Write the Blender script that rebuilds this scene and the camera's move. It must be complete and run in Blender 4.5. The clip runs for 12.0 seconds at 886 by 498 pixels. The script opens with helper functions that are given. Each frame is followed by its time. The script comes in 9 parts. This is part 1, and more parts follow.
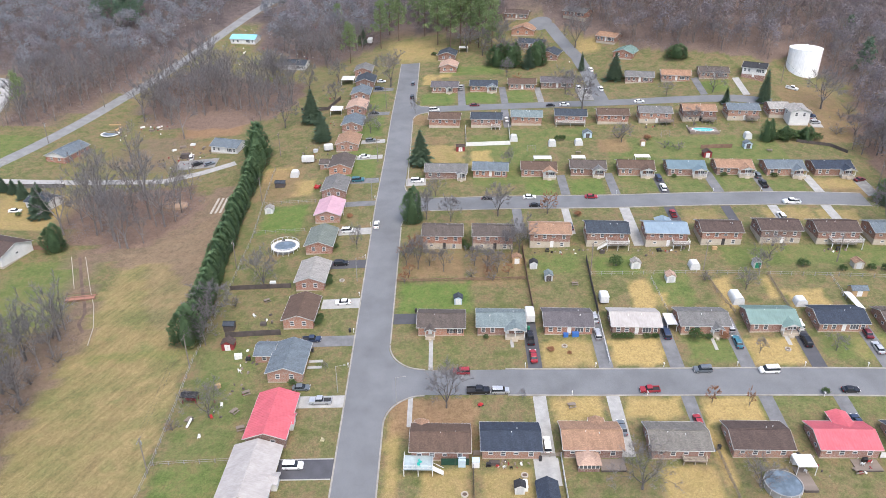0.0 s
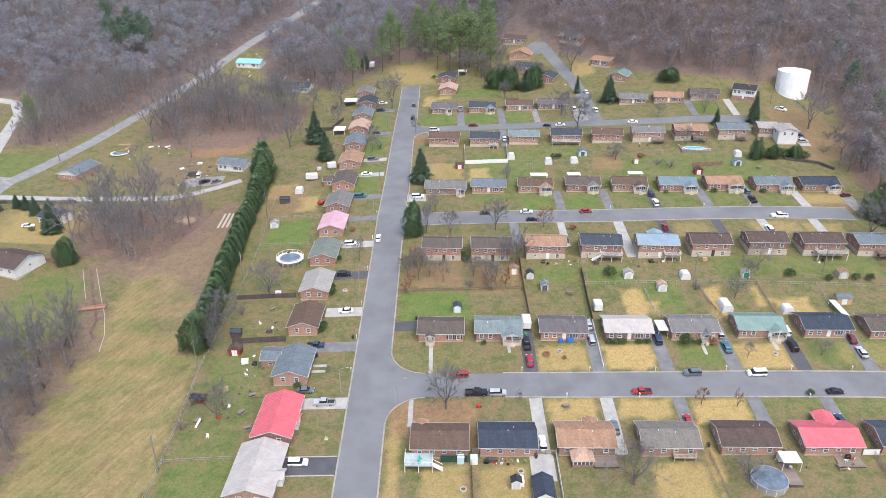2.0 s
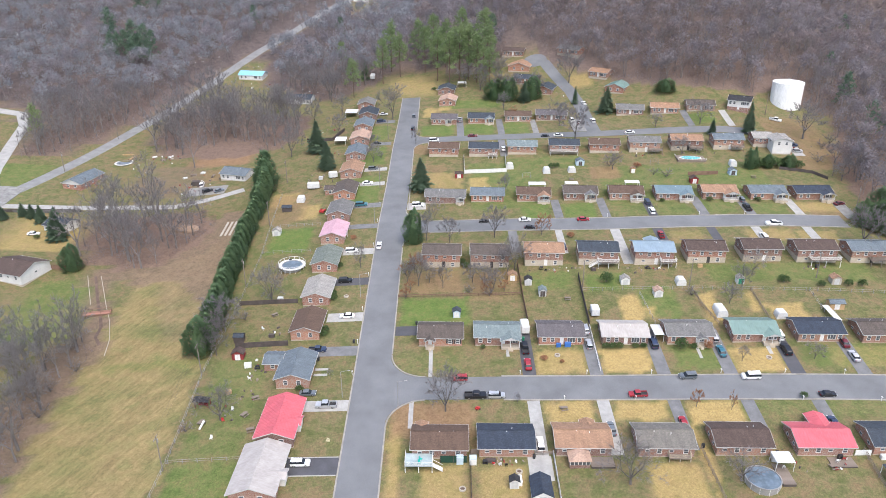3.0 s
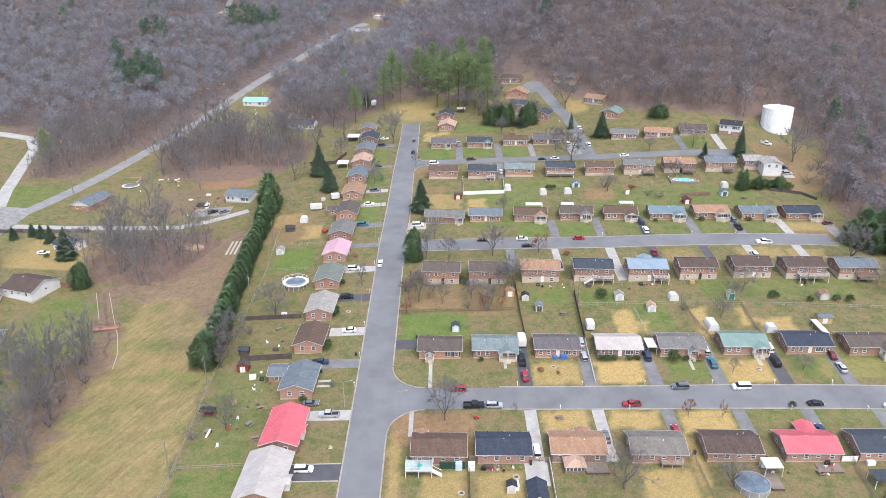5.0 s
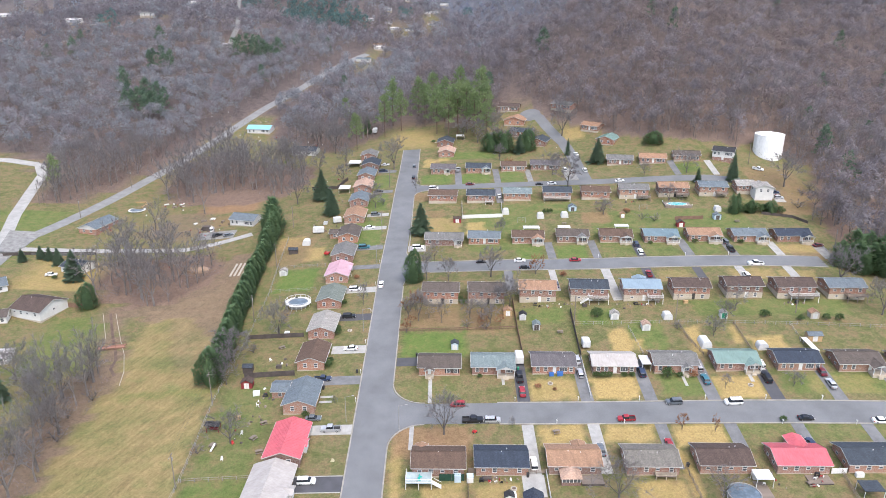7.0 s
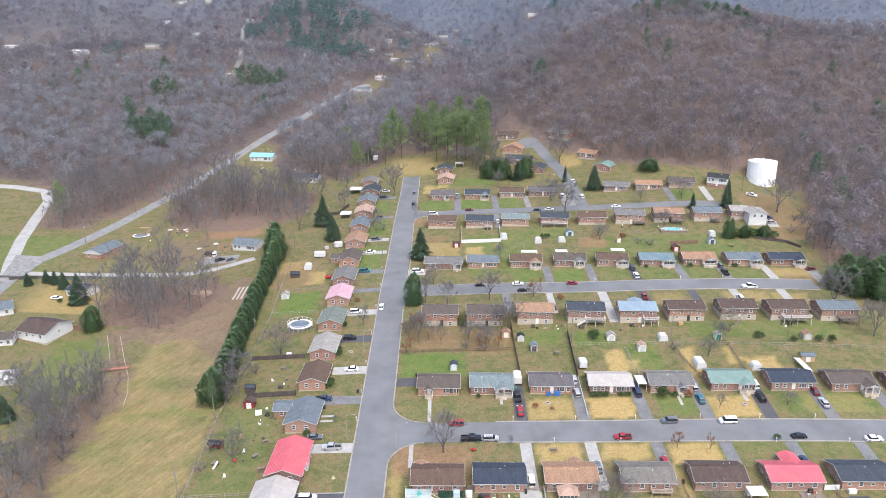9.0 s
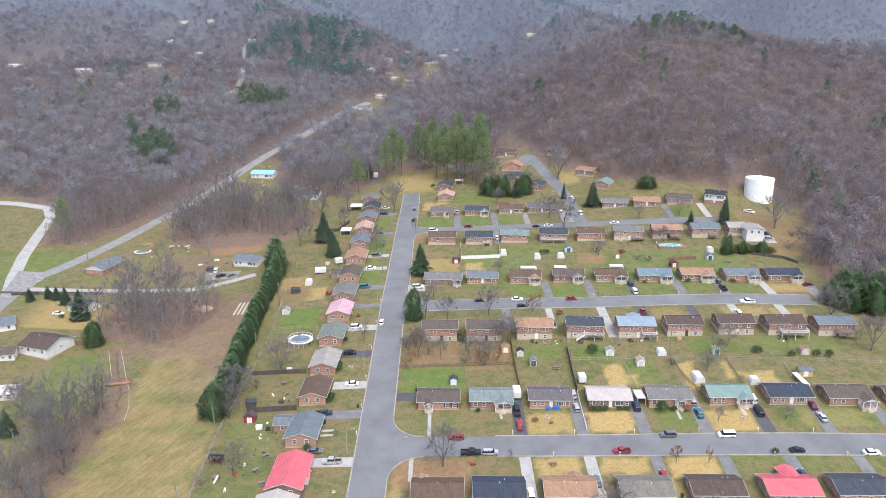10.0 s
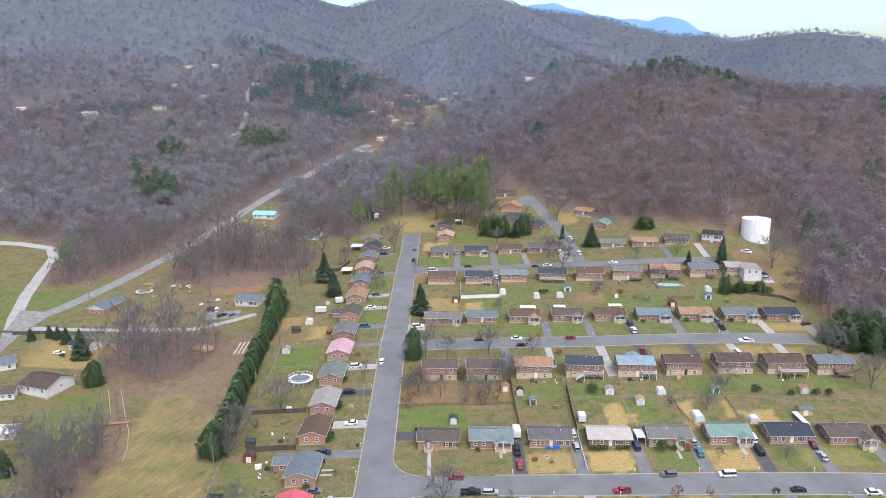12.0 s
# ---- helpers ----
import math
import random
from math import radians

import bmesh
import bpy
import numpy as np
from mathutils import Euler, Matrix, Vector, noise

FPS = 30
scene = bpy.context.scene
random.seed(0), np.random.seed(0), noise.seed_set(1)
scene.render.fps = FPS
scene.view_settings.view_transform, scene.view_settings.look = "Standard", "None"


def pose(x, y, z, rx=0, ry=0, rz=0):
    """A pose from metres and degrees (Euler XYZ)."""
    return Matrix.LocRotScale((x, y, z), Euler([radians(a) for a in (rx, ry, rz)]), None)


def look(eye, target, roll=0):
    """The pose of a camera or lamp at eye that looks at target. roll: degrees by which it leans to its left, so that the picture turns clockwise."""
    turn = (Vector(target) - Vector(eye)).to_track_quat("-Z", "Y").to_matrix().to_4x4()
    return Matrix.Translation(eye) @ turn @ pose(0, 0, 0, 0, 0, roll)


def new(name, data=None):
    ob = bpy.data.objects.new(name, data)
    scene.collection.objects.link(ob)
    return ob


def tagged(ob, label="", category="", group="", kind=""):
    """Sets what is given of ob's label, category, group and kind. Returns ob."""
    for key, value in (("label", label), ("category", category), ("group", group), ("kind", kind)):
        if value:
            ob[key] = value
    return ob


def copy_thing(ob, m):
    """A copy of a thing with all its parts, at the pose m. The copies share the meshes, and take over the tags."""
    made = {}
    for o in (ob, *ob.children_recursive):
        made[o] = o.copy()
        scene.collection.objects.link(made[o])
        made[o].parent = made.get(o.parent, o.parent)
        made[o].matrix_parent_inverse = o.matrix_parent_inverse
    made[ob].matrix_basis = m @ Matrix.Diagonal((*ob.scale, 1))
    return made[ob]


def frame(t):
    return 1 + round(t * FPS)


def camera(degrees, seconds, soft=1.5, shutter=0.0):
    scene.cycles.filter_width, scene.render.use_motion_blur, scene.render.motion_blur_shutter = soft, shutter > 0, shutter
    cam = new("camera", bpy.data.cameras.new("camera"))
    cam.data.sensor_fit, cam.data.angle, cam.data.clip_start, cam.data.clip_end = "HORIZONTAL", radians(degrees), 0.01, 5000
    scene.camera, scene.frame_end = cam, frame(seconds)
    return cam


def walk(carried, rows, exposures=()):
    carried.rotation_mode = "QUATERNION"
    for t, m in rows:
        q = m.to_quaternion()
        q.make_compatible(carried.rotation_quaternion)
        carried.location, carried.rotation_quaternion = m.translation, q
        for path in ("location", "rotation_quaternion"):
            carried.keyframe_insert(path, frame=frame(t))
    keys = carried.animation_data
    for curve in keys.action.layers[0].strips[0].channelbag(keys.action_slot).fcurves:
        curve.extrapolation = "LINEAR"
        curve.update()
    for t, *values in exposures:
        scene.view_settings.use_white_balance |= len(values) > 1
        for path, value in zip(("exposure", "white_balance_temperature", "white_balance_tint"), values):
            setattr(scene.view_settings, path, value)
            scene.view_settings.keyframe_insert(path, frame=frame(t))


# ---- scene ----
EXPOSURES = [(0.0, 1.22), (4.5, 1.29), (7.0, 1.31), (10.0, 1.28), (12.0, 1.08)]
cam = camera(63.60, 12.0, soft=0.8)
# seconds, eye x y z, pitch and yaw in degrees: a drone that backs away while its camera tilts up
ROWS = [
    (0, 0.00, 0.00, 105.00, -27.50, 0.00),
    (0.5, 0.02, -2.23, 104.96, -27.01, -0.01),
    (1, -0.02, -4.44, 104.75, -26.47, -0.03),
    (1.5, 0.08, -6.53, 104.60, -25.94, -0.01),
    (2, 0.12, -8.68, 104.37, -25.39, -0.00),
    (2.5, 0.13, -10.75, 104.30, -24.88, -0.01),
    (4.5, 0.27, -18.44, 103.71, -22.66, -0.03),
    (5, 0.23, -20.23, 103.64, -22.09, -0.05),
    (5.5, 0.28, -21.97, 103.53, -21.51, -0.05),
    (6, 0.33, -23.65, 103.41, -20.92, -0.05),
    (6.5, 0.36, -25.16, 103.40, -20.34, -0.05),
    (7, 0.37, -26.81, 103.28, -19.75, -0.06),
    (9, 0.48, -32.05, 102.89, -17.41, -0.09),
    (9.5, 0.46, -33.16, 102.68, -16.75, -0.10),
    (10, 0.47, -34.22, 102.73, -15.98, -0.11),
    (10.5, 0.54, -34.98, 102.69, -15.19, -0.11),
    (11, 0.57, -35.78, 102.68, -14.33, -0.10),
    (11.5, 0.53, -36.27, 102.66, -13.45, -0.11),
    (12, 0.53, -36.80, 102.73, -12.68, -0.11),
]
walk(cam, [(t, pose(x, y, z, 90 + pitch, 0, yaw)) for t, x, y, z, pitch, yaw in ROWS], EXPOSURES)

# ---- light: an even overcast winter sky ----
SUN_ELEVATION, SUN_ROTATION = 60.0, 158.0
world = bpy.data.worlds.new("sky")
scene.world = world
world.use_nodes = True
wn = world.node_tree.nodes
sky = wn.new("ShaderNodeTexSky")
sky.sky_type = "NISHITA"
sky.sun_disc = False
sky.sun_elevation, sky.sun_rotation = radians(SUN_ELEVATION), radians(SUN_ROTATION)
sky.air_density, sky.dust_density, sky.ozone_density = 1.0, 3.0, 1.0
wn["Background"].inputs["Strength"].default_value = 0.15
world.node_tree.links.new(sky.outputs["Color"], wn["Background"].inputs["Color"])
sun_data = bpy.data.lights.new("sun", "SUN")
sun_data.energy, sun_data.angle, sun_data.color = 1.0, radians(60), (1.0, 0.965, 0.92)
sun = new("sun", sun_data)
sun.matrix_basis = look((60 * math.sin(radians(SUN_ROTATION)), 60 * math.cos(radians(SUN_ROTATION)), 60 * math.tan(radians(SUN_ELEVATION))), (0, 0, 0))

# ---- the lie of the land ----
# rounded rises and hollows: centre x y, spread x y, height
HILLS = [
    (-110, 190, 40, 90, -4.9),
    (-150, 310, 60, 70, -6.8),
    (162, 508, 80, 75, 63.0),
    (245, 430, 70, 70, -19.4),
    (50, 460, 55, 60, 11.1),
    (145, 320, 50, 50, 4.0),
    (340, 590, 140, 120, 44.0),
    (-230, 500, 90, 90, 5.1),
    (-265, 690, 110, 110, 31.5),
    (-330, 950, 180, 180, -56.7),
    (-110, 770, 80, 120, 9.7),
    (20, 310, 60, 50, 1.3),
    (110, 190, 60, 60, 5.4),
    (-40, 125, 35, 35, 0.6),
    (-60, 370, 50, 50, -1.9),
    (160, 380, 50, 40, 19.2),
    (80, 370, 50, 40, -5.3),
    (164, 321, 16, 12, -4.0),
]
# broad swells beside the valley
MOUNTAINS = [
    (-900, 700, 350, 300, 73.3),
    (600, 800, 250, 220, 31.0),
    (-450, 420, 180, 200, -18.7),
    (30, 550, 90, 120, -7.4),
    (-300, 760, 130, 150, 22.0),
]
# crests of the far mountains (x, y, height) and how steeply their sides fall
RIDGES = [
    ([(-1250, 700, 215), (-900, 1165, 316), (-755, 1462, 370), (-600, 1482, 345), (-555, 1916, 389), (-480, 2245, 397), (-424, 2512, 392), (-324, 2629, 380), (-170, 2442, 384), (-35, 2192, 412)], 0.5),
    ([(-600, 1482, 345), (-453, 1331, 254), (-316, 1149, 173), (-219, 1020, 140), (-139, 913, 124), (-98, 830, 92)], 0.5),
    ([(-755, 1462, 370), (-560, 1120, 180), (-430, 900, 112)], 0.3),
    ([(-35, 2192, 412), (76, 2046, 364), (107, 1752, 264), (163, 1401, 191), (228, 1090, 136), (250, 880, 92)], 0.42),
    ([(107, 1752, 264), (-30, 1500, 190), (-20, 1250, 128), (0, 1060, 84)], 0.5),
    ([(-35, 2192, 412), (-150, 1850, 270), (-160, 1560, 175)], 0.5),
    ([(-35, 2192, 412), (152, 2244, 360), (283, 2185, 328), (427, 2062, 298), (538, 1885, 246), (591, 1818, 229), (630, 1751, 228), (678, 1681, 208), (713, 1557, 213), (758, 1480, 216), (789, 1409, 204), (823, 1334, 171), (924, 1270, 129), (1300, 1000, 100)], 0.42),
    ([(713, 1557, 213), (600, 1300, 120), (520, 1100, 70)], 0.4),
    ([(427, 2062, 298), (400, 1750, 170), (380, 1450, 100)], 0.42),
]


def gz(x, y):
    """Height of the ground; takes numbers or arrays."""
    x, y = np.asarray(x, float), np.asarray(y, float)
    swell = lambda u, w: w * np.logaddexp(0, u / w)
    z = -9 + 0.075 * swell(y - 40, 15) + 0.04 * swell(y - 135, 10) - 0.06 * swell(y - 335, 20)
    for cx, cy, sx, sy, h in HILLS + MOUNTAINS:
        z = z + h * np.exp(-((x - cx) / sx) ** 2 / 2 - ((y - cy) / sy) ** 2 / 2)
    if np.all(y < 420):
        return z
    far = np.clip((y - 560) / 260, 0, 1) ** 2
    soft, lift = 9.0, z * 0.0
    folds = 1 - np.abs(np.sin(x / 71 + 1.9 * np.sin(y / 173) + 0.8 * np.sin(y / 61)))
    for crest, fall in RIDGES:
        top = np.full(np.broadcast(x, y).shape, -1e3)
        for (x0, y0, z0), (x1, y1, z1) in zip(crest, crest[1:]):
            t = np.clip(((x - x0) * (x1 - x0) + (y - y0) * (y1 - y0)) / ((x1 - x0) ** 2 + (y1 - y0) ** 2), 0, 1)
            d = np.hypot(x - x0 - t * (x1 - x0), y - y0 - t * (y1 - y0))
            side = fall * (np.hypot(d, 45) - 45)
            top = np.maximum(top, z0 + t * (z1 - z0) - side - 0.2 * np.minimum(side, 70) * folds)
        lift = np.maximum(lift, soft * np.logaddexp(0, (top - z) / soft))
    return z + far * lift


def ground_z(x, y):
    return float(gz(x, y))


# ---- materials ----
def material(name, rough=0.85, metal=0.0):
    m = bpy.data.materials.new(name)
    m.use_nodes = True
    p = m.node_tree.nodes["Principled BSDF"]
    p.inputs["Roughness"].default_value, p.inputs["Metallic"].default_value = rough, metal
    p.inputs["Specular IOR Level"].default_value = 0.3
    return m, m.node_tree.nodes, m.node_tree.links, p


def noise_node(m, scale, detail=4.0, kind="Object", stretch=(1, 1, 1), rough=0.6, turn=0.0):
    nodes, links = m.node_tree.nodes, m.node_tree.links
    co = nodes.new("ShaderNodeTexCoord") if kind != "World" else nodes.new("ShaderNodeNewGeometry")
    mp = nodes.new("ShaderNodeMapping")
    if turn:
        mp.vector_type, stretch = "TEXTURE", tuple(1 / k for k in stretch)
        mp.inputs["Rotation"].default_value = (0, 0, radians(turn))
    mp.inputs["Scale"].default_value = stretch
    links.new(co.outputs["Position" if kind == "World" else kind], mp.inputs["Vector"])
    n = nodes.new("ShaderNodeTexNoise")
    n.inputs["Scale"].default_value, n.inputs["Detail"].default_value, n.inputs["Roughness"].default_value = scale, detail, rough
    links.new(mp.outputs["Vector"], n.inputs["Vector"])
    return n.outputs["Fac"]


def ramp(m, fac, stops):
    r = m.node_tree.nodes.new("ShaderNodeValToRGB")
    e = r.color_ramp.elements
    while len(e) < len(stops):
        e.new(0.5)
    for el, (pos, col) in zip(e, stops):
        el.position, el.color = pos, (*col, 1) if len(col) == 3 else col
    m.node_tree.links.new(fac, r.inputs["Fac"])
    return r.outputs["Color"]


def grey(v):
    return (v, v, v)


def mix(m, fac, a, b, mode="MIX"):
    n = m.node_tree.nodes.new("ShaderNodeMix")
    n.data_type, n.blend_type = "RGBA", mode
    for socket, value in ((n.inputs["Factor"], fac), (n.inputs[6], a), (n.inputs[7], b)):
        if isinstance(value, (int, float)):
            socket.default_value = value
        elif isinstance(value, tuple):
            socket.default_value = (*value, 1) if len(value) == 3 else value
        else:
            m.node_tree.links.new(value, socket)
    return n.outputs[2]


def bump(m, height, strength=0.4, distance=0.05):
    b = m.node_tree.nodes.new("ShaderNodeBump")
    b.inputs["Strength"].default_value, b.inputs["Distance"].default_value = strength, distance
    m.node_tree.links.new(height, b.inputs["Height"])
    m.node_tree.links.new(b.outputs["Normal"], m.node_tree.nodes["Principled BSDF"].inputs["Normal"])


def weathered(name, colour, rough=0.85, metal=0.0, vary=0.25, grain=6.0, blotch=0.5, kind="Object", stretch=(1, 1, 1), random_shade=0.0, relief=0.3):
    """A surface of one base colour with grain, blotches and an even wear."""
    m, nodes, links, p = material(name, rough, metal)
    lo, hi = tuple(c * (1 - vary) for c in colour), tuple(min(0.95, c * (1 + vary)) for c in colour)
    fine = noise_node(m, grain, 5, kind, stretch)
    big = noise_node(m, blotch, 3, kind)
    c = ramp(m, big, ((0.3, lo), (0.7, hi)))
    c = mix(m, 0.55, c, ramp(m, fine, ((0.3, grey(0.62)), (0.7, grey(1.0)))), "MULTIPLY")
    if random_shade:
        info = nodes.new("ShaderNodeObjectInfo")
        c = mix(m, 1.0, c, ramp(m, info.outputs["Random"], ((0.0, grey(1 - random_shade)), (1.0, grey(1.0)))), "MULTIPLY")
    links.new(c, p.inputs["Base Color"])
    if relief:
        bump(m, fine, relief, 0.03)
    return m


# ---- mesh tools ----
class Shape:
    """Collects faces for one mesh."""

    def __init__(self):
        self.v, self.f = [], []

    def face(self, *pts):
        n = len(self.v)
        self.v += [tuple(p) for p in pts]
        self.f.append(tuple(range(n, n + len(pts))))

    def hull(self, bottom, top):
        """A solid between two outlines with the same number of points (counter-clockwise from above)."""
        n, k = len(self.v), len(bottom)
        self.v += [tuple(p) for p in bottom] + [tuple(p) for p in top]
        self.f.append(tuple(range(n + k - 1, n - 1, -1)))
        self.f.append(tuple(range(n + k, n + 2 * k)))
        for i in range(k):
            j = (i + 1) % k
            self.f.append((n + i, n + j, n + k + j, n + k + i))
        return self

    def box(self, x0, x1, y0, y1, z0, z1):
        o = ((x0, y0), (x1, y0), (x1, y1), (x0, y1))
        return self.hull([(x, y, z0) for x, y in o], [(x, y, z1) for x, y in o])

    def tube(self, a, b, r0, r1, n=6):
        a, b = Vector(a), Vector(b)
        d = (b - a).normalized()
        u = d.orthogonal().normalized()
        w = d.cross(u)
        ring = [(math.cos(2 * math.pi * i / n), math.sin(2 * math.pi * i / n)) for i in range(n)]
        self.hull([a + (u * c + w * s) * r0 for c, s in ring], [b + (u * c + w * s) * r1 for c, s in ring])
        return self

    def lathe(self, profile, n=24, cx=0, cy=0):
        """Turned shape from (radius, height) points."""
        base = len(self.v)
        for r, z in profile:
            self.v += [(cx + r * math.cos(2 * math.pi * i / n), cy + r * math.sin(2 * math.pi * i / n), z) for i in range(n)]
        for k in range(len(profile) - 1):
            for i in range(n):
                j = (i + 1) % n
                self.f.append((base + k * n + i, base + k * n + j, base + (k + 1) * n + j, base + (k + 1) * n + i))
        self.f.append(tuple(base + (len(profile) - 1) * n + i for i in range(n)))
        return self

    def mesh(self, name, mat=None, smooth=False):
        me = bpy.data.meshes.new(name)
        me.from_pydata(self.v, [], self.f)
        if mat:
            me.materials.append(mat)
        if smooth:
            me.shade_smooth()
        me.update()
        return me


def part(name, shape, mat, parent, label="", at=None, smooth=False):
    """One mesh under a thing or a part. shape: a Shape, or mesh data shared by alike parts."""
    ob = new(name, shape.mesh(name, mat, smooth) if isinstance(shape, Shape) else shape)
    ob.parent = parent
    if at is not None:
        ob.matrix_basis = at
    if label:
        ob["label"] = label
    return ob


def thing(name, m, label, category, group="", kind=""):
    ob = new(name)
    ob.matrix_basis = m
    return tagged(ob, label, category, group, kind)


def solo(name, shape, mat, label, category="", kind="", m=None, group=""):
    ob = new(name, shape.mesh(name, mat) if isinstance(shape, Shape) else shape)
    if m is not None:
        ob.matrix_basis = m
    return tagged(ob, label, category, group, kind)


def fast_mesh(name, co, tris, mat):
    """Mesh from arrays of corners and triangles."""
    me = bpy.data.meshes.new(name)
    me.vertices.add(len(co))
    me.vertices.foreach_set("co", np.ascontiguousarray(co, np.float32).ravel())
    me.loops.add(3 * len(tris))
    me.loops.foreach_set("vertex_index", np.ascontiguousarray(tris, np.int32).ravel())
    me.polygons.add(len(tris))
    me.polygons.foreach_set("loop_start", np.arange(0, 3 * len(tris), 3, dtype=np.int32))
    me.materials.append(mat)
    me.update(calc_edges=True)
    return me


def inside(x, y, poly):
    """Which of the points lie in the outline."""
    x, y = np.asarray(x, float), np.asarray(y, float)
    hit = np.zeros(np.broadcast(x, y).shape, bool)
    for (x0, y0), (x1, y1) in zip(poly, poly[1:] + poly[:1]):
        if y0 != y1:
            hit ^= ((y0 > y) != (y1 > y)) & (x < (x1 - x0) * (y - y0) / (y1 - y0) + x0)
    return hit


def wobble(x, y, size, seed=0.0):
    """Smooth uneven values about -1 to 1 over the plan."""
    x, y = np.asarray(x, float) / size, np.asarray(y, float) / size
    return (np.sin(1.7 * x + 2.1 * np.sin(1.3 * y + seed) + seed) + np.sin(2.3 * y + 1.7 * np.sin(1.9 * x + 2 * seed)) + np.sin(3.1 * (x + y) + 1.3 * seed + np.sin(2.7 * x))) / 3


def along(line, step):
    """Points about a step apart along a line of (x, y)."""
    out = []
    for (x0, y0), (x1, y1) in zip(line, line[1:]):
        n = max(1, round(math.hypot(x1 - x0, y1 - y0) / step))
        out += [(x0 + (x1 - x0) * i / n, y0 + (y1 - y0) * i / n) for i in range(n)]
    return out + [line[-1]]


def strip(line, width, lift, mat, name, thick=0.3, step=4.0, widths=None):
    """A band that follows the ground along a line, with sides that go into it."""
    pts = along(line, step)
    s, rows = Shape(), []
    lateral = max(1, round(width / 2.5))
    for i, (x, y) in enumerate(pts):
        a, b = pts[max(0, i - 1)], pts[min(len(pts) - 1, i + 1)]
        d = math.hypot(b[0] - a[0], b[1] - a[1])
        nx, ny = -(b[1] - a[1]) / d, (b[0] - a[0]) / d
        row = []
        for k in range(lateral + 1):
            o = width * (0.5 - k / lateral)
            px, py = x + nx * o, y + ny * o
            row.append((px, py, ground_z(px, py) + lift))
        rows.append([(row[0][0], row[0][1], row[0][2] - thick)] + row + [(row[-1][0], row[-1][1], row[-1][2] - thick)])
    n = len(rows[0])
    s.v = [p for row in rows for p in row]
    for i in range(len(rows) - 1):
        for k in range(n - 1):
            s.f.append((i * n + k, i * n + k + 1, (i + 1) * n + k + 1, (i + 1) * n + k))
    return s


def patch(poly, lift, cell=2.0, thick=0.2):
    """A four-cornered slab draped over the ground. poly: corners counter-clockwise."""
    (ax, ay), (bx, by), (cx, cy), (dx, dy) = poly
    nu = max(1, round(math.hypot(bx - ax, by - ay) / cell))
    nv = max(1, round(math.hypot(dx - ax, dy - ay) / cell))
    s = Shape()
    for j in range(nv + 1):
        for i in range(nu + 1):
            u, v = i / nu, j / nv
            x = (ax * (1 - u) + bx * u) * (1 - v) + (dx * (1 - u) + cx * u) * v
            y = (ay * (1 - u) + by * u) * (1 - v) + (dy * (1 - u) + cy * u) * v
            s.v.append((x, y, ground_z(x, y) + lift))
    w = nu + 1
    for j in range(nv):
        for i in range(nu):
            s.f.append((j * w + i, j * w + i + 1, (j + 1) * w + i + 1, (j + 1) * w + i))
    rim = [i for i in range(w)] + [j * w + nu for j in range(1, nv + 1)] + [nv * w + i for i in range(nu - 1, -1, -1)] + [j * w for j in range(nv - 1, 0, -1)]
    n = len(s.v)
    s.v += [(s.v[i][0], s.v[i][1], s.v[i][2] - thick) for i in rim]
    for k in range(len(rim)):
        q = (k + 1) % len(rim)
        s.f.append((rim[q], rim[k], n + k, n + q))
    return s


# ---- ground ----
ASPHALT = weathered("old_asphalt", (0.165, 0.169, 0.176), 0.9, vary=0.16, grain=7, blotch=0.1, relief=0.15, kind="World")
ASPHALT_FRESH = weathered("dark_asphalt", (0.085, 0.085, 0.095), 0.9, vary=0.15, grain=9, blotch=0.3, relief=0.15, kind="World")
COUNTRY_ROAD = weathered("bleached_asphalt", (0.225, 0.225, 0.225), 0.9, vary=0.15, grain=5, blotch=0.3, relief=0.15, kind="World")
PALE_GRAVEL = weathered("pale_gravel", (0.35, 0.342, 0.328), 0.95, vary=0.15, grain=9, blotch=0.35, kind="World")
ASPHALT_WORN = weathered("worn_asphalt", (0.17, 0.17, 0.175), 0.9, vary=0.2, grain=5, blotch=0.4, relief=0.15, kind="World")
CONCRETE = weathered("concrete", (0.36, 0.352, 0.335), 0.9, vary=0.15, grain=8, blotch=0.5, kind="World")
GRAVEL = weathered("gravel", (0.24, 0.235, 0.225), 0.95, vary=0.25, grain=12, blotch=0.6, kind="World")
KERB = weathered("kerb_concrete", (0.3, 0.28, 0.25), 0.9, vary=0.2, grain=5, blotch=0.4, kind="World")

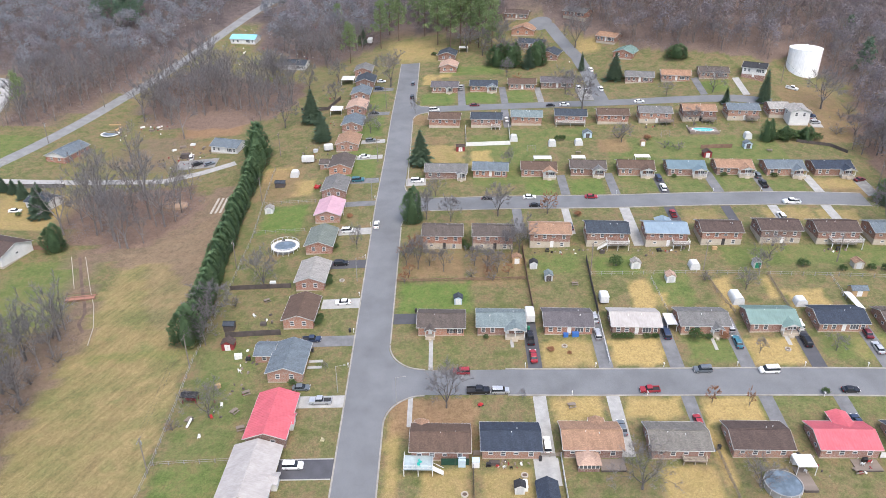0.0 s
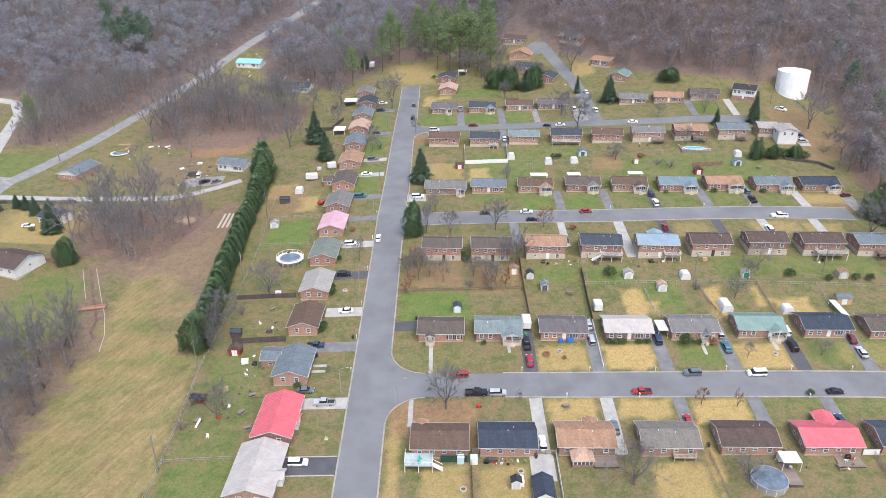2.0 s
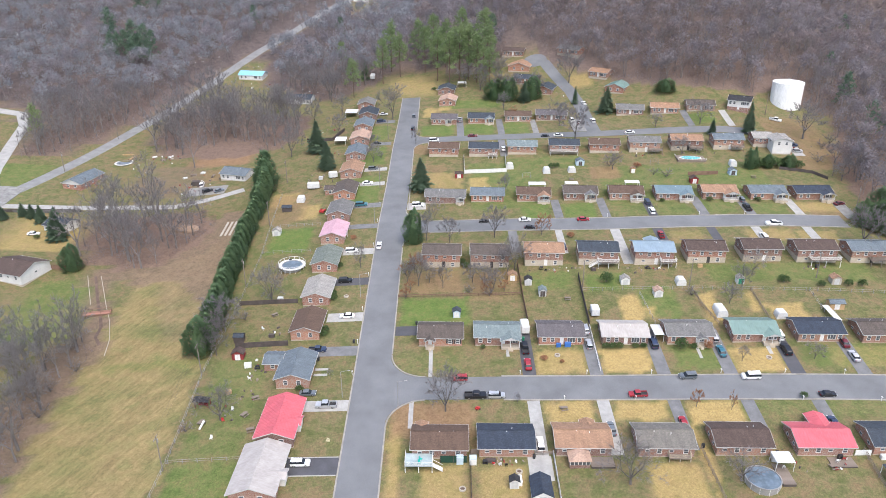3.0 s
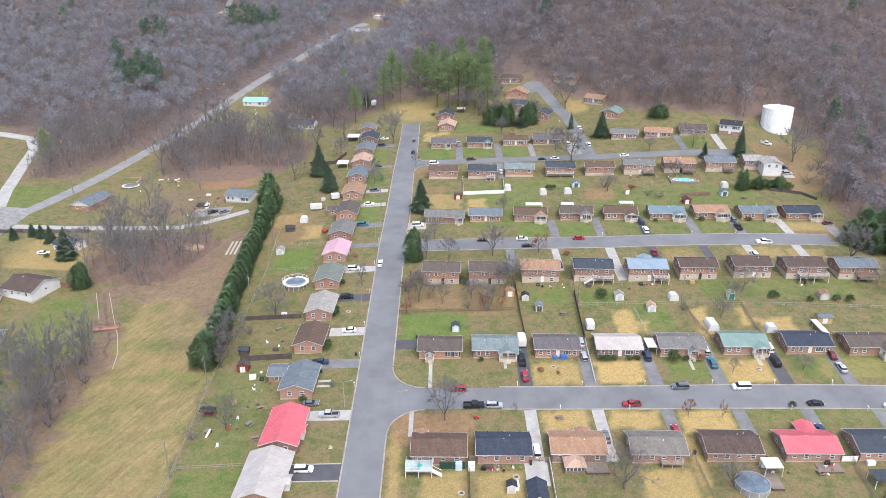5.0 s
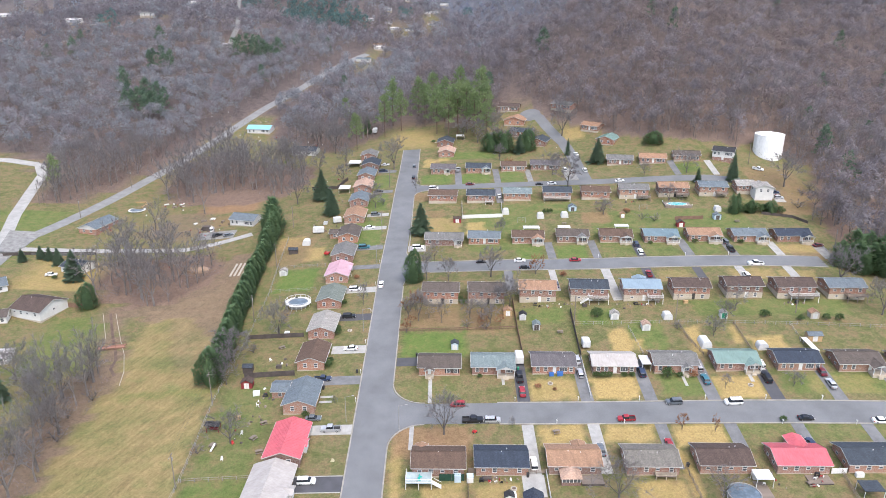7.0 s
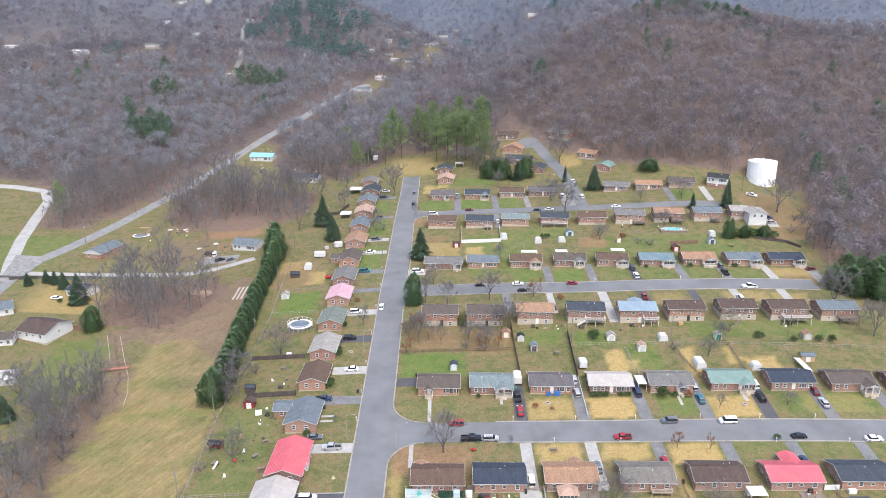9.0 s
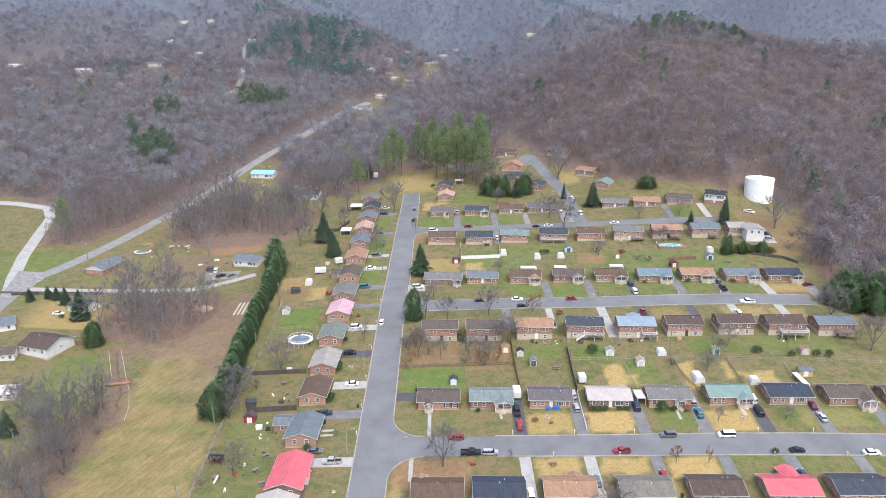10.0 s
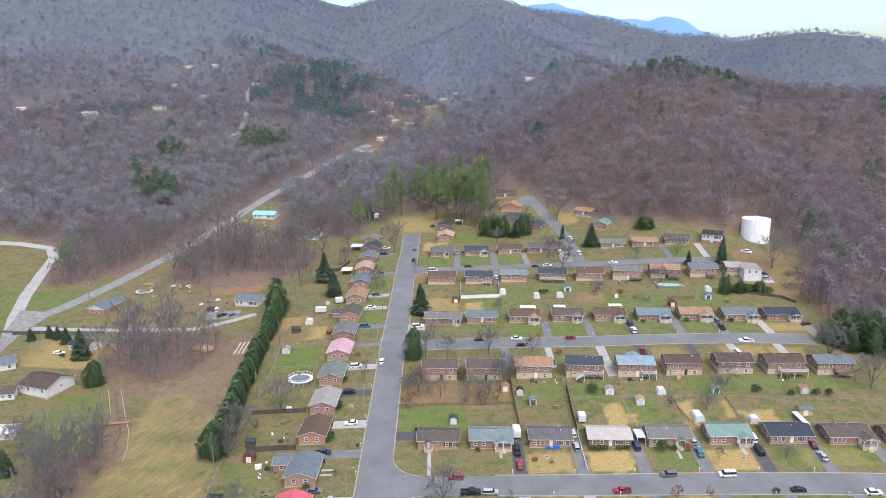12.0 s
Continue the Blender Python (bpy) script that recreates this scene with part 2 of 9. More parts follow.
# outlines in plan: the woods, the mown field, the open grass
WOODS = [
    ([(58, 392), (75, 372), (92, 352), (112, 338), (136, 330), (146, 326), (166, 332), (176, 306), (168, 285), (160, 270), (154, 252), (153, 240), (150, 226), (156, 208), (172, 200), (300, 170), (1900, 250), (1900, 2300), (60, 2300), (20, 640), (44, 440)], 1.0),
    ([(-14, 405), (20, 392), (34, 408), (46, 440), (20, 640), (-60, 640), (-70, 560), (-40, 470), (-22, 430)], 0.8),
    ([(-125, 206), (-98, 202), (-87, 214), (-83, 232), (-90, 243), (-106, 244), (-130, 240)], 0.9),
    ([(-112, 254), (-100, 268), (-104, 290), (-126, 288), (-132, 266)], 0.28),
    ([(-134, 304), (-96, 294), (-76, 300), (-64, 318), (-66, 340), (-96, 352), (-122, 372), (-140, 352)], 0.9),
    ([(-60, 366), (-34, 392), (-24, 430), (-42, 470), (-72, 560), (-72, 640), (-84, 590), (-92, 545), (-104, 490), (-114, 450), (-98, 395)], 0.85),
    ([(-92, 70), (-96, 118), (-97, 132), (-97, 148), (-98, 158), (-104, 168), (-110, 160), (-111, 148), (-112, 136), (-116, 110), (-118, 70)], 0.6),
    ([(-185, 292), (-168, 306), (-150, 344), (-138, 376), (-128, 416), (-122, 446), (-108, 490), (-92, 560), (-80, 620), (-60, 640), (20, 640), (60, 2300), (-1900, 2300), (-1900, 300), (-320, 380), (-232, 358), (-206, 346), (-198, 312)], 0.9),
    ([(172, 205), (178, 150), (300, 120), (300, 170)], 0.5),
]
FIELD = [(-62, 60), (-62, 112), (-64, 150), (-70, 200), (-72, 238), (-80, 212), (-98, 198), (-101, 160), (-97, 125), (-88, 60)]
LITTER_FIELD = [(-112, 200), (-104, 210), (-86, 230), (-82, 240), (-72, 242), (-70, 205), (-67, 178), (-76, 182), (-86, 195), (-100, 192)]
LITTER_EDGE = [(-70, 196), (-64, 152), (-74, 158), (-88, 180), (-92, 196)]
CREEK_SIDE = [(-119, 202), (-111, 202), (-101, 174), (-94, 156), (-97, 150), (-103, 158), (-108, 176), (-116, 196)]
# yards of dry straw-coloured grass: x0 x1 y0 y1 strength
STRAW = [
    (24, 37.2, 139.2, 149, 0.7), (41, 54, 138.6, 148.4, 1.0), (74.2, 87.2, 137.6, 147.2, 0.9), (50.4, 57, 159.5, 172, 0.95), (57, 60.5, 159.5, 166, 0.8),
    (73.6, 78.8, 157, 171.4, 0.9), (86.8, 90, 162, 171.4, 0.85), (91, 101.8, 158, 165.5, 0.85), (24.6, 36, 121.8, 129.6, 0.85), (40.6, 54, 122, 129.2, 0.85),
    (58, 71, 120.5, 128.6, 0.95), (44, 56, 99, 109.5, 0.7), (-5, 5.5, 98, 110, 0.55), (7.5, 19, 98, 109.5, 0.55), (56.6, 59.4, 100, 121, 0.8),
    (10, 18, 243, 256, 0.8), (-10, 8, 246, 262, 0.5), (-3, 4, 337, 343, 0.8), (-9.5, -3, 328, 342, 0.8), (66, 78, 356, 372, 0.6),
    (-53, -45, 228, 240, 0.7), (-66, -56, 240, 252, 0.6), (62, 70, 255, 262, 0.4), (125, 141, 219, 227, 0.6), (-26, -4, 368, 392, 0.5), (-30, 2, 360, 398, 0.3), (100, 116, 199, 207, 0.5), (116, 130, 199, 206, 0.5), (-12.5, -9, 96, 124, 0.6), (-158, -130, 214, 240, 0.6), (75, 86, 199, 207, 0.3), (100, 118, 139, 147, 0.25),
]
SOIL = [(-12, 6, 176, 189, 0.55), (7, 23, 176, 188, 0.5), (58, 70, 250, 262, 0.7), (-14, -4, 281, 292, 0.6), (-12, 8, 118, 130, 0.8), (-9.5, 1.5, 192, 199, 0.5), (8, 24, 172, 184, 0.35), (-102, -90, 272, 284, 0.5), (-112, -84, 287, 311, 0.95), (-30, -8, 400, 420, 0.5), (128, 145, 214, 221, 0.5), (-12, 2, 262, 270, 0.5), (140, 165, 255, 305, 0.5), (-66, -50, 226, 250, 0.4)]
LUSH = [(-90, -62, 147.0, 151.0, 0.4), (-10, 6, 302, 316, 0.8), (9, 24, 302, 316, 0.8), (28, 40, 302, 317, 0.7), (110, 124, 300, 311, 0.7), (28, 38, 219, 231, 0.8), (43, 55, 219, 231, 0.8), (76, 88, 218, 228, 0.5), (92, 104, 218, 228, 0.5), (109, 121, 217, 226, 0.5), (26, 40, 176, 186, 0.6), (43, 56, 174, 184, 0.7), (-36, -24, 272, 292, 0.7), (-36, -24, 300, 320, 0.6), (26, 58, 262, 274, 0.5), (-60, -45, 204, 222, 0.9), (-12, 8, 160, 174, 0.9), (-12, 6, 140, 149, 0.2), (0, 30, 340, 352, 0.7), (60, 125, 228, 262, 0.5), (60, 76, 219, 230, 0.4), (-36, -24, 238, 262, 0.7), (56, 68, 160, 176, 0.6), (80, 130, 176, 186, 0.5), (10, 40, 228, 270, 0.5), (-60, -45, 110, 150, 0.35), (-60, -36, 60, 112, 0.6), (-134, -108, 160, 196, 0.5), (60, 76, 139, 148, 0.6), (92, 128, 139, 148, 0.5), (62, 128, 122, 129, 0.3), (-100, -76, 60, 120, 0.1), (-74, -58, 160, 240, 0.1), (-205, -170, 230, 290, 0.6)]


# mown openings round the houses in the far valley: x y radius
FAR_LAWNS = [(-66, 606, 20), (-60, 684, 18), (-46, 770, 18), (-12, 866, 22), (-4, 1016, 20), (-372, 1056, 10), (-362, 946, 10), (-326, 642, 20), (-268, 656, 16), (-460, 770, 30), (-296, 866, 22), (-300, 905, 14), (-175, 592, 16), (-158, 680, 16), (-12, 826, 16), (134, 1086, 14)]


def spread(lo, hi, fine0, fine1, fine, growth=1.12, most=60.0):
    """Grid lines: even between fine0 and fine1, wider and wider outside."""
    mid = list(np.arange(fine0, fine1 + 0.01, fine))
    up, step = [], fine
    while (mid + up)[-1] < hi:
        step = min(step * growth, most)
        up.append((mid + up)[-1] + step)
    down, step = [], fine
    while (down[-1] if down else mid[0]) > lo:
        step = min(step * growth, most)
        down.append((down[-1] if down else mid[0]) - step)
    return np.array(down[::-1] + mid + up)


def soft_box(x, y, x0, x1, y0, y1, edge=0.8):
    w = wobble(x, y, 3.0, 1.0) * 0.7
    fx = np.clip((np.minimum(x - x0, x1 - x) + w) / edge, 0, 1)
    return fx * np.clip((np.minimum(y - y0, y1 - y) + w) / edge, 0, 1)


def build_ground():
    xs = spread(-3600, 3600, -75, 142, 1.25, most=36.0)
    ys = spread(-1500, 4300, 90, 330, 1.25, most=36.0)
    X, Y = np.meshgrid(xs, ys)
    nx, ny = len(xs), len(ys)
    co = np.stack([X, Y, gz(X, Y)], -1).reshape(-1, 3)
    i = (np.arange(ny - 1)[:, None] * nx + np.arange(nx - 1)[None, :]).ravel()
    tris = np.concatenate([np.stack([i, i + 1, i + nx + 1], 1), np.stack([i, i + nx + 1, i + nx], 1)])
    me = fast_mesh("ground", co, tris, None)
    me.materials.clear()
    me.materials.append(ground_material())
    me.shade_smooth()
    jx, jy = X + 2.5 * wobble(X, Y, 6, 0.4), Y + 2.5 * wobble(Y, X, 6, 2.4)
    layers = {"litter": np.zeros(X.shape), "straw": np.zeros(X.shape), "soil": np.zeros(X.shape), "lush": np.zeros(X.shape), "field": np.zeros(X.shape)}
    for poly, amount in WOODS:
        layers["litter"] = np.maximum(layers["litter"], inside(jx, jy, poly) * min(1, amount + 0.2))
    layers["litter"][(np.hypot(X, Y) > 900)] = 1
    layers["litter"] = np.maximum(layers["litter"], 0.85 * np.clip((jy - 400) / 14, 0, 1) * (jx > -40) * (jx < 90))
    layers["shaded_floor"] = layers["litter"] * np.clip((np.hypot(X, Y) - 300) / 140, 0, 1)
    # share of the haze tint, growing with distance
    layers["hazed_canopy"] = np.clip((np.hypot(X, Y) + 60 * wobble(X, Y, 90, 0.7) - 760) / 420, 0, 1)
    for cx, cy, r in FAR_LAWNS:
        bare = np.clip(np.hypot(jx - cx, (jy - cy) * 0.6) / r * 2 - 1, 0, 1)
        for key in ("litter", "shaded_floor", "hazed_canopy"):
            layers[key] = layers[key] * bare
    layers["litter"] = np.maximum(layers["litter"], 0.75 * inside(jx, jy, CREEK_SIDE))
    layers["field"] = inside(jx, jy, FIELD).astype(float)
    layers["litter"] = np.maximum(layers["litter"], inside(jx, jy, LITTER_FIELD) * 0.7)
    layers["litter"] = np.maximum(layers["litter"], inside(jx, jy, LITTER_EDGE) * 0.25)
    for key, boxes in (("straw", STRAW), ("soil", SOIL), ("lush", LUSH)):
        for x0, x1, y0, y1, k in boxes:
            layers[key] = np.maximum(layers[key], k * soft_box(X, Y, x0, x1, y0, y1))
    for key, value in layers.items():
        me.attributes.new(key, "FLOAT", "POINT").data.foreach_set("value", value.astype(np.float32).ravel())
    ob = new("ground", me)
    return tagged(ob, "winter lawns, dry grass and leaf litter on rising ground", "ground", kind="structure")


def ground_material():
    m, nodes, links, p = material("winter_grass", 0.95)
    big = noise_node(m, 0.09, 5, "World")
    mid = noise_node(m, 0.6, 6, "World", rough=0.7)
    fine = noise_node(m, 5.0, 6, "World", rough=0.75)
    mown = noise_node(m, 0.1, 6, "World", (0.7, 1.0, 1), rough=0.6)
    rows = noise_node(m, 1.0, 4, "World", (0.09, 0.9, 1), turn=62.0)
    patchy = noise_node(m, 0.28, 7, "World", rough=0.76)

    def layer(name):
        a = nodes.new("ShaderNodeAttribute")
        a.attribute_name = name
        return a.outputs["Fac"]

    tuft = noise_node(m, 1.7, 5, "World", rough=0.8)
    grass = ramp(m, mid, ((0.25, (0.09, 0.098, 0.036)), (0.45, (0.13, 0.13, 0.052)), (0.62, (0.182, 0.16, 0.072)), (0.8, (0.215, 0.18, 0.092))))
    grass = mix(m, ramp(m, big, ((0.42, grey(0.0)), (0.62, grey(0.65)))), grass, (0.185, 0.152, 0.078))
    grass = mix(m, ramp(m, patchy, ((0.38, grey(0.85)), (0.5, grey(0.0)))), grass, (0.092, 0.112, 0.034))
    grass = mix(m, ramp(m, patchy, ((0.49, grey(0.0)), (0.62, grey(0.9)))), grass, (0.205, 0.142, 0.078))
    lush = ramp(m, patchy, ((0.3, (0.07, 0.125, 0.026)), (0.52, (0.112, 0.165, 0.038)), (0.68, (0.175, 0.165, 0.06))))
    field = ramp(m, mown, ((0.3, (0.15, 0.158, 0.058)), (0.44, (0.222, 0.19, 0.08)), (0.56, (0.275, 0.208, 0.096)), (0.7, (0.195, 0.19, 0.074))))
    field = mix(m, 0.6, field, ramp(m, rows, ((0.35, grey(0.7)), (0.65, grey(1.2)))), "MULTIPLY")
    field = mix(m, 0.45, field, ramp(m, mid, ((0.3, grey(0.65)), (0.7, grey(1.15)))), "MULTIPLY")
    c = mix(m, layer("field"), grass, field)
    c = mix(m, layer("lush"), c, lush)
    straw = ramp(m, mid, ((0.25, (0.3, 0.215, 0.085)), (0.55, (0.41, 0.295, 0.12)), (0.85, (0.25, 0.21, 0.085))))
    c = mix(m, layer("straw"), c, straw)
    soil = ramp(m, mid, ((0.3, (0.21, 0.125, 0.07)), (0.7, (0.3, 0.185, 0.105))))
    c = mix(m, layer("soil"), c, soil)
    litter = ramp(m, mid, ((0.25, (0.137, 0.092, 0.069)), (0.55, (0.203, 0.138, 0.105)), (0.8, (0.247, 0.175, 0.134))))
    c = mix(m, layer("litter"), c, litter)
    # litter under the woods, darkened: shade between crowns is put into the colour
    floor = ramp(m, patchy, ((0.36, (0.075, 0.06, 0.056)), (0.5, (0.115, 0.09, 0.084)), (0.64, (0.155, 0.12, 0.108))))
    c = mix(m, layer("shaded_floor"), c, floor)
    # far wooded ground in blue-grey: the haze is put into its colour
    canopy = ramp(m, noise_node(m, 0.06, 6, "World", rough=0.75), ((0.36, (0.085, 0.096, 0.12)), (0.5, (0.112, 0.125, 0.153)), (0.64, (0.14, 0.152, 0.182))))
    c = mix(m, layer("hazed_canopy"), c, canopy)
    c = mix(m, 0.7, c, ramp(m, tuft, ((0.3, grey(0.55)), (0.7, grey(1.3)))), "MULTIPLY")
    c = mix(m, 0.8, c, ramp(m, fine, ((0.28, grey(0.5)), (0.68, grey(1.2)))), "MULTIPLY")
    links.new(c, p.inputs["Base Color"])
    bump(m, fine, 0.5, 0.12)
    return m


ground = build_ground()


# ---- roads ----
def road(name, line, width, label, mat=ASPHALT, lift=0.05, kerbs=True):
    ob = solo(name, strip(line, width, lift, mat, name), mat, label, "road", "structure")
    return ob


MAIN = [(-17.9, y) for y in (20, 60, 100, 140, 180, 220)] + [(-17.3, 250), (-17.0, 290), (-16.4, 325), (-16.2, 361)]
FIRST = [(-14, 134.9), (15, 134.6), (54, 133.4), (93, 132.3), (130, 131.4), (180, 131)]
SECOND = [(-14, 217.9), (0, 217.4), (21, 216.7), (58, 214.1), (95, 213), (137, 212.6)]
THIRD = [(-13, 297.0), (4, 297.6), (28, 298.2), (52, 298.5), (76, 297.4), (99, 296.2), (122, 294.2), (136, 290)]
FOURTH = [(68, 299), (67.4, 320), (67.2, 336), (65.5, 354), (60.5, 374), (56.5, 390), (50, 398)]
RURAL = [(-168, 200), (-174, 228), (-176, 256), (-169, 276), (-160, 303), (-151.5, 330), (-142, 357), (-132, 392), (-124, 425), (-117, 455), (-107, 490), (-98, 535), (-88, 580), (-79, 612), (-68, 650)]
LOWER = [(-174, 248), (-145, 249.5), (-124, 250.5), (-105, 249.5), (-92, 254), (-80, 260)]
BRANCH = [(-176, 240), (-184, 258), (-193, 283), (-200, 310), (-205, 332), (-213, 345), (-232, 350), (-260, 352)]
road("road", MAIN, 9.0, "long straight grey asphalt street between the houses")
road("road", FIRST, 8.2, "grey asphalt side street with parked cars", lift=0.056)
road("road", SECOND, 7.8, "grey asphalt side street with parked cars", lift=0.056)
road("road", THIRD, 6.2, "narrow grey asphalt side street", lift=0.056)
road("road", FOURTH, 6.0, "curving asphalt lane up to the hillside houses", lift=0.062)
road("road", RURAL, 6.0, "pale country road along the foot of the wooded hill", COUNTRY_ROAD)
road("road", LOWER, 3.6, "narrow pale lane past the tree belt", PALE_GRAVEL, lift=0.1)
road("road", BRANCH, 5.2, "pale gravel road climbing into the woods", PALE_GRAVEL, lift=0.15)


solo("road_mouth", patch([(-178, 238), (-172, 238), (-171, 266), (-186, 266)], 0.22, 1.5, 0.4), GRAVEL, "pale worn mouth where two country roads meet", "road", "structure")


def turning_circle(cx, cy, r):
    s = Shape()
    rings = [[(cx + q * math.cos(k * math.pi / 12), cy + q * math.sin(k * math.pi / 12)) for k in range(24)] for q in (0.02, r / 2, r)]
    s.v = [(x, y, ground_z(x, y) + 0.11) for ring in rings for x, y in ring]
    for j in range(2):
        for k in range(24):
            n = (k + 1) % 24
            s.f.append((j * 24 + k, j * 24 + 24 + k, j * 24 + 24 + n, j * 24 + n))
    solo("turning_circle", s, ASPHALT, "round asphalt end of the hillside lane", "road", "structure")


turning_circle(51.5, 394.0, 6.5)


def fillet(name, cx, cy, r, a0, label):
    """The rounded corner where two kerbs meet: the corner at cx, cy, the arc's centre r away."""
    s = Shape()
    sx, sy = a0
    arc = [(cx + sx * r - sx * r * math.cos(k * math.pi / 16), cy + sy * r - sy * r * math.sin(k * math.pi / 16)) for k in range(9)]
    ring = arc if sx * sy > 0 else arc[::-1]
    top = [(cx - sx * 0.4, cy - sy * 0.4)] + ring
    s.face(*[(x, y, ground_z(x, y) + 0.064) for x, y in top])
    ob = solo(name, s, ASPHALT, label, "road", "structure")
    return ob


for cy, sgn in ((138.9, 1), (130.7, -1), (221.6, 1), (213.8, -1), (300.2, 1), (294.0, -1)):
    fillet("road_corner", -13.5 if cy < 280 else -12.3, cy, 9.0 if cy < 280 else 6.0, (1, sgn), "rounded asphalt corner of the street junction")


def kerb(line, label="low worn concrete kerb along the street"):
    solo("kerb", strip(line, 0.35, 0.15, KERB, "kerb", 0.3, 4.0), KERB, label, "kerb", "structure")


kerb([(-22.55, 20), (-22.55, 220), (-21.9, 250), (-21.6, 290), (-21.0, 325), (-20.9, 361)])
kerb([(-13.25, 20), (-13.25, 121.5)])
for y0, y1, xo in ((148.5, 203.8, -13.25), (231, 287.0, -12.4), (307, 361, -11.7)):
    kerb([(xo if y0 < 200 else xo, y0), (xo, y1)])
for line, w in ((FIRST, 8.2), (SECOND, 7.8)):
    for side in (1, -1):
        kerb([(x if x > 0 else -4.2, y + side * (w / 2 + 0.2)) for x, y in line[1:]])
for cx, cy, r, sgn in ((-13.25, 139.1, 9.0, 1), (-13.25, 130.5, 9.0, -1), (-13.25, 221.8, 9.0, 1), (-13.25, 213.6, 9.0, -1), (-12.2, 300.4, 6.0, 1), (-12.2, 293.8, 6.0, -1)):
    kerb([(cx + r - r * math.cos(k * math.pi / 20), cy + sgn * (r - r * math.sin(k * math.pi / 20))) for k in range(11)])


# ---- house materials ----
def brick_material(name, a, b):
    m, nodes, links, p = material(name, 0.9)
    co = nodes.new("ShaderNodeTexCoord")
    sep = nodes.new("ShaderNodeSeparateXYZ")
    links.new(co.outputs["Object"], sep.inputs[0])
    add = nodes.new("ShaderNodeMath")
    links.new(sep.outputs[0], add.inputs[0])
    links.new(sep.outputs[1], add.inputs[1])
    com = nodes.new("ShaderNodeCombineXYZ")
    links.new(add.outputs[0], com.inputs[0])
    links.new(sep.outputs[2], com.inputs[1])
    t = nodes.new("ShaderNodeTexBrick")
    t.inputs["Color1"].default_value, t.inputs["Color2"].default_value, t.inputs["Mortar"].default_value = (*a, 1), (*b, 1), (0.42, 0.37, 0.33, 1)
    t.inputs["Scale"].default_value, t.inputs["Mortar Size"].default_value = 1.0, 0.012
    t.inputs["Brick Width"].default_value, t.inputs["Row Height"].default_value = 0.21, 0.075
    links.new(com.outputs[0], t.inputs["Vector"])
    info = nodes.new("ShaderNodeObjectInfo")
    c = mix(m, 1.0, t.outputs["Color"], ramp(m, info.outputs["Random"], ((0.0, (0.75, 0.72, 0.7)), (0.5, (1.0, 1.0, 1.0)), (1.0, (1.1, 0.95, 0.85)))), "MULTIPLY")
    c = mix(m, 0.5, c, ramp(m, noise_node(m, 0.8, 5), ((0.3, grey(0.6)), (0.7, grey(1.0)))), "MULTIPLY")
    links.new(c, p.inputs["Base Color"])
    bump(m, t.outputs["Fac"], 0.3, -0.01)
    return m


def shingle_material(name, colour, streak=0.35):
    m, nodes, links, p = material(name, 0.92)
    co = nodes.new("ShaderNodeTexCoord")
    t = nodes.new("ShaderNodeTexBrick")
    dark, light = tuple(c * 0.78 for c in colour), tuple(min(0.9, c * 1.15) for c in colour)
    t.inputs["Color1"].default_value, t.inputs["Color2"].default_value, t.inputs["Mortar"].default_value = (*dark, 1), (*light, 1), (*[c * 0.55 for c in colour], 1)
    t.inputs["Scale"].default_value, t.inputs["Mortar Size"].default_value = 1.0, 0.015
    t.inputs["Brick Width"].default_value, t.inputs["Row Height"].default_value = 0.32, 0.15
    links.new(co.outputs["Object"], t.inputs["Vector"])
    run = noise_node(m, 0.7, 5, "Object", (1.6, 0.22, 0.3))
    blotch = noise_node(m, 0.35, 4)
    c = mix(m, streak, t.outputs["Color"], ramp(m, run, ((0.35, grey(0.45)), (0.6, grey(1.0)))), "MULTIPLY")
    c = mix(m, 0.35, c, ramp(m, blotch, ((0.35, grey(0.6)), (0.65, grey(1.1)))), "MULTIPLY")
    links.new(c, p.inputs["Base Color"])
    bump(m, t.outputs["Fac"], 0.4, -0.02)
    return m


def sheet_roof(name, colour, rough=0.45):
    return weathered(name, colour, rough, 0.0, vary=0.12, grain=3, blotch=0.3, stretch=(1, 0.25, 1), relief=0.05)


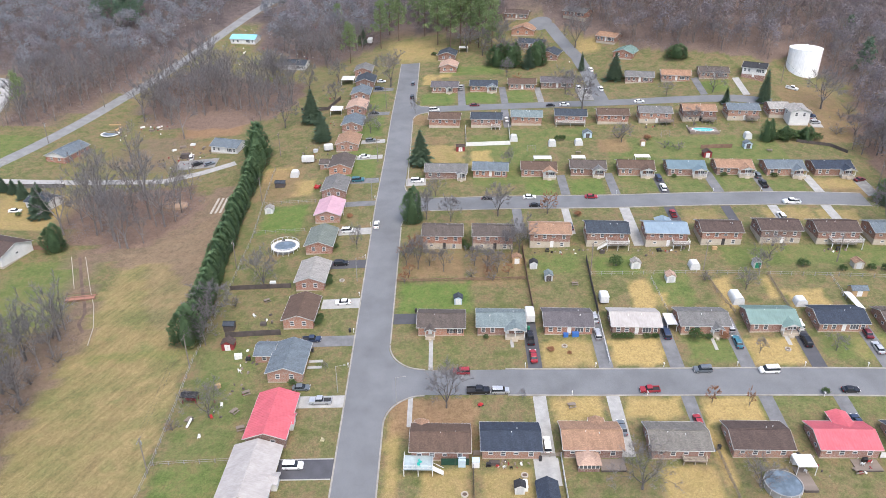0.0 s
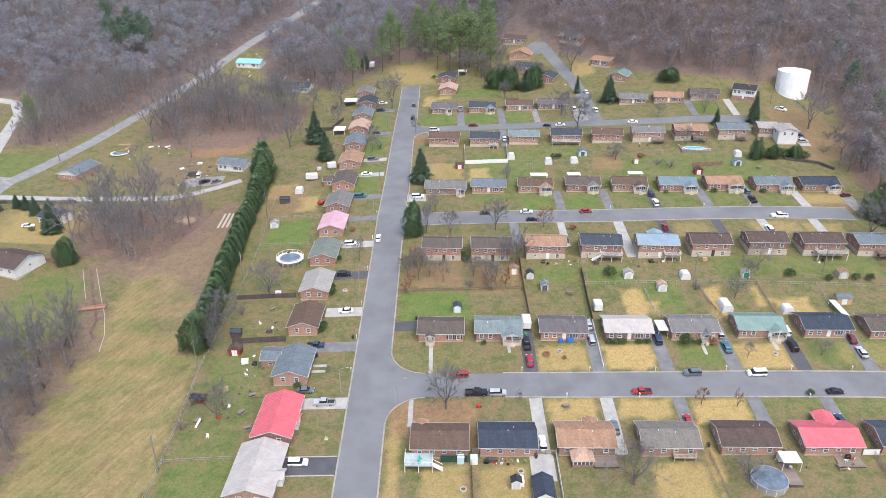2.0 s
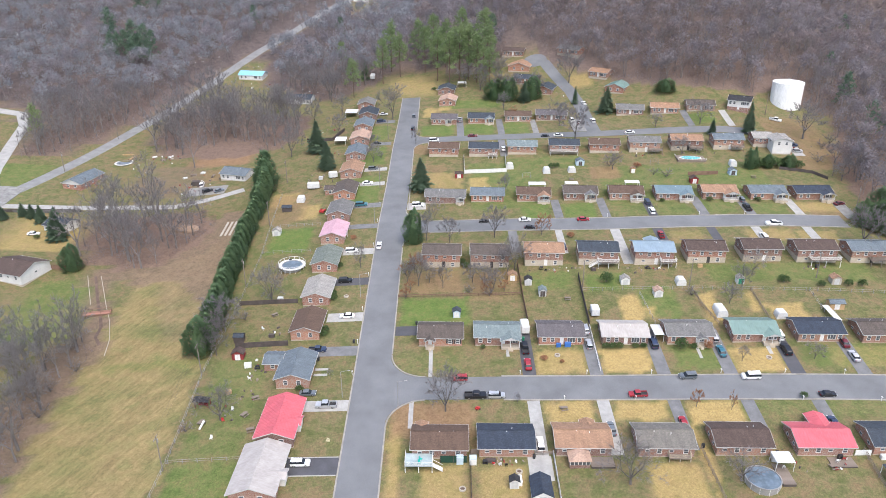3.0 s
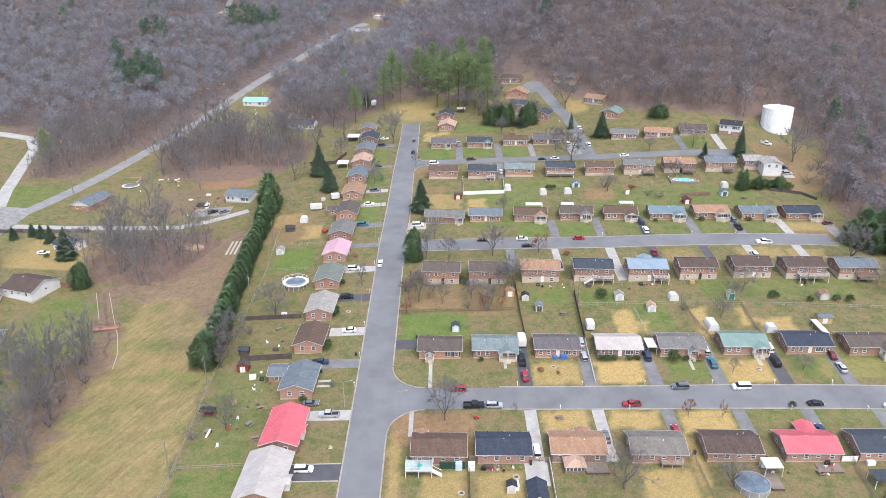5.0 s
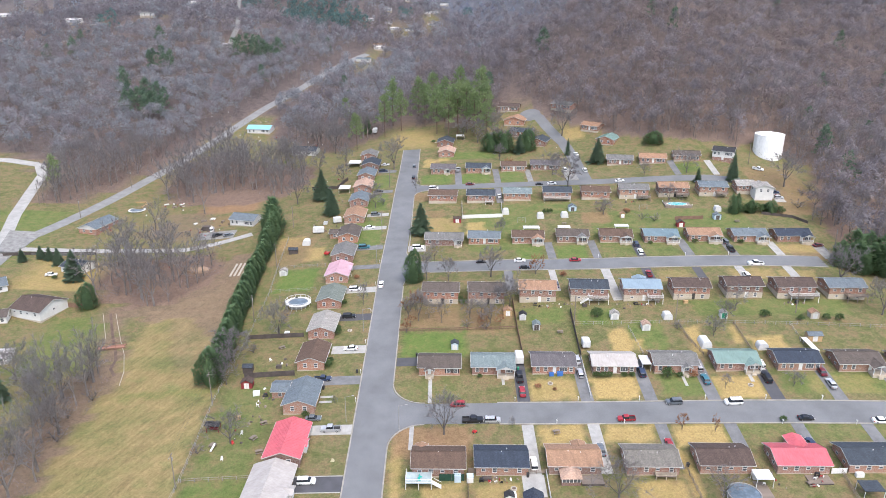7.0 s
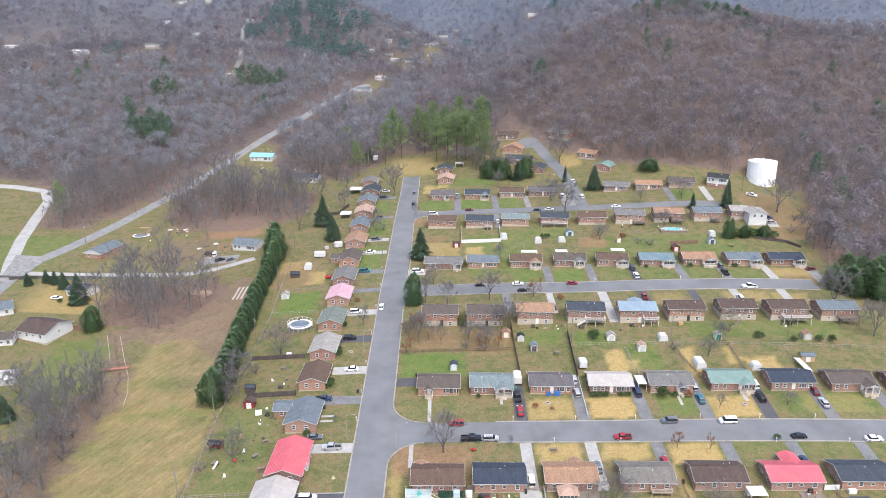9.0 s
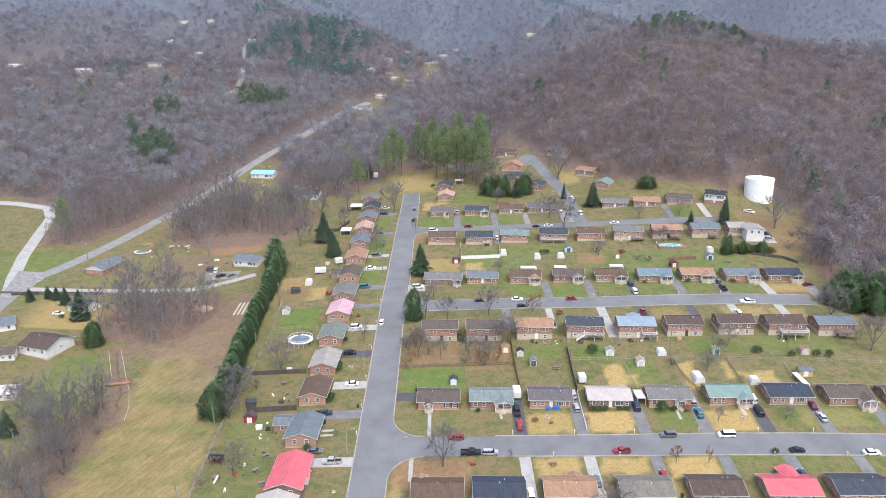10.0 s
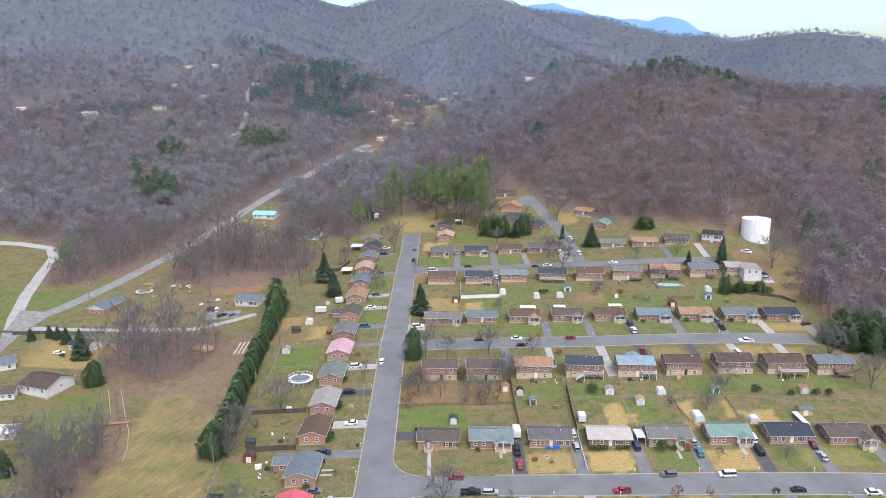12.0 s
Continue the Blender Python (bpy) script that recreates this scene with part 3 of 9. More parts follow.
BRICK = [brick_material("red_brick", (0.25, 0.095, 0.067), (0.32, 0.138, 0.094)), brick_material("orange_brick", (0.33, 0.143, 0.087), (0.4, 0.186, 0.118)), brick_material("brown_brick", (0.195, 0.084, 0.065), (0.255, 0.114, 0.087))]
ROOF = {
    "brown": shingle_material("brown_shingle", (0.135, 0.09, 0.068)),
    "darkbrown": shingle_material("dark_brown_shingle", (0.105, 0.075, 0.065)),
    "taupe": shingle_material("taupe_shingle", (0.122, 0.1, 0.088)),
    "slate": shingle_material("slate_shingle", (0.06, 0.072, 0.09)),
    "navy": shingle_material("dark_blue_grey_shingle", (0.048, 0.06, 0.085)),
    "grey": shingle_material("grey_shingle", (0.19, 0.185, 0.18)),
    "mauve": shingle_material("purple_grey_shingle", (0.14, 0.127, 0.134)),
    "bluegrey": shingle_material("blue_grey_shingle", (0.16, 0.19, 0.215)),
    "teal": shingle_material("blue_green_grey_shingle", (0.2, 0.245, 0.25)),
    "weathered": shingle_material("brown_grey_shingle", (0.2, 0.185, 0.165)),
    "sage": shingle_material("green_grey_shingle", (0.19, 0.215, 0.19)),
    "stone": shingle_material("pale_grey_shingle", (0.36, 0.34, 0.315)),
    "tan": shingle_material("tan_shingle", (0.36, 0.22, 0.145)),
    "orange": shingle_material("orange_tan_shingle", (0.37, 0.22, 0.14)),
    "peach": shingle_material("peach_shingle", (0.5, 0.34, 0.26)),
    "charcoal": shingle_material("charcoal_shingle", (0.045, 0.045, 0.05)),
    "redmetal": sheet_roof("red_metal", (0.54, 0.125, 0.15)),
    "pinkmetal": sheet_roof("faded_pink_metal", (0.52, 0.33, 0.38)),
    "bluemetal": sheet_roof("pale_blue_metal", (0.23, 0.3, 0.36)),
    "bluepaint": sheet_roof("dull_blue_metal", (0.15, 0.21, 0.24)),
    "greenmetal": sheet_roof("pale_green_metal", (0.18, 0.265, 0.24)),
    "whitemetal": sheet_roof("off_white_metal", (0.62, 0.59, 0.58)),
    "beigemetal": sheet_roof("beige_metal", (0.4, 0.37, 0.35), 0.7),
    "cyanmetal": sheet_roof("bright_blue_metal", (0.25, 0.55, 0.7)),
}
METAL_ROOFS = ("bluepaint", "redmetal", "pinkmetal", "bluemetal", "greenmetal", "whitemetal", "cyanmetal")
TRIM = weathered("aged_white_trim", (0.5, 0.49, 0.47), 0.7, vary=0.15, grain=4, blotch=0.6, relief=0.05)
WHITE = weathered("white_paint", (0.72, 0.71, 0.69), 0.6, vary=0.06, grain=4, blotch=0.6, relief=0.05)
SIDING = weathered("white_siding", (0.66, 0.65, 0.63), 0.6, vary=0.08, grain=3, blotch=0.4, stretch=(0.2, 0.2, 7), relief=0.2)
BLOCK = weathered("painted_block", (0.46, 0.4, 0.32), 0.9, vary=0.12, grain=5, blotch=0.5)
GLASS, _, _, _p = material("window_glass", 0.08)
_p.inputs["Base Color"].default_value = (0.1, 0.105, 0.115, 1)
_p.inputs["Specular IOR Level"].default_value = 0.6
DARK = weathered("dark_paint", (0.05, 0.045, 0.045), 0.6, vary=0.2)
SHUTTER = weathered("black_shutter", (0.04, 0.04, 0.045), 0.7, vary=0.2)
DECKWOOD = weathered("weathered_deck_wood", (0.22, 0.18, 0.15), 0.9, vary=0.2, grain=5, stretch=(1, 8, 1))
TREATED = weathered("brown_wood", (0.2, 0.125, 0.09), 0.85, vary=0.25, grain=4, stretch=(6, 1, 1))
PALE_DECK = weathered("pale_blue_deck_paint", (0.36, 0.43, 0.44), 0.8, vary=0.2, grain=3, stretch=(1, 6, 1))
CHIMNEY_BRICK = BRICK[2]

window_frame_mesh = Shape().box(-0.55, 0.55, -0.07, 0.02, -0.7, -0.6).box(-0.55, 0.55, -0.07, 0.02, 0.6, 0.7).box(-0.55, -0.45, -0.06, 0.02, -0.6, 0.6).box(0.45, 0.55, -0.06, 0.02, -0.6, 0.6).box(-0.45, 0.45, -0.055, 0.02, -0.04, 0.04).mesh("frame", WHITE)
pane_mesh = Shape().box(-0.45, 0.45, -0.03, 0.01, -0.6, 0.6).mesh("pane", GLASS)
small_frame_mesh = Shape().box(-0.5, 0.5, -0.07, 0.02, -0.35, -0.26).box(-0.5, 0.5, -0.07, 0.02, 0.26, 0.35).box(-0.5, -0.41, -0.06, 0.02, -0.26, 0.26).box(0.41, 0.5, -0.06, 0.02, -0.26, 0.26).mesh("frame", WHITE)
small_pane_mesh = Shape().box(-0.41, 0.41, -0.03, 0.01, -0.26, 0.26).mesh("pane", GLASS)
wide_frame_mesh = Shape().box(-1.1, 1.1, -0.07, 0.02, -0.75, -0.64).box(-1.1, 1.1, -0.07, 0.02, 0.64, 0.75).box(-1.1, -1.0, -0.06, 0.02, -0.64, 0.64).box(1.0, 1.1, -0.06, 0.02, -0.64, 0.64).box(-0.4, -0.34, -0.055, 0.02, -0.64, 0.64).box(0.34, 0.4, -0.055, 0.02, -0.64, 0.64).mesh("frame", WHITE)
wide_pane_mesh = Shape().box(-1.0, 1.0, -0.03, 0.01, -0.64, 0.64).mesh("pane", GLASS)
door_mesh = Shape().box(-0.48, 0.48, -0.06, 0.01, 0, 2.05).mesh("door", WHITE)
dark_door_mesh = Shape().box(-0.48, 0.48, -0.06, 0.01, 0, 2.05).mesh("door", DARK)
shutter_mesh = Shape().box(-0.2, 0.2, -0.05, 0.01, -0.68, 0.68).mesh("shutter", SHUTTER)
WINDOW_KINDS = {"n": (window_frame_mesh, pane_mesh), "s": (small_frame_mesh, small_pane_mesh), "w": (wide_frame_mesh, wide_pane_mesh)}


def facing(side, w, d):
    """A pose on the outside of a wall: u along it, z up. Sides: 0 near, 1 right, 2 far, 3 left."""
    return (pose(0, 0, 0), pose(w, 0, 0, 0, 0, 90), pose(w, d, 0, 0, 0, 180), pose(0, d, 0, 0, 0, 270))[side]


def add_window(house_ob, side, w, d, u, z, kind="n", shutters=False):
    f = facing(side, w, d) @ pose(u, -0.002, z)
    frame_mesh, glass_mesh = WINDOW_KINDS[kind]
    win = part("window", frame_mesh, None, house_ob, at=f)
    part("pane", glass_mesh, None, win)
    if shutters:
        for o in (-0.78, 0.78):
            part("shutter", shutter_mesh, None, win, at=pose(o, 0, 0))


def add_door(house_ob, side, w, d, u, z, dark=False):
    part("door", dark_door_mesh if dark else door_mesh, None, house_ob, "dark door" if dark else "white door", facing(side, w, d) @ pose(u, -0.003, z))


def gable_roof(house_ob, key, x0, x1, y0, y1, eave, pitch, ridge, over=0.45, name="roof", trim=True, label=""):
    """Two thick slopes over the box x0..x1, y0..y1, with white boards along eaves and gable ends. Its axes: x along the ridge, y up the slope."""
    mat = ROOF[key]
    if ridge == "x":
        frame_m, length, span = pose(x0, y0, eave), x1 - x0, y1 - y0
    else:
        frame_m, length, span = pose(x1, y0, eave, 0, 0, 90), y1 - y0, x1 - x0
    roof_ob = new(name)
    roof_ob.parent, roof_ob.matrix_basis = house_ob, frame_m
    if label:
        roof_ob["label"] = label
    run, rise = span / 2 + over, (span / 2 + over) * pitch
    slope, t = math.hypot(run, rise), 0.14
    angle = math.degrees(math.atan2(rise, run))
    low = -over * pitch
    for k in range(2):
        if key in METAL_ROOFS:
            n = max(4, round((length + 2 * over) / 0.6))
            outline = [(-over, 0), (length + over, 0)]
            for i in range(n, -1, -1):
                u = -over + 0.03 + (length + 2 * over - 0.06) * i / n
                outline += [(u + 0.028, t), (u + 0.02, t + 0.05), (u - 0.02, t + 0.05), (u - 0.028, t)]
            s = Shape().hull([(u, slope + 0.02, z) for u, z in outline], [(u, 0, z) for u, z in outline])
        else:
            s = Shape().box(-over, length + over, 0, slope + 0.02, 0, t)
        m = pose(0, -over, low, angle, 0, 0) if k == 0 else pose(length, span + over, low, 0, 0, 180) @ pose(0, 0, 0, angle, 0, 0)
        part("slope", s, mat, roof_ob, at=m)
    if key not in METAL_ROOFS:
        s = Shape().box(-over, length + over, -0.16, 0.16, -0.03, 0.05)
        part("ridge_cap", s, mat, roof_ob, at=pose(0, span / 2, low + rise + t))
    if trim:
        for k in range(2):
            m = pose(0, 0, 0) if k == 0 else pose(length, span, 0, 0, 0, 180)
            part("eave_board", Shape().box(-over - 0.02, length + over + 0.02, -over - 0.09, -over - 0.005, low, low + t), TRIM, roof_ob, "off-white eave board", m)
            for xa in (-over - 0.07, length + over + 0.006):
                lo = [(xa, -over, low - 0.05), (xa + 0.06, -over, low - 0.05), (xa + 0.06, span / 2, low + rise - 0.05), (xa, span / 2, low + rise - 0.05)]
                part("gable_board", Shape().hull(lo, [(x, y, z + 0.18) for x, y, z in lo]), TRIM, roof_ob, "off-white gable board", m)
    return roof_ob


def gable_body(w, d, h, pitch, ridge, sink=1.6):
    s = Shape().box(0, w, 0, d, -sink, h)
    if ridge == "x":
        n = len(s.v)
        s.v += [(0, 0, h), (0, d, h), (0, d / 2, h + d / 2 * pitch), (w, 0, h), (w, d, h), (w, d / 2, h + d / 2 * pitch)]
        s.f += [(n, n + 2, n + 1), (n + 3, n + 4, n + 5)]
    else:
        n = len(s.v)
        s.v += [(0, 0, h), (w, 0, h), (w / 2, 0, h + w / 2 * pitch), (0, d, h), (w, d, h), (w / 2, d, h + w / 2 * pitch)]
        s.f += [(n, n + 1, n + 2), (n + 3, n + 5, n + 4)]
    return s


def chimney(house_ob, x, y, z, h=1.1):
    part("chimney", Shape().box(-0.4, 0.4, -0.3, 0.3, -0.6, h).box(-0.47, 0.47, -0.37, 0.37, h - 0.15, h), CHIMNEY_BRICK, house_ob, "short brick chimney", pose(x, y, z))


def vents(house_ob, w, d, top, r):
    for k in range(2):
        u = w * r.uniform(0.25, 0.8)
        part("vent_pipe", Shape().tube((0, 0, -0.4), (0, 0, 0.45), 0.07, 0.07, 6), WHITE, house_ob, at=pose(u, d / 2 - r.uniform(-1.2, 1.2), top - 0.25))


def porch(house_ob, w, d, u0, u1, depth, key, eave, pitch=0.45, posts=3, rail=True, floor=0.55, mat=None):
    """A roofed porch on the near wall, its gable facing out."""
    mat = mat or WHITE
    f = new("porch")
    f.parent, f.matrix_basis = house_ob, pose(u0, -depth, 0)
    pw = u1 - u0
    part("porch_floor", Shape().box(0, pw, 0, depth - 0.005, -1.0, floor), BLOCK, f)
    gable_roof(house_ob, key, u0, u1, -depth, 1.6, eave, pitch, "y", 0.3, "porch_roof")
    part("gable", Shape().hull([(0, 0, eave), (pw, 0, eave), (pw, 0.08, eave), (0, 0.08, eave)], [(pw / 2 - 0.01, 0, eave + pw / 2 * pitch), (pw / 2 + 0.01, 0, eave + pw / 2 * pitch), (pw / 2 + 0.01, 0.08, eave + pw / 2 * pitch), (pw / 2 - 0.01, 0.08, eave + pw / 2 * pitch)]), mat, f, "white porch gable")
    for i in range(posts):
        x = 0.08 + (pw - 0.16) * i / (posts - 1)
        part("post", Shape().box(x - 0.08, x + 0.08, 0.02, 0.18, floor, eave + 0.02), mat, f)
    if rail:
        s = Shape().box(0.1, pw - 0.1, 0.05, 0.12, floor + 0.8, floor + 0.9).box(0.1, pw - 0.1, 0.05, 0.12, floor + 0.1, floor + 0.17)
        n = int(pw / 0.22)
        for i in range(n):
            x = 0.15 + (pw - 0.3) * i / max(1, n - 1)
            s.box(x - 0.025, x + 0.025, 0.06, 0.11, floor + 0.1, floor + 0.85)
        part("railing", s, mat, f, "white slatted railing")
    part("steps", Shape().box(pw * 0.35, pw * 0.65, -0.35, -0.005, -1, floor * 0.66).box(pw * 0.35, pw * 0.65, -0.7, -0.355, -1, floor * 0.33), BLOCK, f)
    return f


def deck(house_ob, u0, u1, depth, height, mat=None, stairs=0, roofed=False, floor_mat=None):
    """A raised deck on the near wall, on posts, with a slatted railing."""
    mat = mat or WHITE
    f = new("deck")
    f.parent, f.matrix_basis = house_ob, pose(u0, -depth, 0)
    pw = u1 - u0
    part("deck_floor", Shape().box(0, pw, 0, depth - 0.01, height - 0.2, height), floor_mat or DECKWOOD, f)
    for i in range(3):
        x = 0.1 + (pw - 0.2) * i / 2
        part("post", Shape().box(x - 0.07, x + 0.07, 0.03, 0.17, -1.2, height - 0.2), mat, f)
    s = Shape()
    for z in (0.12, 0.92):
        s.box(0, pw, 0, 0.07, height + z, height + z + 0.08)
        s.box(0, 0.07, 0.075, depth - 0.02, height + z, height + z + 0.08)
        s.box(pw - 0.07, pw, 0.075, depth - 0.02, height + z, height + z + 0.08)
    for i in range(int(pw / 0.25)):
        x = 0.12 + i * 0.25
        s.box(x - 0.03, x + 0.03, 0.015, 0.055, height + 0.12, height + 0.95)
    for i in range(int(depth / 0.25) - 1):
        y = 0.25 + i * 0.25
        for x in (0.035, pw - 0.035):
            s.box(x - 0.02, x + 0.02, y - 0.03, y + 0.03, height + 0.12, height + 0.95)
    part("railing", s, mat, f, "slatted deck railing")
    if stairs:
        n = max(3, round(height / 0.2))
        s = Shape()
        for i in range(n):
            z = height - (i + 1) * height / (n + 1)
            a = i * 0.27
            if stairs < 0:
                s.box(-a - 0.28, -a, 0.1, 1.1, z - 0.05, z)
            else:
                s.box(pw + a, pw + a + 0.28, 0.1, 1.1, z - 0.05, z)
        e = n * 0.27
        xa, xb = (0, -e) if stairs < 0 else (pw, pw + e)
        for y in (0.03, 1.1):
            lo = [(xa, y, height - 0.25), (xa, y + 0.06, height - 0.25), (xb, y + 0.06, -0.1), (xb, y, -0.1)]
            s.hull(lo, [(x, yy, z + 0.2) for x, yy, z in lo])
            s.hull([(x, yy, z + 1.0) for x, yy, z in lo], [(x, yy, z + 1.1) for x, yy, z in lo])
        part("stairs", s, mat, f, "open wooden stairs")
    return f


def house(label, x, y, w, ang=0.0, d=8.0, roof="brown", brick=0, eave=2.7, pitch=0.36, ridge="x", style="front", porch_at=None, deck_at=None, base=None, chim=None, seed=1, shutters=False, walls=None, group="neighbourhood houses", dz=0.0, basement=None):
    """A low house. x, y: the near left corner; the near wall runs along ang."""
    r = random.Random(seed)
    m = pose(x, y, ground_z(x + w / 2 * math.cos(radians(ang)), y) + dz, 0, 0, ang)
    h = thing("house", m, label, "house", group)
    wall_mat = walls or BRICK[brick]
    part("wall", gable_body(w, d, eave, pitch, ridge), wall_mat, h)
    base_h = base if base is not None else (1.9 if eave > 4 else 0.16)
    part("foundation", Shape().box(-0.03, w + 0.03, -0.03, d + 0.03, -4.5, base_h), basement or BLOCK, h, "pale block foundation")
    gable_roof(h, roof, 0, w, 0, d, eave, pitch, ridge)
    top = eave + (d if ridge == "x" else w) / 2 * pitch
    win_z = eave - 1.15
    if ridge == "x":
        if style == "front":
            us = (0.12, 0.3, 0.9) if porch_at is None or porch_at[0] < w * 0.5 else (0.12, 0.32)
            for u in us:
                if porch_at is None or not (porch_at[0] - 0.6 < u * w < porch_at[1] + 0.6):
                    add_window(h, 0, w, d, u * w, win_z, "n", shutters)
            if porch_at is None or porch_at[0] < w * 0.55:
                add_window(h, 0, w, d, 0.72 * w, win_z, "w" if porch_at is None else "n", shutters and porch_at is not None)
                add_door(h, 0, w, d, 0.51 * w if porch_at is None else (porch_at[0] + porch_at[1]) / 2, 0.38)
            else:
                add_window(h, 0, w, d, porch_at[1] - 1.4, win_z, "w")
                add_door(h, 0, w, d, porch_at[0] + 0.5, 0.38)
            for u in (0.25, 0.75):
                add_window(h, 2, w, d, u * w, win_z, "n")
        else:
            for i, u in enumerate((0.14, 0.36, 0.58, 0.84)):
                add_window(h, 0, w, d, u * w, win_z + 0.1, "s" if i in (0, 2) else "n")
            if eave > 4:
                add_window(h, 0, w, d, 0.22 * w, 1.2, "s")
                add_window(h, 0, w, d, 0.8 * w, 1.1, "n")
                add_door(h, 0, w, d, 0.55 * w, 0.05, r.random() < 0.5)
            for u in (0.2, 0.8):
                add_window(h, 2, w, d, u * w, win_z, "n", shutters)
        add_window(h, 1, w, d, 0.5 * d, win_z, "s")
        for u in (0.3, 0.7):
            add_window(h, 3, w, d, u * d, win_z, "s")
    else:
        for u in (0.3, 0.7):
            add_window(h, 0, w, d, u * w, win_z, "n")
            add_window(h, 2, w, d, u * w, win_z, "n")
        for u in (0.2, 0.5, 0.8):
            add_window(h, 1, w, d, u * d, win_z, "n")
        add_window(h, 3, w, d, 0.5 * d, win_z, "n")
    if porch_at:
        u0, u1, depth, key, kind = porch_at
        if kind == "portico":
            porch(h, w, d, u0, u1, depth, key, 2.45, 0.5, 2, False)
        else:
            porch(h, w, d, u0, u1, depth, key, eave - 0.1, 0.4, 3, kind == "rail")
    if deck_at:
        deck(h, *deck_at)
    if chim:
        chimney(h, chim * w if ridge == "x" else w / 2, d / 2 + 0.3 if ridge == "x" else chim * d, top)
    if ridge == "x":
        vents(h, w, d, top, r)
    return h


# ---- the houses, row by row northwards ----
B = "brick house with a "
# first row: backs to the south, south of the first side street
house(B + "brown shingle roof and a white-railed deck", -6.6, 111.6, 12.0, -0.8, roof="brown", style="back", eave=2.8, base=0.4, deck_at=(-1.4, 4.6, 4.0, 1.5, None, 1, False, PALE_DECK), chim=None, seed=11)
house(B + "dark blue-grey shingle roof", 8.2, 112.0, 12.0, -0.8, roof="navy", brick=1, style="back", eave=2.6, seed=12)
house(B + "tan shingle roof", 25.2, 112.0, 12.0, -0.9, roof="tan", style="back", eave=2.6, seed=13, brick=2)
house(B + "streaked brown-grey shingle roof", 43.2, 111.4, 12.0, -1.0, roof="weathered", style="back", eave=2.7, seed=14, brick=0, deck_at=(6.2, 11.0, 1.6, 0.9, BLOCK))
house(B + "dark brown shingle roof", 60.1, 111.4, 12.0, -1.0, roof="darkbrown", brick=1, style="back", eave=2.6, seed=15)
house(B + "red metal roof", 77.7, 111.0, 12.0, -0.8, roof="redmetal", brick=0, style="back", eave=2.6, seed=16)
house(B + "dark slate shingle roof", 94.2, 111.0, 12.4, -0.5, roof="slate", brick=1, style="back", eave=2.6, seed=17)
house(B + "grey shingle roof", 111.5, 111.0, 12.0, -0.5, roof="grey", style="back", eave=2.6, seed=18)

# second row: fronts to the south, north of the first side street
house(B + "taupe shingle roof and small white portico", -6.3, 151.6, 11.6, -1.5, roof="taupe", porch_at=(1.9, 4.2, 1.5, "taupe", "portico"), seed=21, shutters=True, brick=1)
house(B + "blue-green grey shingle roof and gabled porch", 8.8, 151.3, 11.8, -1.5, roof="teal", porch_at=(7.0, 11.8, 1.8, "teal", "plain"), seed=22)
house(B + "purple-grey shingle roof", 25.8, 150.8, 11.9, -1.5, roof="mauve", seed=23)
house(B + "pale grey roof", 42.6, 149.9, 11.9, -1.5, roof="beigemetal", seed=24, brick=2)
house(B + "dark grey shingle roof and white portico", 59.6, 149.2, 11.9, -1.0, roof="grey", porch_at=(7.4, 9.8, 1.6, "grey", "portico"), seed=25, brick=1)
house(B + "pale green metal roof and gabled porch", 76.8, 149.2, 11.7, -0.8, roof="greenmetal", porch_at=(7.6, 11.7, 1.6, "greenmetal", "plain"), seed=26, brick=2)
house(B + "dark slate shingle roof", 93.7, 148.8, 12.0, -0.4, roof="navy", seed=27, brick=1)
house(B + "grey-brown shingle roof and dark porch", 110.4, 148.2, 12.0, 0.0, roof="taupe", porch_at=(8.0, 12.0, 2.6, "taupe", "plain"), seed=28, brick=1)
house(B + "brown shingle roof", 127.2, 148.0, 12.0, 0.0, roof="brown", seed=29)

# third row: backs to the south, with lower floors open to the slope
T = "raised brick house with "
house(T + "brown-grey shingle roof", -6.0, 191.0, 11.6, -2.4, roof="taupe", style="back", eave=4.6, seed=31)
house(T + "brown-grey shingle roof", 9.0, 189.8, 11.8, -2.4, roof="taupe", style="back", eave=4.6, seed=32, brick=2)
house(T + "orange-tan shingle roof", 25.9, 189.6, 11.8, -2.6, roof="tan", style="back", eave=4.6, seed=33, brick=2)
house(T + "dark slate shingle roof and white deck", 42.6, 188.8, 12.0, -2.8, roof="slate", style="back", eave=4.5, seed=34, deck_at=(5.6, 12.0, 2.6, 2.0, None, -1))
house(T + "pale blue metal roof and white deck", 59.6, 187.2, 11.8, -2.6, roof="bluemetal", style="back", eave=4.5, seed=35, deck_at=(7.4, 12.2, 2.4, 2.0))
house(T + "streaked dark brown shingle roof", 75.7, 186.8, 11.5, -1.6, roof="darkbrown", style="back", eave=4.3, seed=36)
house(T + "dark brown shingle roof", 92.8, 186.8, 11.5, -1.2, roof="darkbrown", style="back", eave=4.3, seed=37, brick=2)
house(T + "dark brown shingle roof and curved white deck", 109.0, 186.0, 12.0, -0.4, roof="darkbrown", style="back", eave=4.3, seed=38, deck_at=(3.2, 12.2, 2.8, 2.0))
house(T + "grey-blue shingle roof and wooden deck", 125.6, 186.0, 11.8, 0.0, roof="bluegrey", style="back", eave=4.3, seed=39, brick=1, deck_at=(5, 11.5, 2.6, 2.0, DECKWOOD))

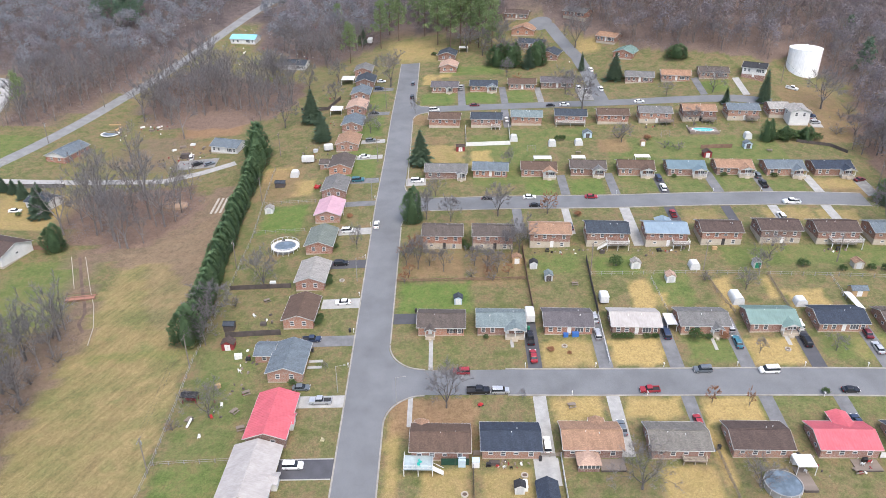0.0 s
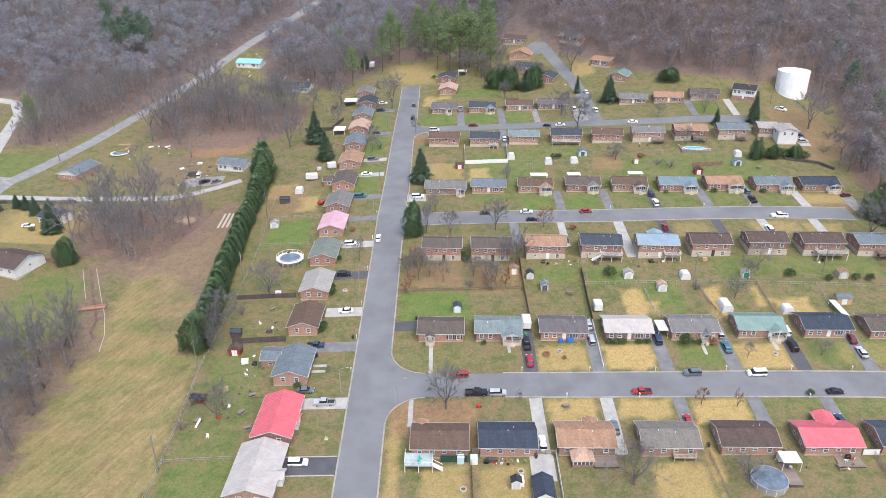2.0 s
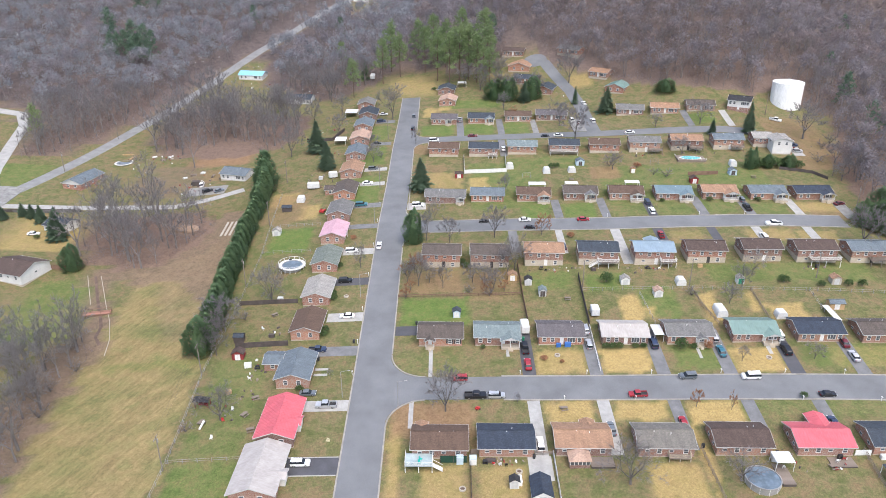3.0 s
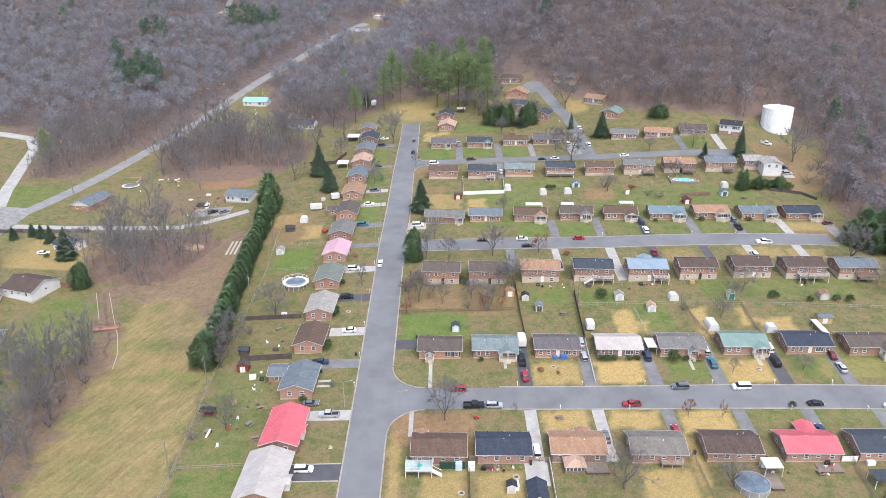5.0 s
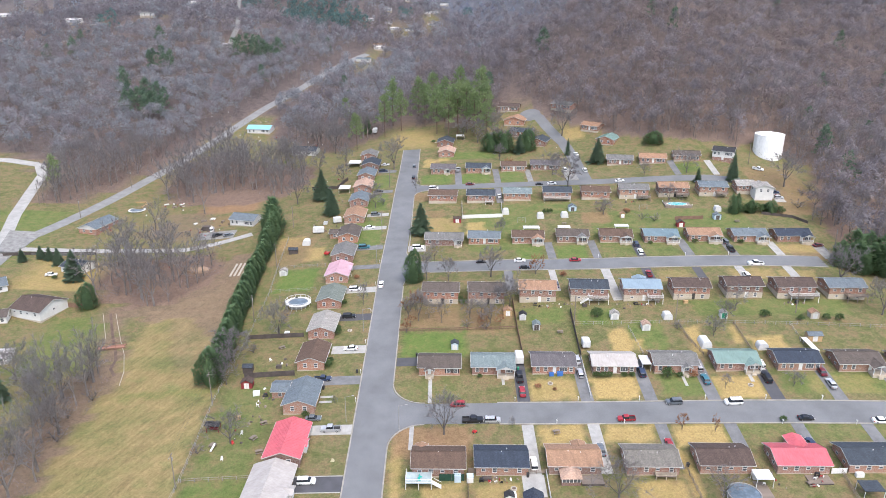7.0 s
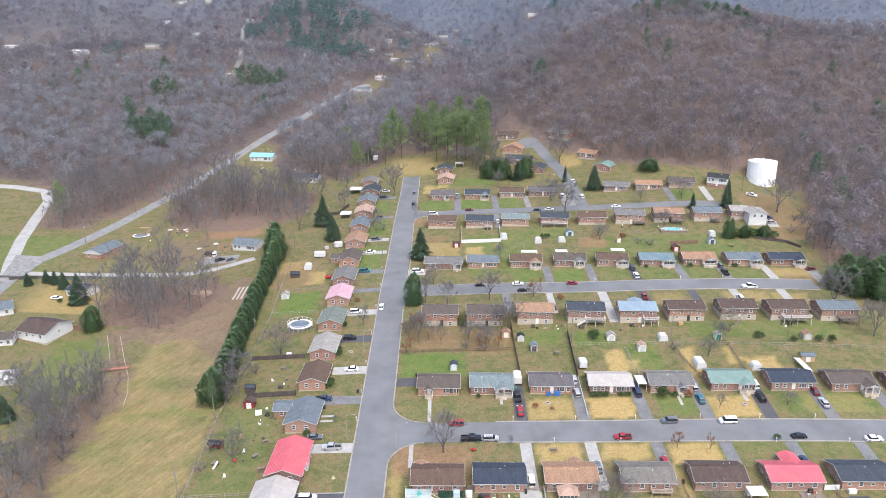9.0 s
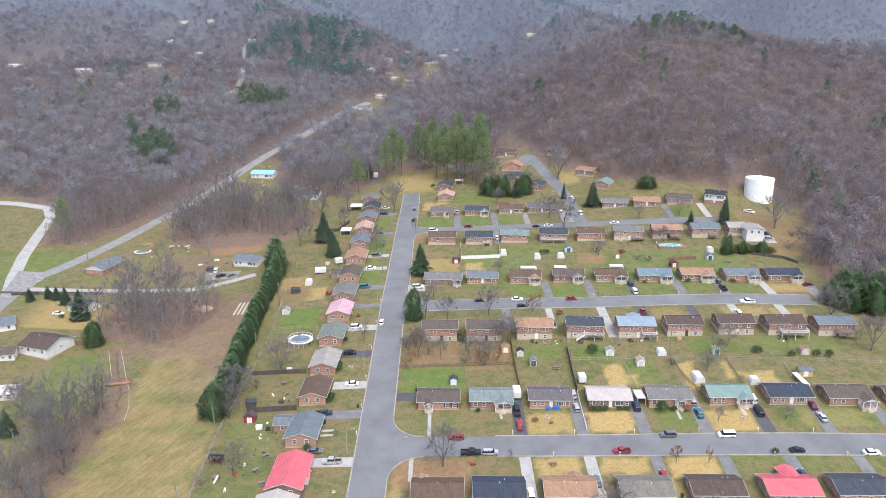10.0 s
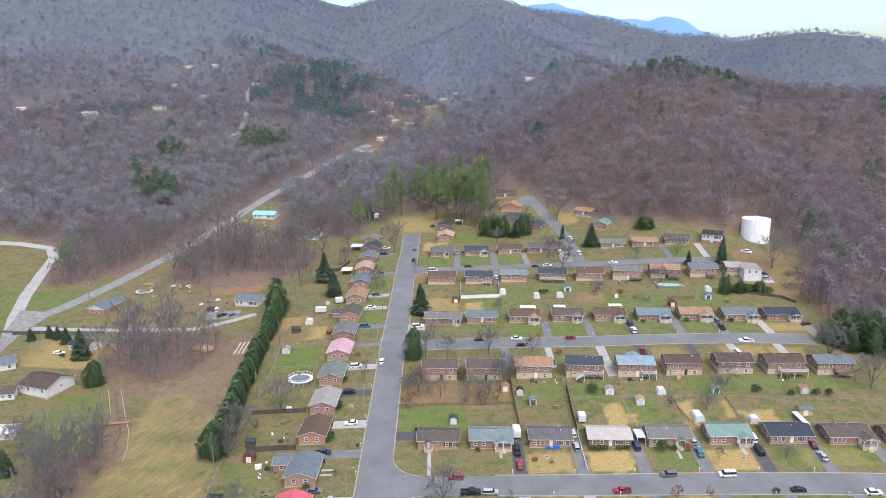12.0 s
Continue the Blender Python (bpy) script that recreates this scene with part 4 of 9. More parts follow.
# fourth row: fronts to the south, north of the second side street
house(B + "long grey shingle roof", -6.2, 235.0, 14.4, -3.0, roof="grey", seed=41, brick=2, porch_at=(11.2, 14.2, 1.6, "grey", "plain"))
house(B + "slate-blue shingle roof", 10.6, 234.9, 11.9, -4.0, roof="bluegrey", seed=42)
house(B + "brown shingle roof and gabled porch", 27.5, 233.8, 11.8, -4.0, roof="brown", seed=43, porch_at=(7.4, 11.8, 2.0, "tan", "rail"))
house(B + "taupe shingle roof and gabled porch", 44.6, 233.2, 11.8, -4.0, roof="taupe", seed=44, porch_at=(7.4, 11.4, 1.8, "grey", "plain"))
house(B + "brown shingle roof and white porch", 60.9, 231.6, 11.8, -4.2, roof="brown", seed=45, porch_at=(7.2, 11.8, 2.0, "brown", "rail"), brick=1)
house(B + "pale blue metal roof and white porch", 77.4, 229.9, 12.4, -2.6, roof="bluepaint", seed=46, porch_at=(8.0, 12.6, 2.0, "bluepaint", "rail"))
house(B + "tan shingle roof and gabled porch", 94.0, 229.6, 12.0, -1.8, roof="tan", seed=47, porch_at=(7.0, 12.0, 2.2, "tan", "rail"), brick=1)
house(B + "blue-grey shingle roof and gabled porch", 110.8, 228.6, 12.4, -0.6, roof="bluegrey", seed=48, porch_at=(8.0, 12.4, 2.2, "bluegrey", "rail"), brick=1)
house(B + "dark navy shingle roof and white porch", 127.3, 228.8, 12.8, 0.6, roof="navy", seed=49, porch_at=(8.4, 12.8, 2.0, "navy", "rail"), brick=1)

# fifth row: backs to the south
house(T + "brown shingle roof", -5.6, 278.0, 12.2, -4.5, roof="brown", style="back", eave=3.7, base=1.0, seed=51)
house(T + "slate shingle roof and white deck", 11.3, 276.8, 12.0, -4.5, roof="slate", style="back", eave=3.6, base=1.0, seed=52, deck_at=(8.0, 11.4, 2.2, 1.2))
house(T + "blue-green grey shingle roof", 27.5, 277.8, 11.9, -4.4, roof="teal", style="back", eave=3.6, base=0.8, seed=53, brick=1)
house(T + "slate shingle roof and long white deck", 44.9, 277.2, 12.1, -4.4, roof="slate", style="back", eave=3.7, base=1.0, seed=54, deck_at=(0.2, 11.6, 2.2, 1.4))
house(T + "brown shingle roof", 61.6, 276.0, 12.0, -4.4, roof="brown", style="back", eave=3.7, base=1.0, seed=55)
house(T + "dark grey shingle roof and cluttered deck", 77.9, 275.2, 12.3, -5.0, roof="grey", style="back", eave=4.3, base=1.7, seed=56, brick=1, deck_at=(7.4, 13.0, 2.6, 1.6, DECKWOOD))
house(T + "tan-brown shingle roof and dark deck", 95.1, 275.2, 12.4, -5.0, roof="tan", style="back", eave=4.3, base=1.7, seed=57, deck_at=(7.0, 12.4, 2.8, 1.8, DECKWOOD))
house(T + "blue-grey shingle roof and wooden deck", 112.5, 274.6, 11.8, -4.0, roof="bluegrey", style="back", eave=4.3, base=1.7, seed=58, brick=1, deck_at=(6.6, 11.6, 2.6, 1.8, DECKWOOD))
house("brick house with a pale tan roof and taller wing", 129.4, 276.0, 7.4, -4.0, roof="stone", style="back", eave=4.0, base=1.4, seed=59)
house("two-storey white house wing with a pale tan roof", 134.6, 269.4, 7.4, -4.0, d=8.0, roof="stone", style="back", eave=5.6, ridge="y", pitch=0.3, base=0.3, seed=60, walls=SIDING)

# sixth row: fronts to the south, north of the third side street
house(B + "purple-brown shingle roof and white portico", -5.1, 317.2, 11.6, -4.5, roof="mauve", seed=61, porch_at=(6.6, 9.4, 1.6, "mauve", "portico"), brick=2)
house(B + "slate-blue shingle roof and gabled porch", 12.2, 316.8, 11.8, -3.5, roof="slate", seed=62, porch_at=(7.6, 11.8, 2.0, "bluegrey", "plain"))
house(B + "reddish brown shingle roof", 29.5, 318.0, 11.9, -4.0, roof="brown", seed=63)
house(B + "purple-grey shingle roof", 44.0, 318.2, 14.0, -6.0, roof="mauve", seed=64, brick=2)
house(B + "dark grey shingle roof", 81.3, 317.2, 12.0, -10.0, roof="grey", seed=65, brick=2)
house(B + "orange-tan shingle roof", 96.4, 314.4, 12.2, -10.0, roof="orange", seed=66, brick=1)
house(B + "grey-brown shingle roof", 112.5, 313.2, 12.2, -8.0, roof="taupe", seed=67, brick=1)
house("white-sided house with a black shingle roof and red base", 130.5, 312.5, 9.4, -28.0, d=8.0, roof="charcoal", eave=4.4, seed=68, walls=SIDING, base=1.4, basement=BRICK[2])
# at the end of the long street and round the hillside lane
house("brick house, gable to street, with peach shingle roof", -1.6, 345.0, 8.0, -6.0, d=11.0, ridge="y", roof="peach", seed=71)
house("brick house with a slate shingle roof behind another", -2.3, 362.6, 8.4, -6.0, d=11.0, ridge="y", roof="slate", seed=72)
house("hillside house with an orange shingle roof", 36.0, 386.0, 11.5, -16, ridge="y", d=11, roof="orange", seed=73, brick=1)
house("hillside house with a dark brown shingle roof", 34.0, 404.0, 12.0, -16, roof="darkbrown", seed=74)
house("hillside house with a slate shingle roof", 38.0, 371.0, 12.0, -20, roof="slate", seed=75, brick=2)
house("brick house with a slate shingle roof, gable to the lane", 47.0, 355.5, 9.0, -22, ridge="y", d=11, roof="slate", seed=76, brick=2)
house("hillside house with an orange-tan shingle roof", 76.5, 365.0, 10.0, -38, roof="orange", seed=77, brick=1)
house("brick house with a pale green-blue roof", 81.3, 345.3, 9.0, -30, ridge="y", d=11, roof="greenmetal", seed=78)
house("hillside house with a grey shingle roof", 64.0, 395.0, 13.0, -40, roof="grey", seed=79)

# along the west side of the long street: gable ends to the south
G = "brick house, gable to the side, with a "
for i, (x, y, w, key, name, brick, d) in enumerate((
    (-43.9, 99.6, 9.4, "beigemetal", "pale beige metal roof", 0, 15.0), (-42.0, 115.7, 8.4, "redmetal", "bright red metal roof", 2, 14.5), (-41.6, 136.0, 8.2, "bluegrey", "blue-grey shingle roof", 1, 12.0),
    (-41.6, 155.9, 7.8, "brown", "brown shingle roof", 1, 11.5), (-41.2, 172.6, 7.9, "stone", "pale grey-tan shingle roof", 0, 12.0), (-41.4, 191.0, 7.9, "sage", "green-grey shingle roof", 0, 12.0),
    (-41.2, 208.8, 7.9, "pinkmetal", "faded pink metal roof", 1, 12.0), (-41.3, 224.7, 8.0, "grey", "grey shingle roof", 0, 12.0), (-41.2, 241.8, 8.0, "taupe", "brown-grey shingle roof", 1, 12.0),
    (-40.9, 260.6, 8.2, "tan", "tan shingle roof", 1, 12.0), (-40.8, 278.6, 8.0, "bluegrey", "blue-grey shingle roof", 0, 12.0), (-40.8, 296.0, 8.0, "peach", "peach shingle roof", 0, 12.0),
    (-40.8, 312.4, 8.0, "bluegrey", "blue-grey shingle roof", 2, 12.0), (-40.4, 329.0, 8.4, "slate", "dark slate shingle roof", 2, 12.0), (-42.7, 346.0, 8.0, "grey", "grey shingle roof", 2, 11.0))):
    house(G + name, x, y, w, -1.0, d=d, ridge="y", roof=key, seed=80 + i, brick=brick, eave=2.9, base=0.2, group="houses along the long street")
# beyond the field and the tree belt
house("low brick house with a slate-blue roof and white gable", -157.0, 267.2, 8.6, -12, d=15, ridge="y", roof="bluegrey", walls=SIDING, basement=BRICK[0], base=2.1, seed=101, group="outlying houses")
house("white-sided barn-like house with a brown shingle roof", -146.5, 195.0, 12.5, -18, d=12.0, roof="darkbrown", seed=102, walls=SIDING, eave=3.4, style="back", group="outlying houses")
house("white-sided house with a grey shingle roof", -92.6, 271.5, 11.5, -16, d=9, roof="bluegrey", seed=103, walls=SIDING, group="outlying houses")
house("white house with a bright blue metal roof", -117.6, 404.0, 14.0, -8, d=9, roof="cyanmetal", seed=104, walls=SIDING, group="outlying houses")
house("white-sided house with a dark shingle roof", -83.0, 363.6, 13.5, -8, d=9, roof="slate", seed=105, walls=SIDING, group="outlying houses")


# ---- the water tank ----
def water_tank(x, y, radius, height):
    z = 25.4
    t = thing("water_tank", pose(x, y, z), "large plain white steel water tank on the slope", "water tank")
    steel = weathered("white_steel", (0.88, 0.88, 0.88), 0.5, vary=0.03, grain=2, blotch=0.15, stretch=(1, 1, 0.2), relief=0.03)
    part("shell", Shape().lathe([(radius, -3), (radius, height * 0.33), (radius + 0.02, height * 0.33), (radius + 0.02, height * 0.335), (radius, height * 0.335), (radius, height * 0.66), (radius + 0.02, height * 0.66), (radius + 0.02, height * 0.665), (radius, height * 0.665), (radius, height)], 48), steel, t)
    part("roof", Shape().lathe([(radius + 0.08, height - 0.1), (radius + 0.08, height + 0.1), (radius * 0.6, height + 0.5), (0.02, height + 0.75)], 48), steel, t)
    s = Shape()
    for o in (-0.25, 0.25):
        s.box(o - 0.03, o + 0.03, -0.05, 0.05, -2, height + 0.9)
    for k in range(int(height / 0.35)):
        s.box(-0.22, 0.22, -0.02, 0.02, k * 0.35, k * 0.35 + 0.04)
    a = radians(200)
    part("ladder", s, steel, t, "white steel ladder", pose((radius + 0.2) * math.cos(a), (radius + 0.2) * math.sin(a), 0, 0, 0, 110))
    part("vent", Shape().lathe([(0.5, height + 0.6), (0.5, height + 1.2), (0.7, height + 1.3), (0.05, height + 1.6)], 12), steel, t)


water_tank(161.6, 323.0, 6.9, 12.3)


# ---- trees ----
BARK = weathered("grey_bark", (0.14, 0.124, 0.115), 0.95, vary=0.25, grain=3, blotch=0.2, stretch=(1, 1, 0.2), relief=0.4)
WOODS_BARK = weathered("pale_grey_bark", (0.2, 0.178, 0.168), 0.95, vary=0.25, grain=3, blotch=0.3, stretch=(1, 1, 0.2), relief=0.4)
PINE_BARK = weathered("pine_bark", (0.16, 0.105, 0.08), 0.95, vary=0.25, grain=3, blotch=0.2, stretch=(1, 1, 0.3), relief=0.4)


def twig_material(name, stops, kind="World", sheer=0.0):
    m, nodes, links, p = material(name, 0.95)
    c = ramp(m, noise_node(m, 0.085, 4, kind, rough=0.7), stops)
    c = mix(m, 0.35, c, ramp(m, noise_node(m, 0.9, 3, kind), ((0.3, grey(0.6)), (0.7, grey(1.0)))), "MULTIPLY")
    links.new(c, p.inputs["Base Color"])
    if sheer:
        t, s, o = nodes.new("ShaderNodeBsdfTranslucent"), nodes.new("ShaderNodeMixShader"), nodes["Material Output"]
        links.new(c, t.inputs["Color"])
        s.inputs["Fac"].default_value = sheer
        links.new(p.outputs[0], s.inputs[1]), links.new(t.outputs[0], s.inputs[2])
        links.new(s.outputs[0], o.inputs["Surface"])
    return m


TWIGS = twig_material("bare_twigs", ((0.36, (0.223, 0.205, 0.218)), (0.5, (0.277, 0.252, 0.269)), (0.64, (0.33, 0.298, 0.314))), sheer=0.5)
BROWN_TWIGS = twig_material("brown_twigs", ((0.36, (0.214, 0.173, 0.17)), (0.5, (0.266, 0.218, 0.212)), (0.64, (0.321, 0.26, 0.25))), sheer=0.5)
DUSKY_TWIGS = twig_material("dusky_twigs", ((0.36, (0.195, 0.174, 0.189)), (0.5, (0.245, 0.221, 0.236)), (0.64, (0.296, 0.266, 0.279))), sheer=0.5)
# distance haze is painted into the next four colours: cooler and paler
HAZE_BLUE_TWIGS = twig_material("haze_blue_twigs", ((0.36, (0.195, 0.223, 0.276)), (0.5, (0.237, 0.27, 0.329)), (0.64, (0.28, 0.315, 0.379))), sheer=0.5)
HAZE_VIOLET_TWIGS = twig_material("haze_violet_twigs", ((0.36, (0.195, 0.206, 0.276)), (0.5, (0.235, 0.244, 0.321)), (0.64, (0.276, 0.282, 0.362))), sheer=0.5)
HAZE_NEEDLES = twig_material("hazed_pine_needles", ((0.25, (0.0891, 0.164, 0.168)), (0.5, (0.122, 0.216, 0.206)), (0.75, (0.16, 0.26, 0.234))), sheer=0.45)
FAR_NEEDLES = twig_material("far_pine_needles", ((0.25, (0.0897, 0.143, 0.103)), (0.5, (0.128, 0.194, 0.131)), (0.75, (0.179, 0.247, 0.159))), sheer=0.45)
GREY_TWIGS = twig_material("grey_brown_twigs", ((0.28, (0.192, 0.179, 0.178)), (0.5, (0.251, 0.235, 0.235)), (0.72, (0.297, 0.27, 0.266))), sheer=0.5)
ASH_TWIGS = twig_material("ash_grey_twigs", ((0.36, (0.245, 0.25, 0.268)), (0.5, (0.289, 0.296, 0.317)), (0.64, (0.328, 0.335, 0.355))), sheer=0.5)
BRUSH_TWIGS = twig_material("reddish_brush", ((0.3, (0.2, 0.145, 0.12)), (0.5, (0.25, 0.185, 0.155)), (0.7, (0.29, 0.225, 0.195))), sheer=0.5)
RED_TWIGS = twig_material("russet_leaves", ((0.3, (0.2, 0.095, 0.055)), (0.7, (0.3, 0.15, 0.08))))
SPRUCE_NEEDLES = twig_material("spruce_needles", ((0.25, (0.0915, 0.14, 0.0915)), (0.5, (0.128, 0.189, 0.122)), (0.75, (0.165, 0.232, 0.146))), sheer=0.5)
NEEDLES = twig_material("dark_needles", ((0.25, (0.1, 0.16, 0.085)), (0.5, (0.145, 0.225, 0.115)), (0.75, (0.185, 0.265, 0.13))), sheer=0.5)
PINE_NEEDLES = twig_material("pine_needles", ((0.25, (0.153, 0.214, 0.104)), (0.5, (0.221, 0.293, 0.137)), (0.75, (0.294, 0.361, 0.169))), sheer=0.45)


def sliver(v, f, a, b, w, side):
    n = len(v)
    v += [a - side * w / 2, a + side * w / 2, b]
    f.append((n, n + 1, n + 2))


def stick(v, f, a, b, r0, r1, n=4):
    """A tapered limb from a to b without ends."""
    d = (b - a).normalized()
    u = d.orthogonal().normalized()
    w = d.cross(u)
    k = len(v)
    for c, r in ((a, r0), (b, r1)):
        v += [c + (u * math.cos(2 * math.pi * i / n) + w * math.sin(2 * math.pi * i / n)) * r for i in range(n)]
    for i in range(n):
        j = (i + 1) % n
        f += [(k + i, k + j, k + n + j), (k + i, k + n + j, k + n + i)]


def rand_dir(r, up):
    a, z = r.uniform(0, 2 * math.pi), r.uniform(*up)
    q = math.sqrt(max(0, 1 - z * z))
    return Vector((q * math.cos(a), q * math.sin(a), z))


def bare_tree(seed, height=12.0, spread_r=5.0, leaders=4, levels=4, kids=3, twigs=14, twig_w=0.05, sides=6, clear=0.2):
    """Corners and triangles of the wood, and of the fine twigs, of a leafless tree that forks again and again."""
    r = random.Random(seed)
    v, f, tv, tf = [], [], [], []

    def twiggery(base, tip, n, length):
        for _ in range(n):
            a = base.lerp(tip, r.uniform(0.15, 1.0))
            d = ((tip - base).normalized() * 0.8 + rand_dir(r, (-0.5, 1.0))).normalized()
            b = a + d * length * r.uniform(0.5, 1.1)
            sliver(tv, tf, a, b, twig_w * r.uniform(0.7, 1.3), d.cross(rand_dir(r, (-1, 1))).normalized())

    def grow(a, d, length, radius, level):
        mid = a + d * length * 0.5 + rand_dir(r, (-0.4, 0.4)) * length * 0.06
        b = mid + (d + Vector((0, 0, 0.12))).normalized() * length * 0.5
        n = 4 if level < 2 else 3
        stick(v, f, a, mid, radius, radius * 0.78, n)
        stick(v, f, mid, b, radius * 0.78, radius * 0.55, n)
        if level == levels:
            twiggery(a, b, twigs, height * 0.1)
            return
        turn = r.uniform(0, 6.28)
        for k in range(kids):
            t = 1.0 if k == 0 else r.uniform(0.45, 0.95)
            s = mid.lerp(b, (t - 0.5) * 2) if t > 0.5 else a.lerp(mid, t * 2)
            out = Matrix.Rotation(turn + k * 2.4, 3, d) @ d.orthogonal().normalized()
            e = (d + out * (r.uniform(0.3, 0.6) if k == 0 else r.uniform(0.7, 1.2)) + Vector((0, 0, 0.08))).normalized()
            grow(s, e, length * r.uniform(0.58, 0.8), radius * (0.55 if k == 0 else 0.45), level + 1)

    lean = Vector((r.uniform(-0.06, 0.06), r.uniform(-0.06, 0.06), 1)).normalized()
    fork = lean * height * clear
    stick(v, f, Vector((0, 0, -0.6)), fork, height * 0.02, height * 0.016, sides)
    for i in range(leaders):
        ang = 6.28 * i / leaders + r.uniform(-0.4, 0.4)
        tilt = r.uniform(0.15, 0.35) if i == 0 else r.uniform(0.45, 0.95)
        d = Vector((math.cos(ang) * tilt, math.sin(ang) * tilt, 1)).normalized()
        grow(fork - lean * r.uniform(0, 0.3) * height * clear, d, height * r.uniform(0.28, 0.38), height * 0.0125, 1)
    wood, fine = np.array([tuple(q) for q in v]), np.array([tuple(q) for q in tv])
    tall = fine[:, 2].max()
    wide = np.percentile(np.hypot(fine[:, 0], fine[:, 1]), 97)
    for q in (wood, fine):
        q[:, 2] = np.where(q[:, 2] > 0, q[:, 2] * height / tall, q[:, 2])
        grip = np.clip(q[:, 2] / (height * clear), 0, 1)[:, None]
        q[:, :2] *= 1 + (spread_r / wide - 1) * grip
    return wood, np.array(f), fine, np.array(tf)


def spruce(seed, height=12.0, radius=2.9, layers=34, per=13, droop=0.3, bits=8):
    """A dense pointed evergreen: a trunk and layers of drooping boughs made of small sprays."""
    r = random.Random(seed)
    v, f, tv, tf = [], [], [], []
    stick(v, f, Vector((0, 0, -0.5)), Vector((0, 0, height * 0.97)), height * 0.016, 0.02, 6)
    for k in range(layers):
        t = 0.06 + 0.92 * k / (layers - 1)
        reach = radius * (1 - t ** 1.15) ** 0.85 * (0.88 + 0.24 * r.random()) + 0.12
        n = max(4, round(per * (1 - 0.5 * t)))
        for i in range(n):
            ang = 2 * math.pi * (i + r.random() * 0.8) / n + k * 0.7
            d = Vector((math.cos(ang), math.sin(ang), 0))
            q = reach * r.uniform(0.55, 1.15)
            a = Vector((0, 0, height * t + 0.1 + r.uniform(-0.5, 0.5) * height / layers))
            tip = a + d * q + Vector((0, 0, -q * droop + 0.15))
            for _ in range(bits):
                u = r.uniform(0.35, 1.0)
                c = a.lerp(tip, u)
                size = (0.2 + 0.13 * q) * r.uniform(0.6, 1.3)
                side = Vector((-d.y, d.x, r.uniform(-0.4, 0.4))) * size * 0.75
                out = d * size + Vector((0, 0, r.uniform(-0.5, 0.25) * size))
                m = len(tv)
                tv += [c - side, c + side, c + out, c - d * size * 0.8 + Vector((0, 0, size * 0.45))]
                tf += [(m, m + 1, m + 2), (m + 1, m, m + 3)]
    m = len(tv)
    tv += [Vector((radius * 0.5 * math.cos(a), radius * 0.5 * math.sin(a), height * 0.06)) for a in np.linspace(0, 2 * math.pi, 8)[:7]] + [Vector((0, 0, height * 0.93))]
    tf += [(m + i, m + (i + 1) % 7, m + 7) for i in range(7)]
    return np.array([tuple(q) for q in v]), np.array(f), np.array([tuple(q) for q in tv]), np.array(tf)


def tall_pine(seed, height=26.0, radius=6.6, clumps=38, bits=84, clear=0.34, bit=0.36):
    """A tall pine: a long bare trunk, level boughs, ragged clumps of needles."""
    r = random.Random(seed)
    v, f, tv, tf = [], [], [], []
    stick(v, f, Vector((0, 0, -0.6)), Vector((0, 0, height * 0.55)), height * 0.012, height * 0.009, 6)
    stick(v, f, Vector((0, 0, height * 0.55)), Vector((0, 0, height * 0.98)), height * 0.009, 0.04, 6)
    for i in range(clumps):
        t = clear + (1 - clear) * ((i + r.random()) / clumps) ** 0.9
        reach = radius * (1.1 - t ** 2) / (1.1 - clear ** 2) * math.sqrt(r.uniform(0.08, 1.25)) + 0.2
        ang = i * 2.4 + r.uniform(-0.5, 0.5)
        c = Vector((math.cos(ang) * reach, math.sin(ang) * reach, height * t + r.uniform(-0.3, 0.6)))
        stick(v, f, Vector((0, 0, height * t - 0.3)), c, 0.07, 0.03, 3)
        size = height * 0.072 * r.uniform(0.65, 1.5)
        for _ in range(bits):
            o = c + rand_dir(r, (-0.5, 1)) * size * r.uniform(0.2, 1.0)
            d1, d2 = rand_dir(r, (-0.6, 1)), rand_dir(r, (-1, 1))
            m = len(tv)
            w = size * bit * r.uniform(0.7, 1.25)
            tv += [o, o + d1 * w, o + d2 * w * 0.7]
            tf += [(m, m + 1, m + 2)]
    return np.array([tuple(q) for q in v]), np.array(f), np.array([tuple(q) for q in tv]), np.array(tf)


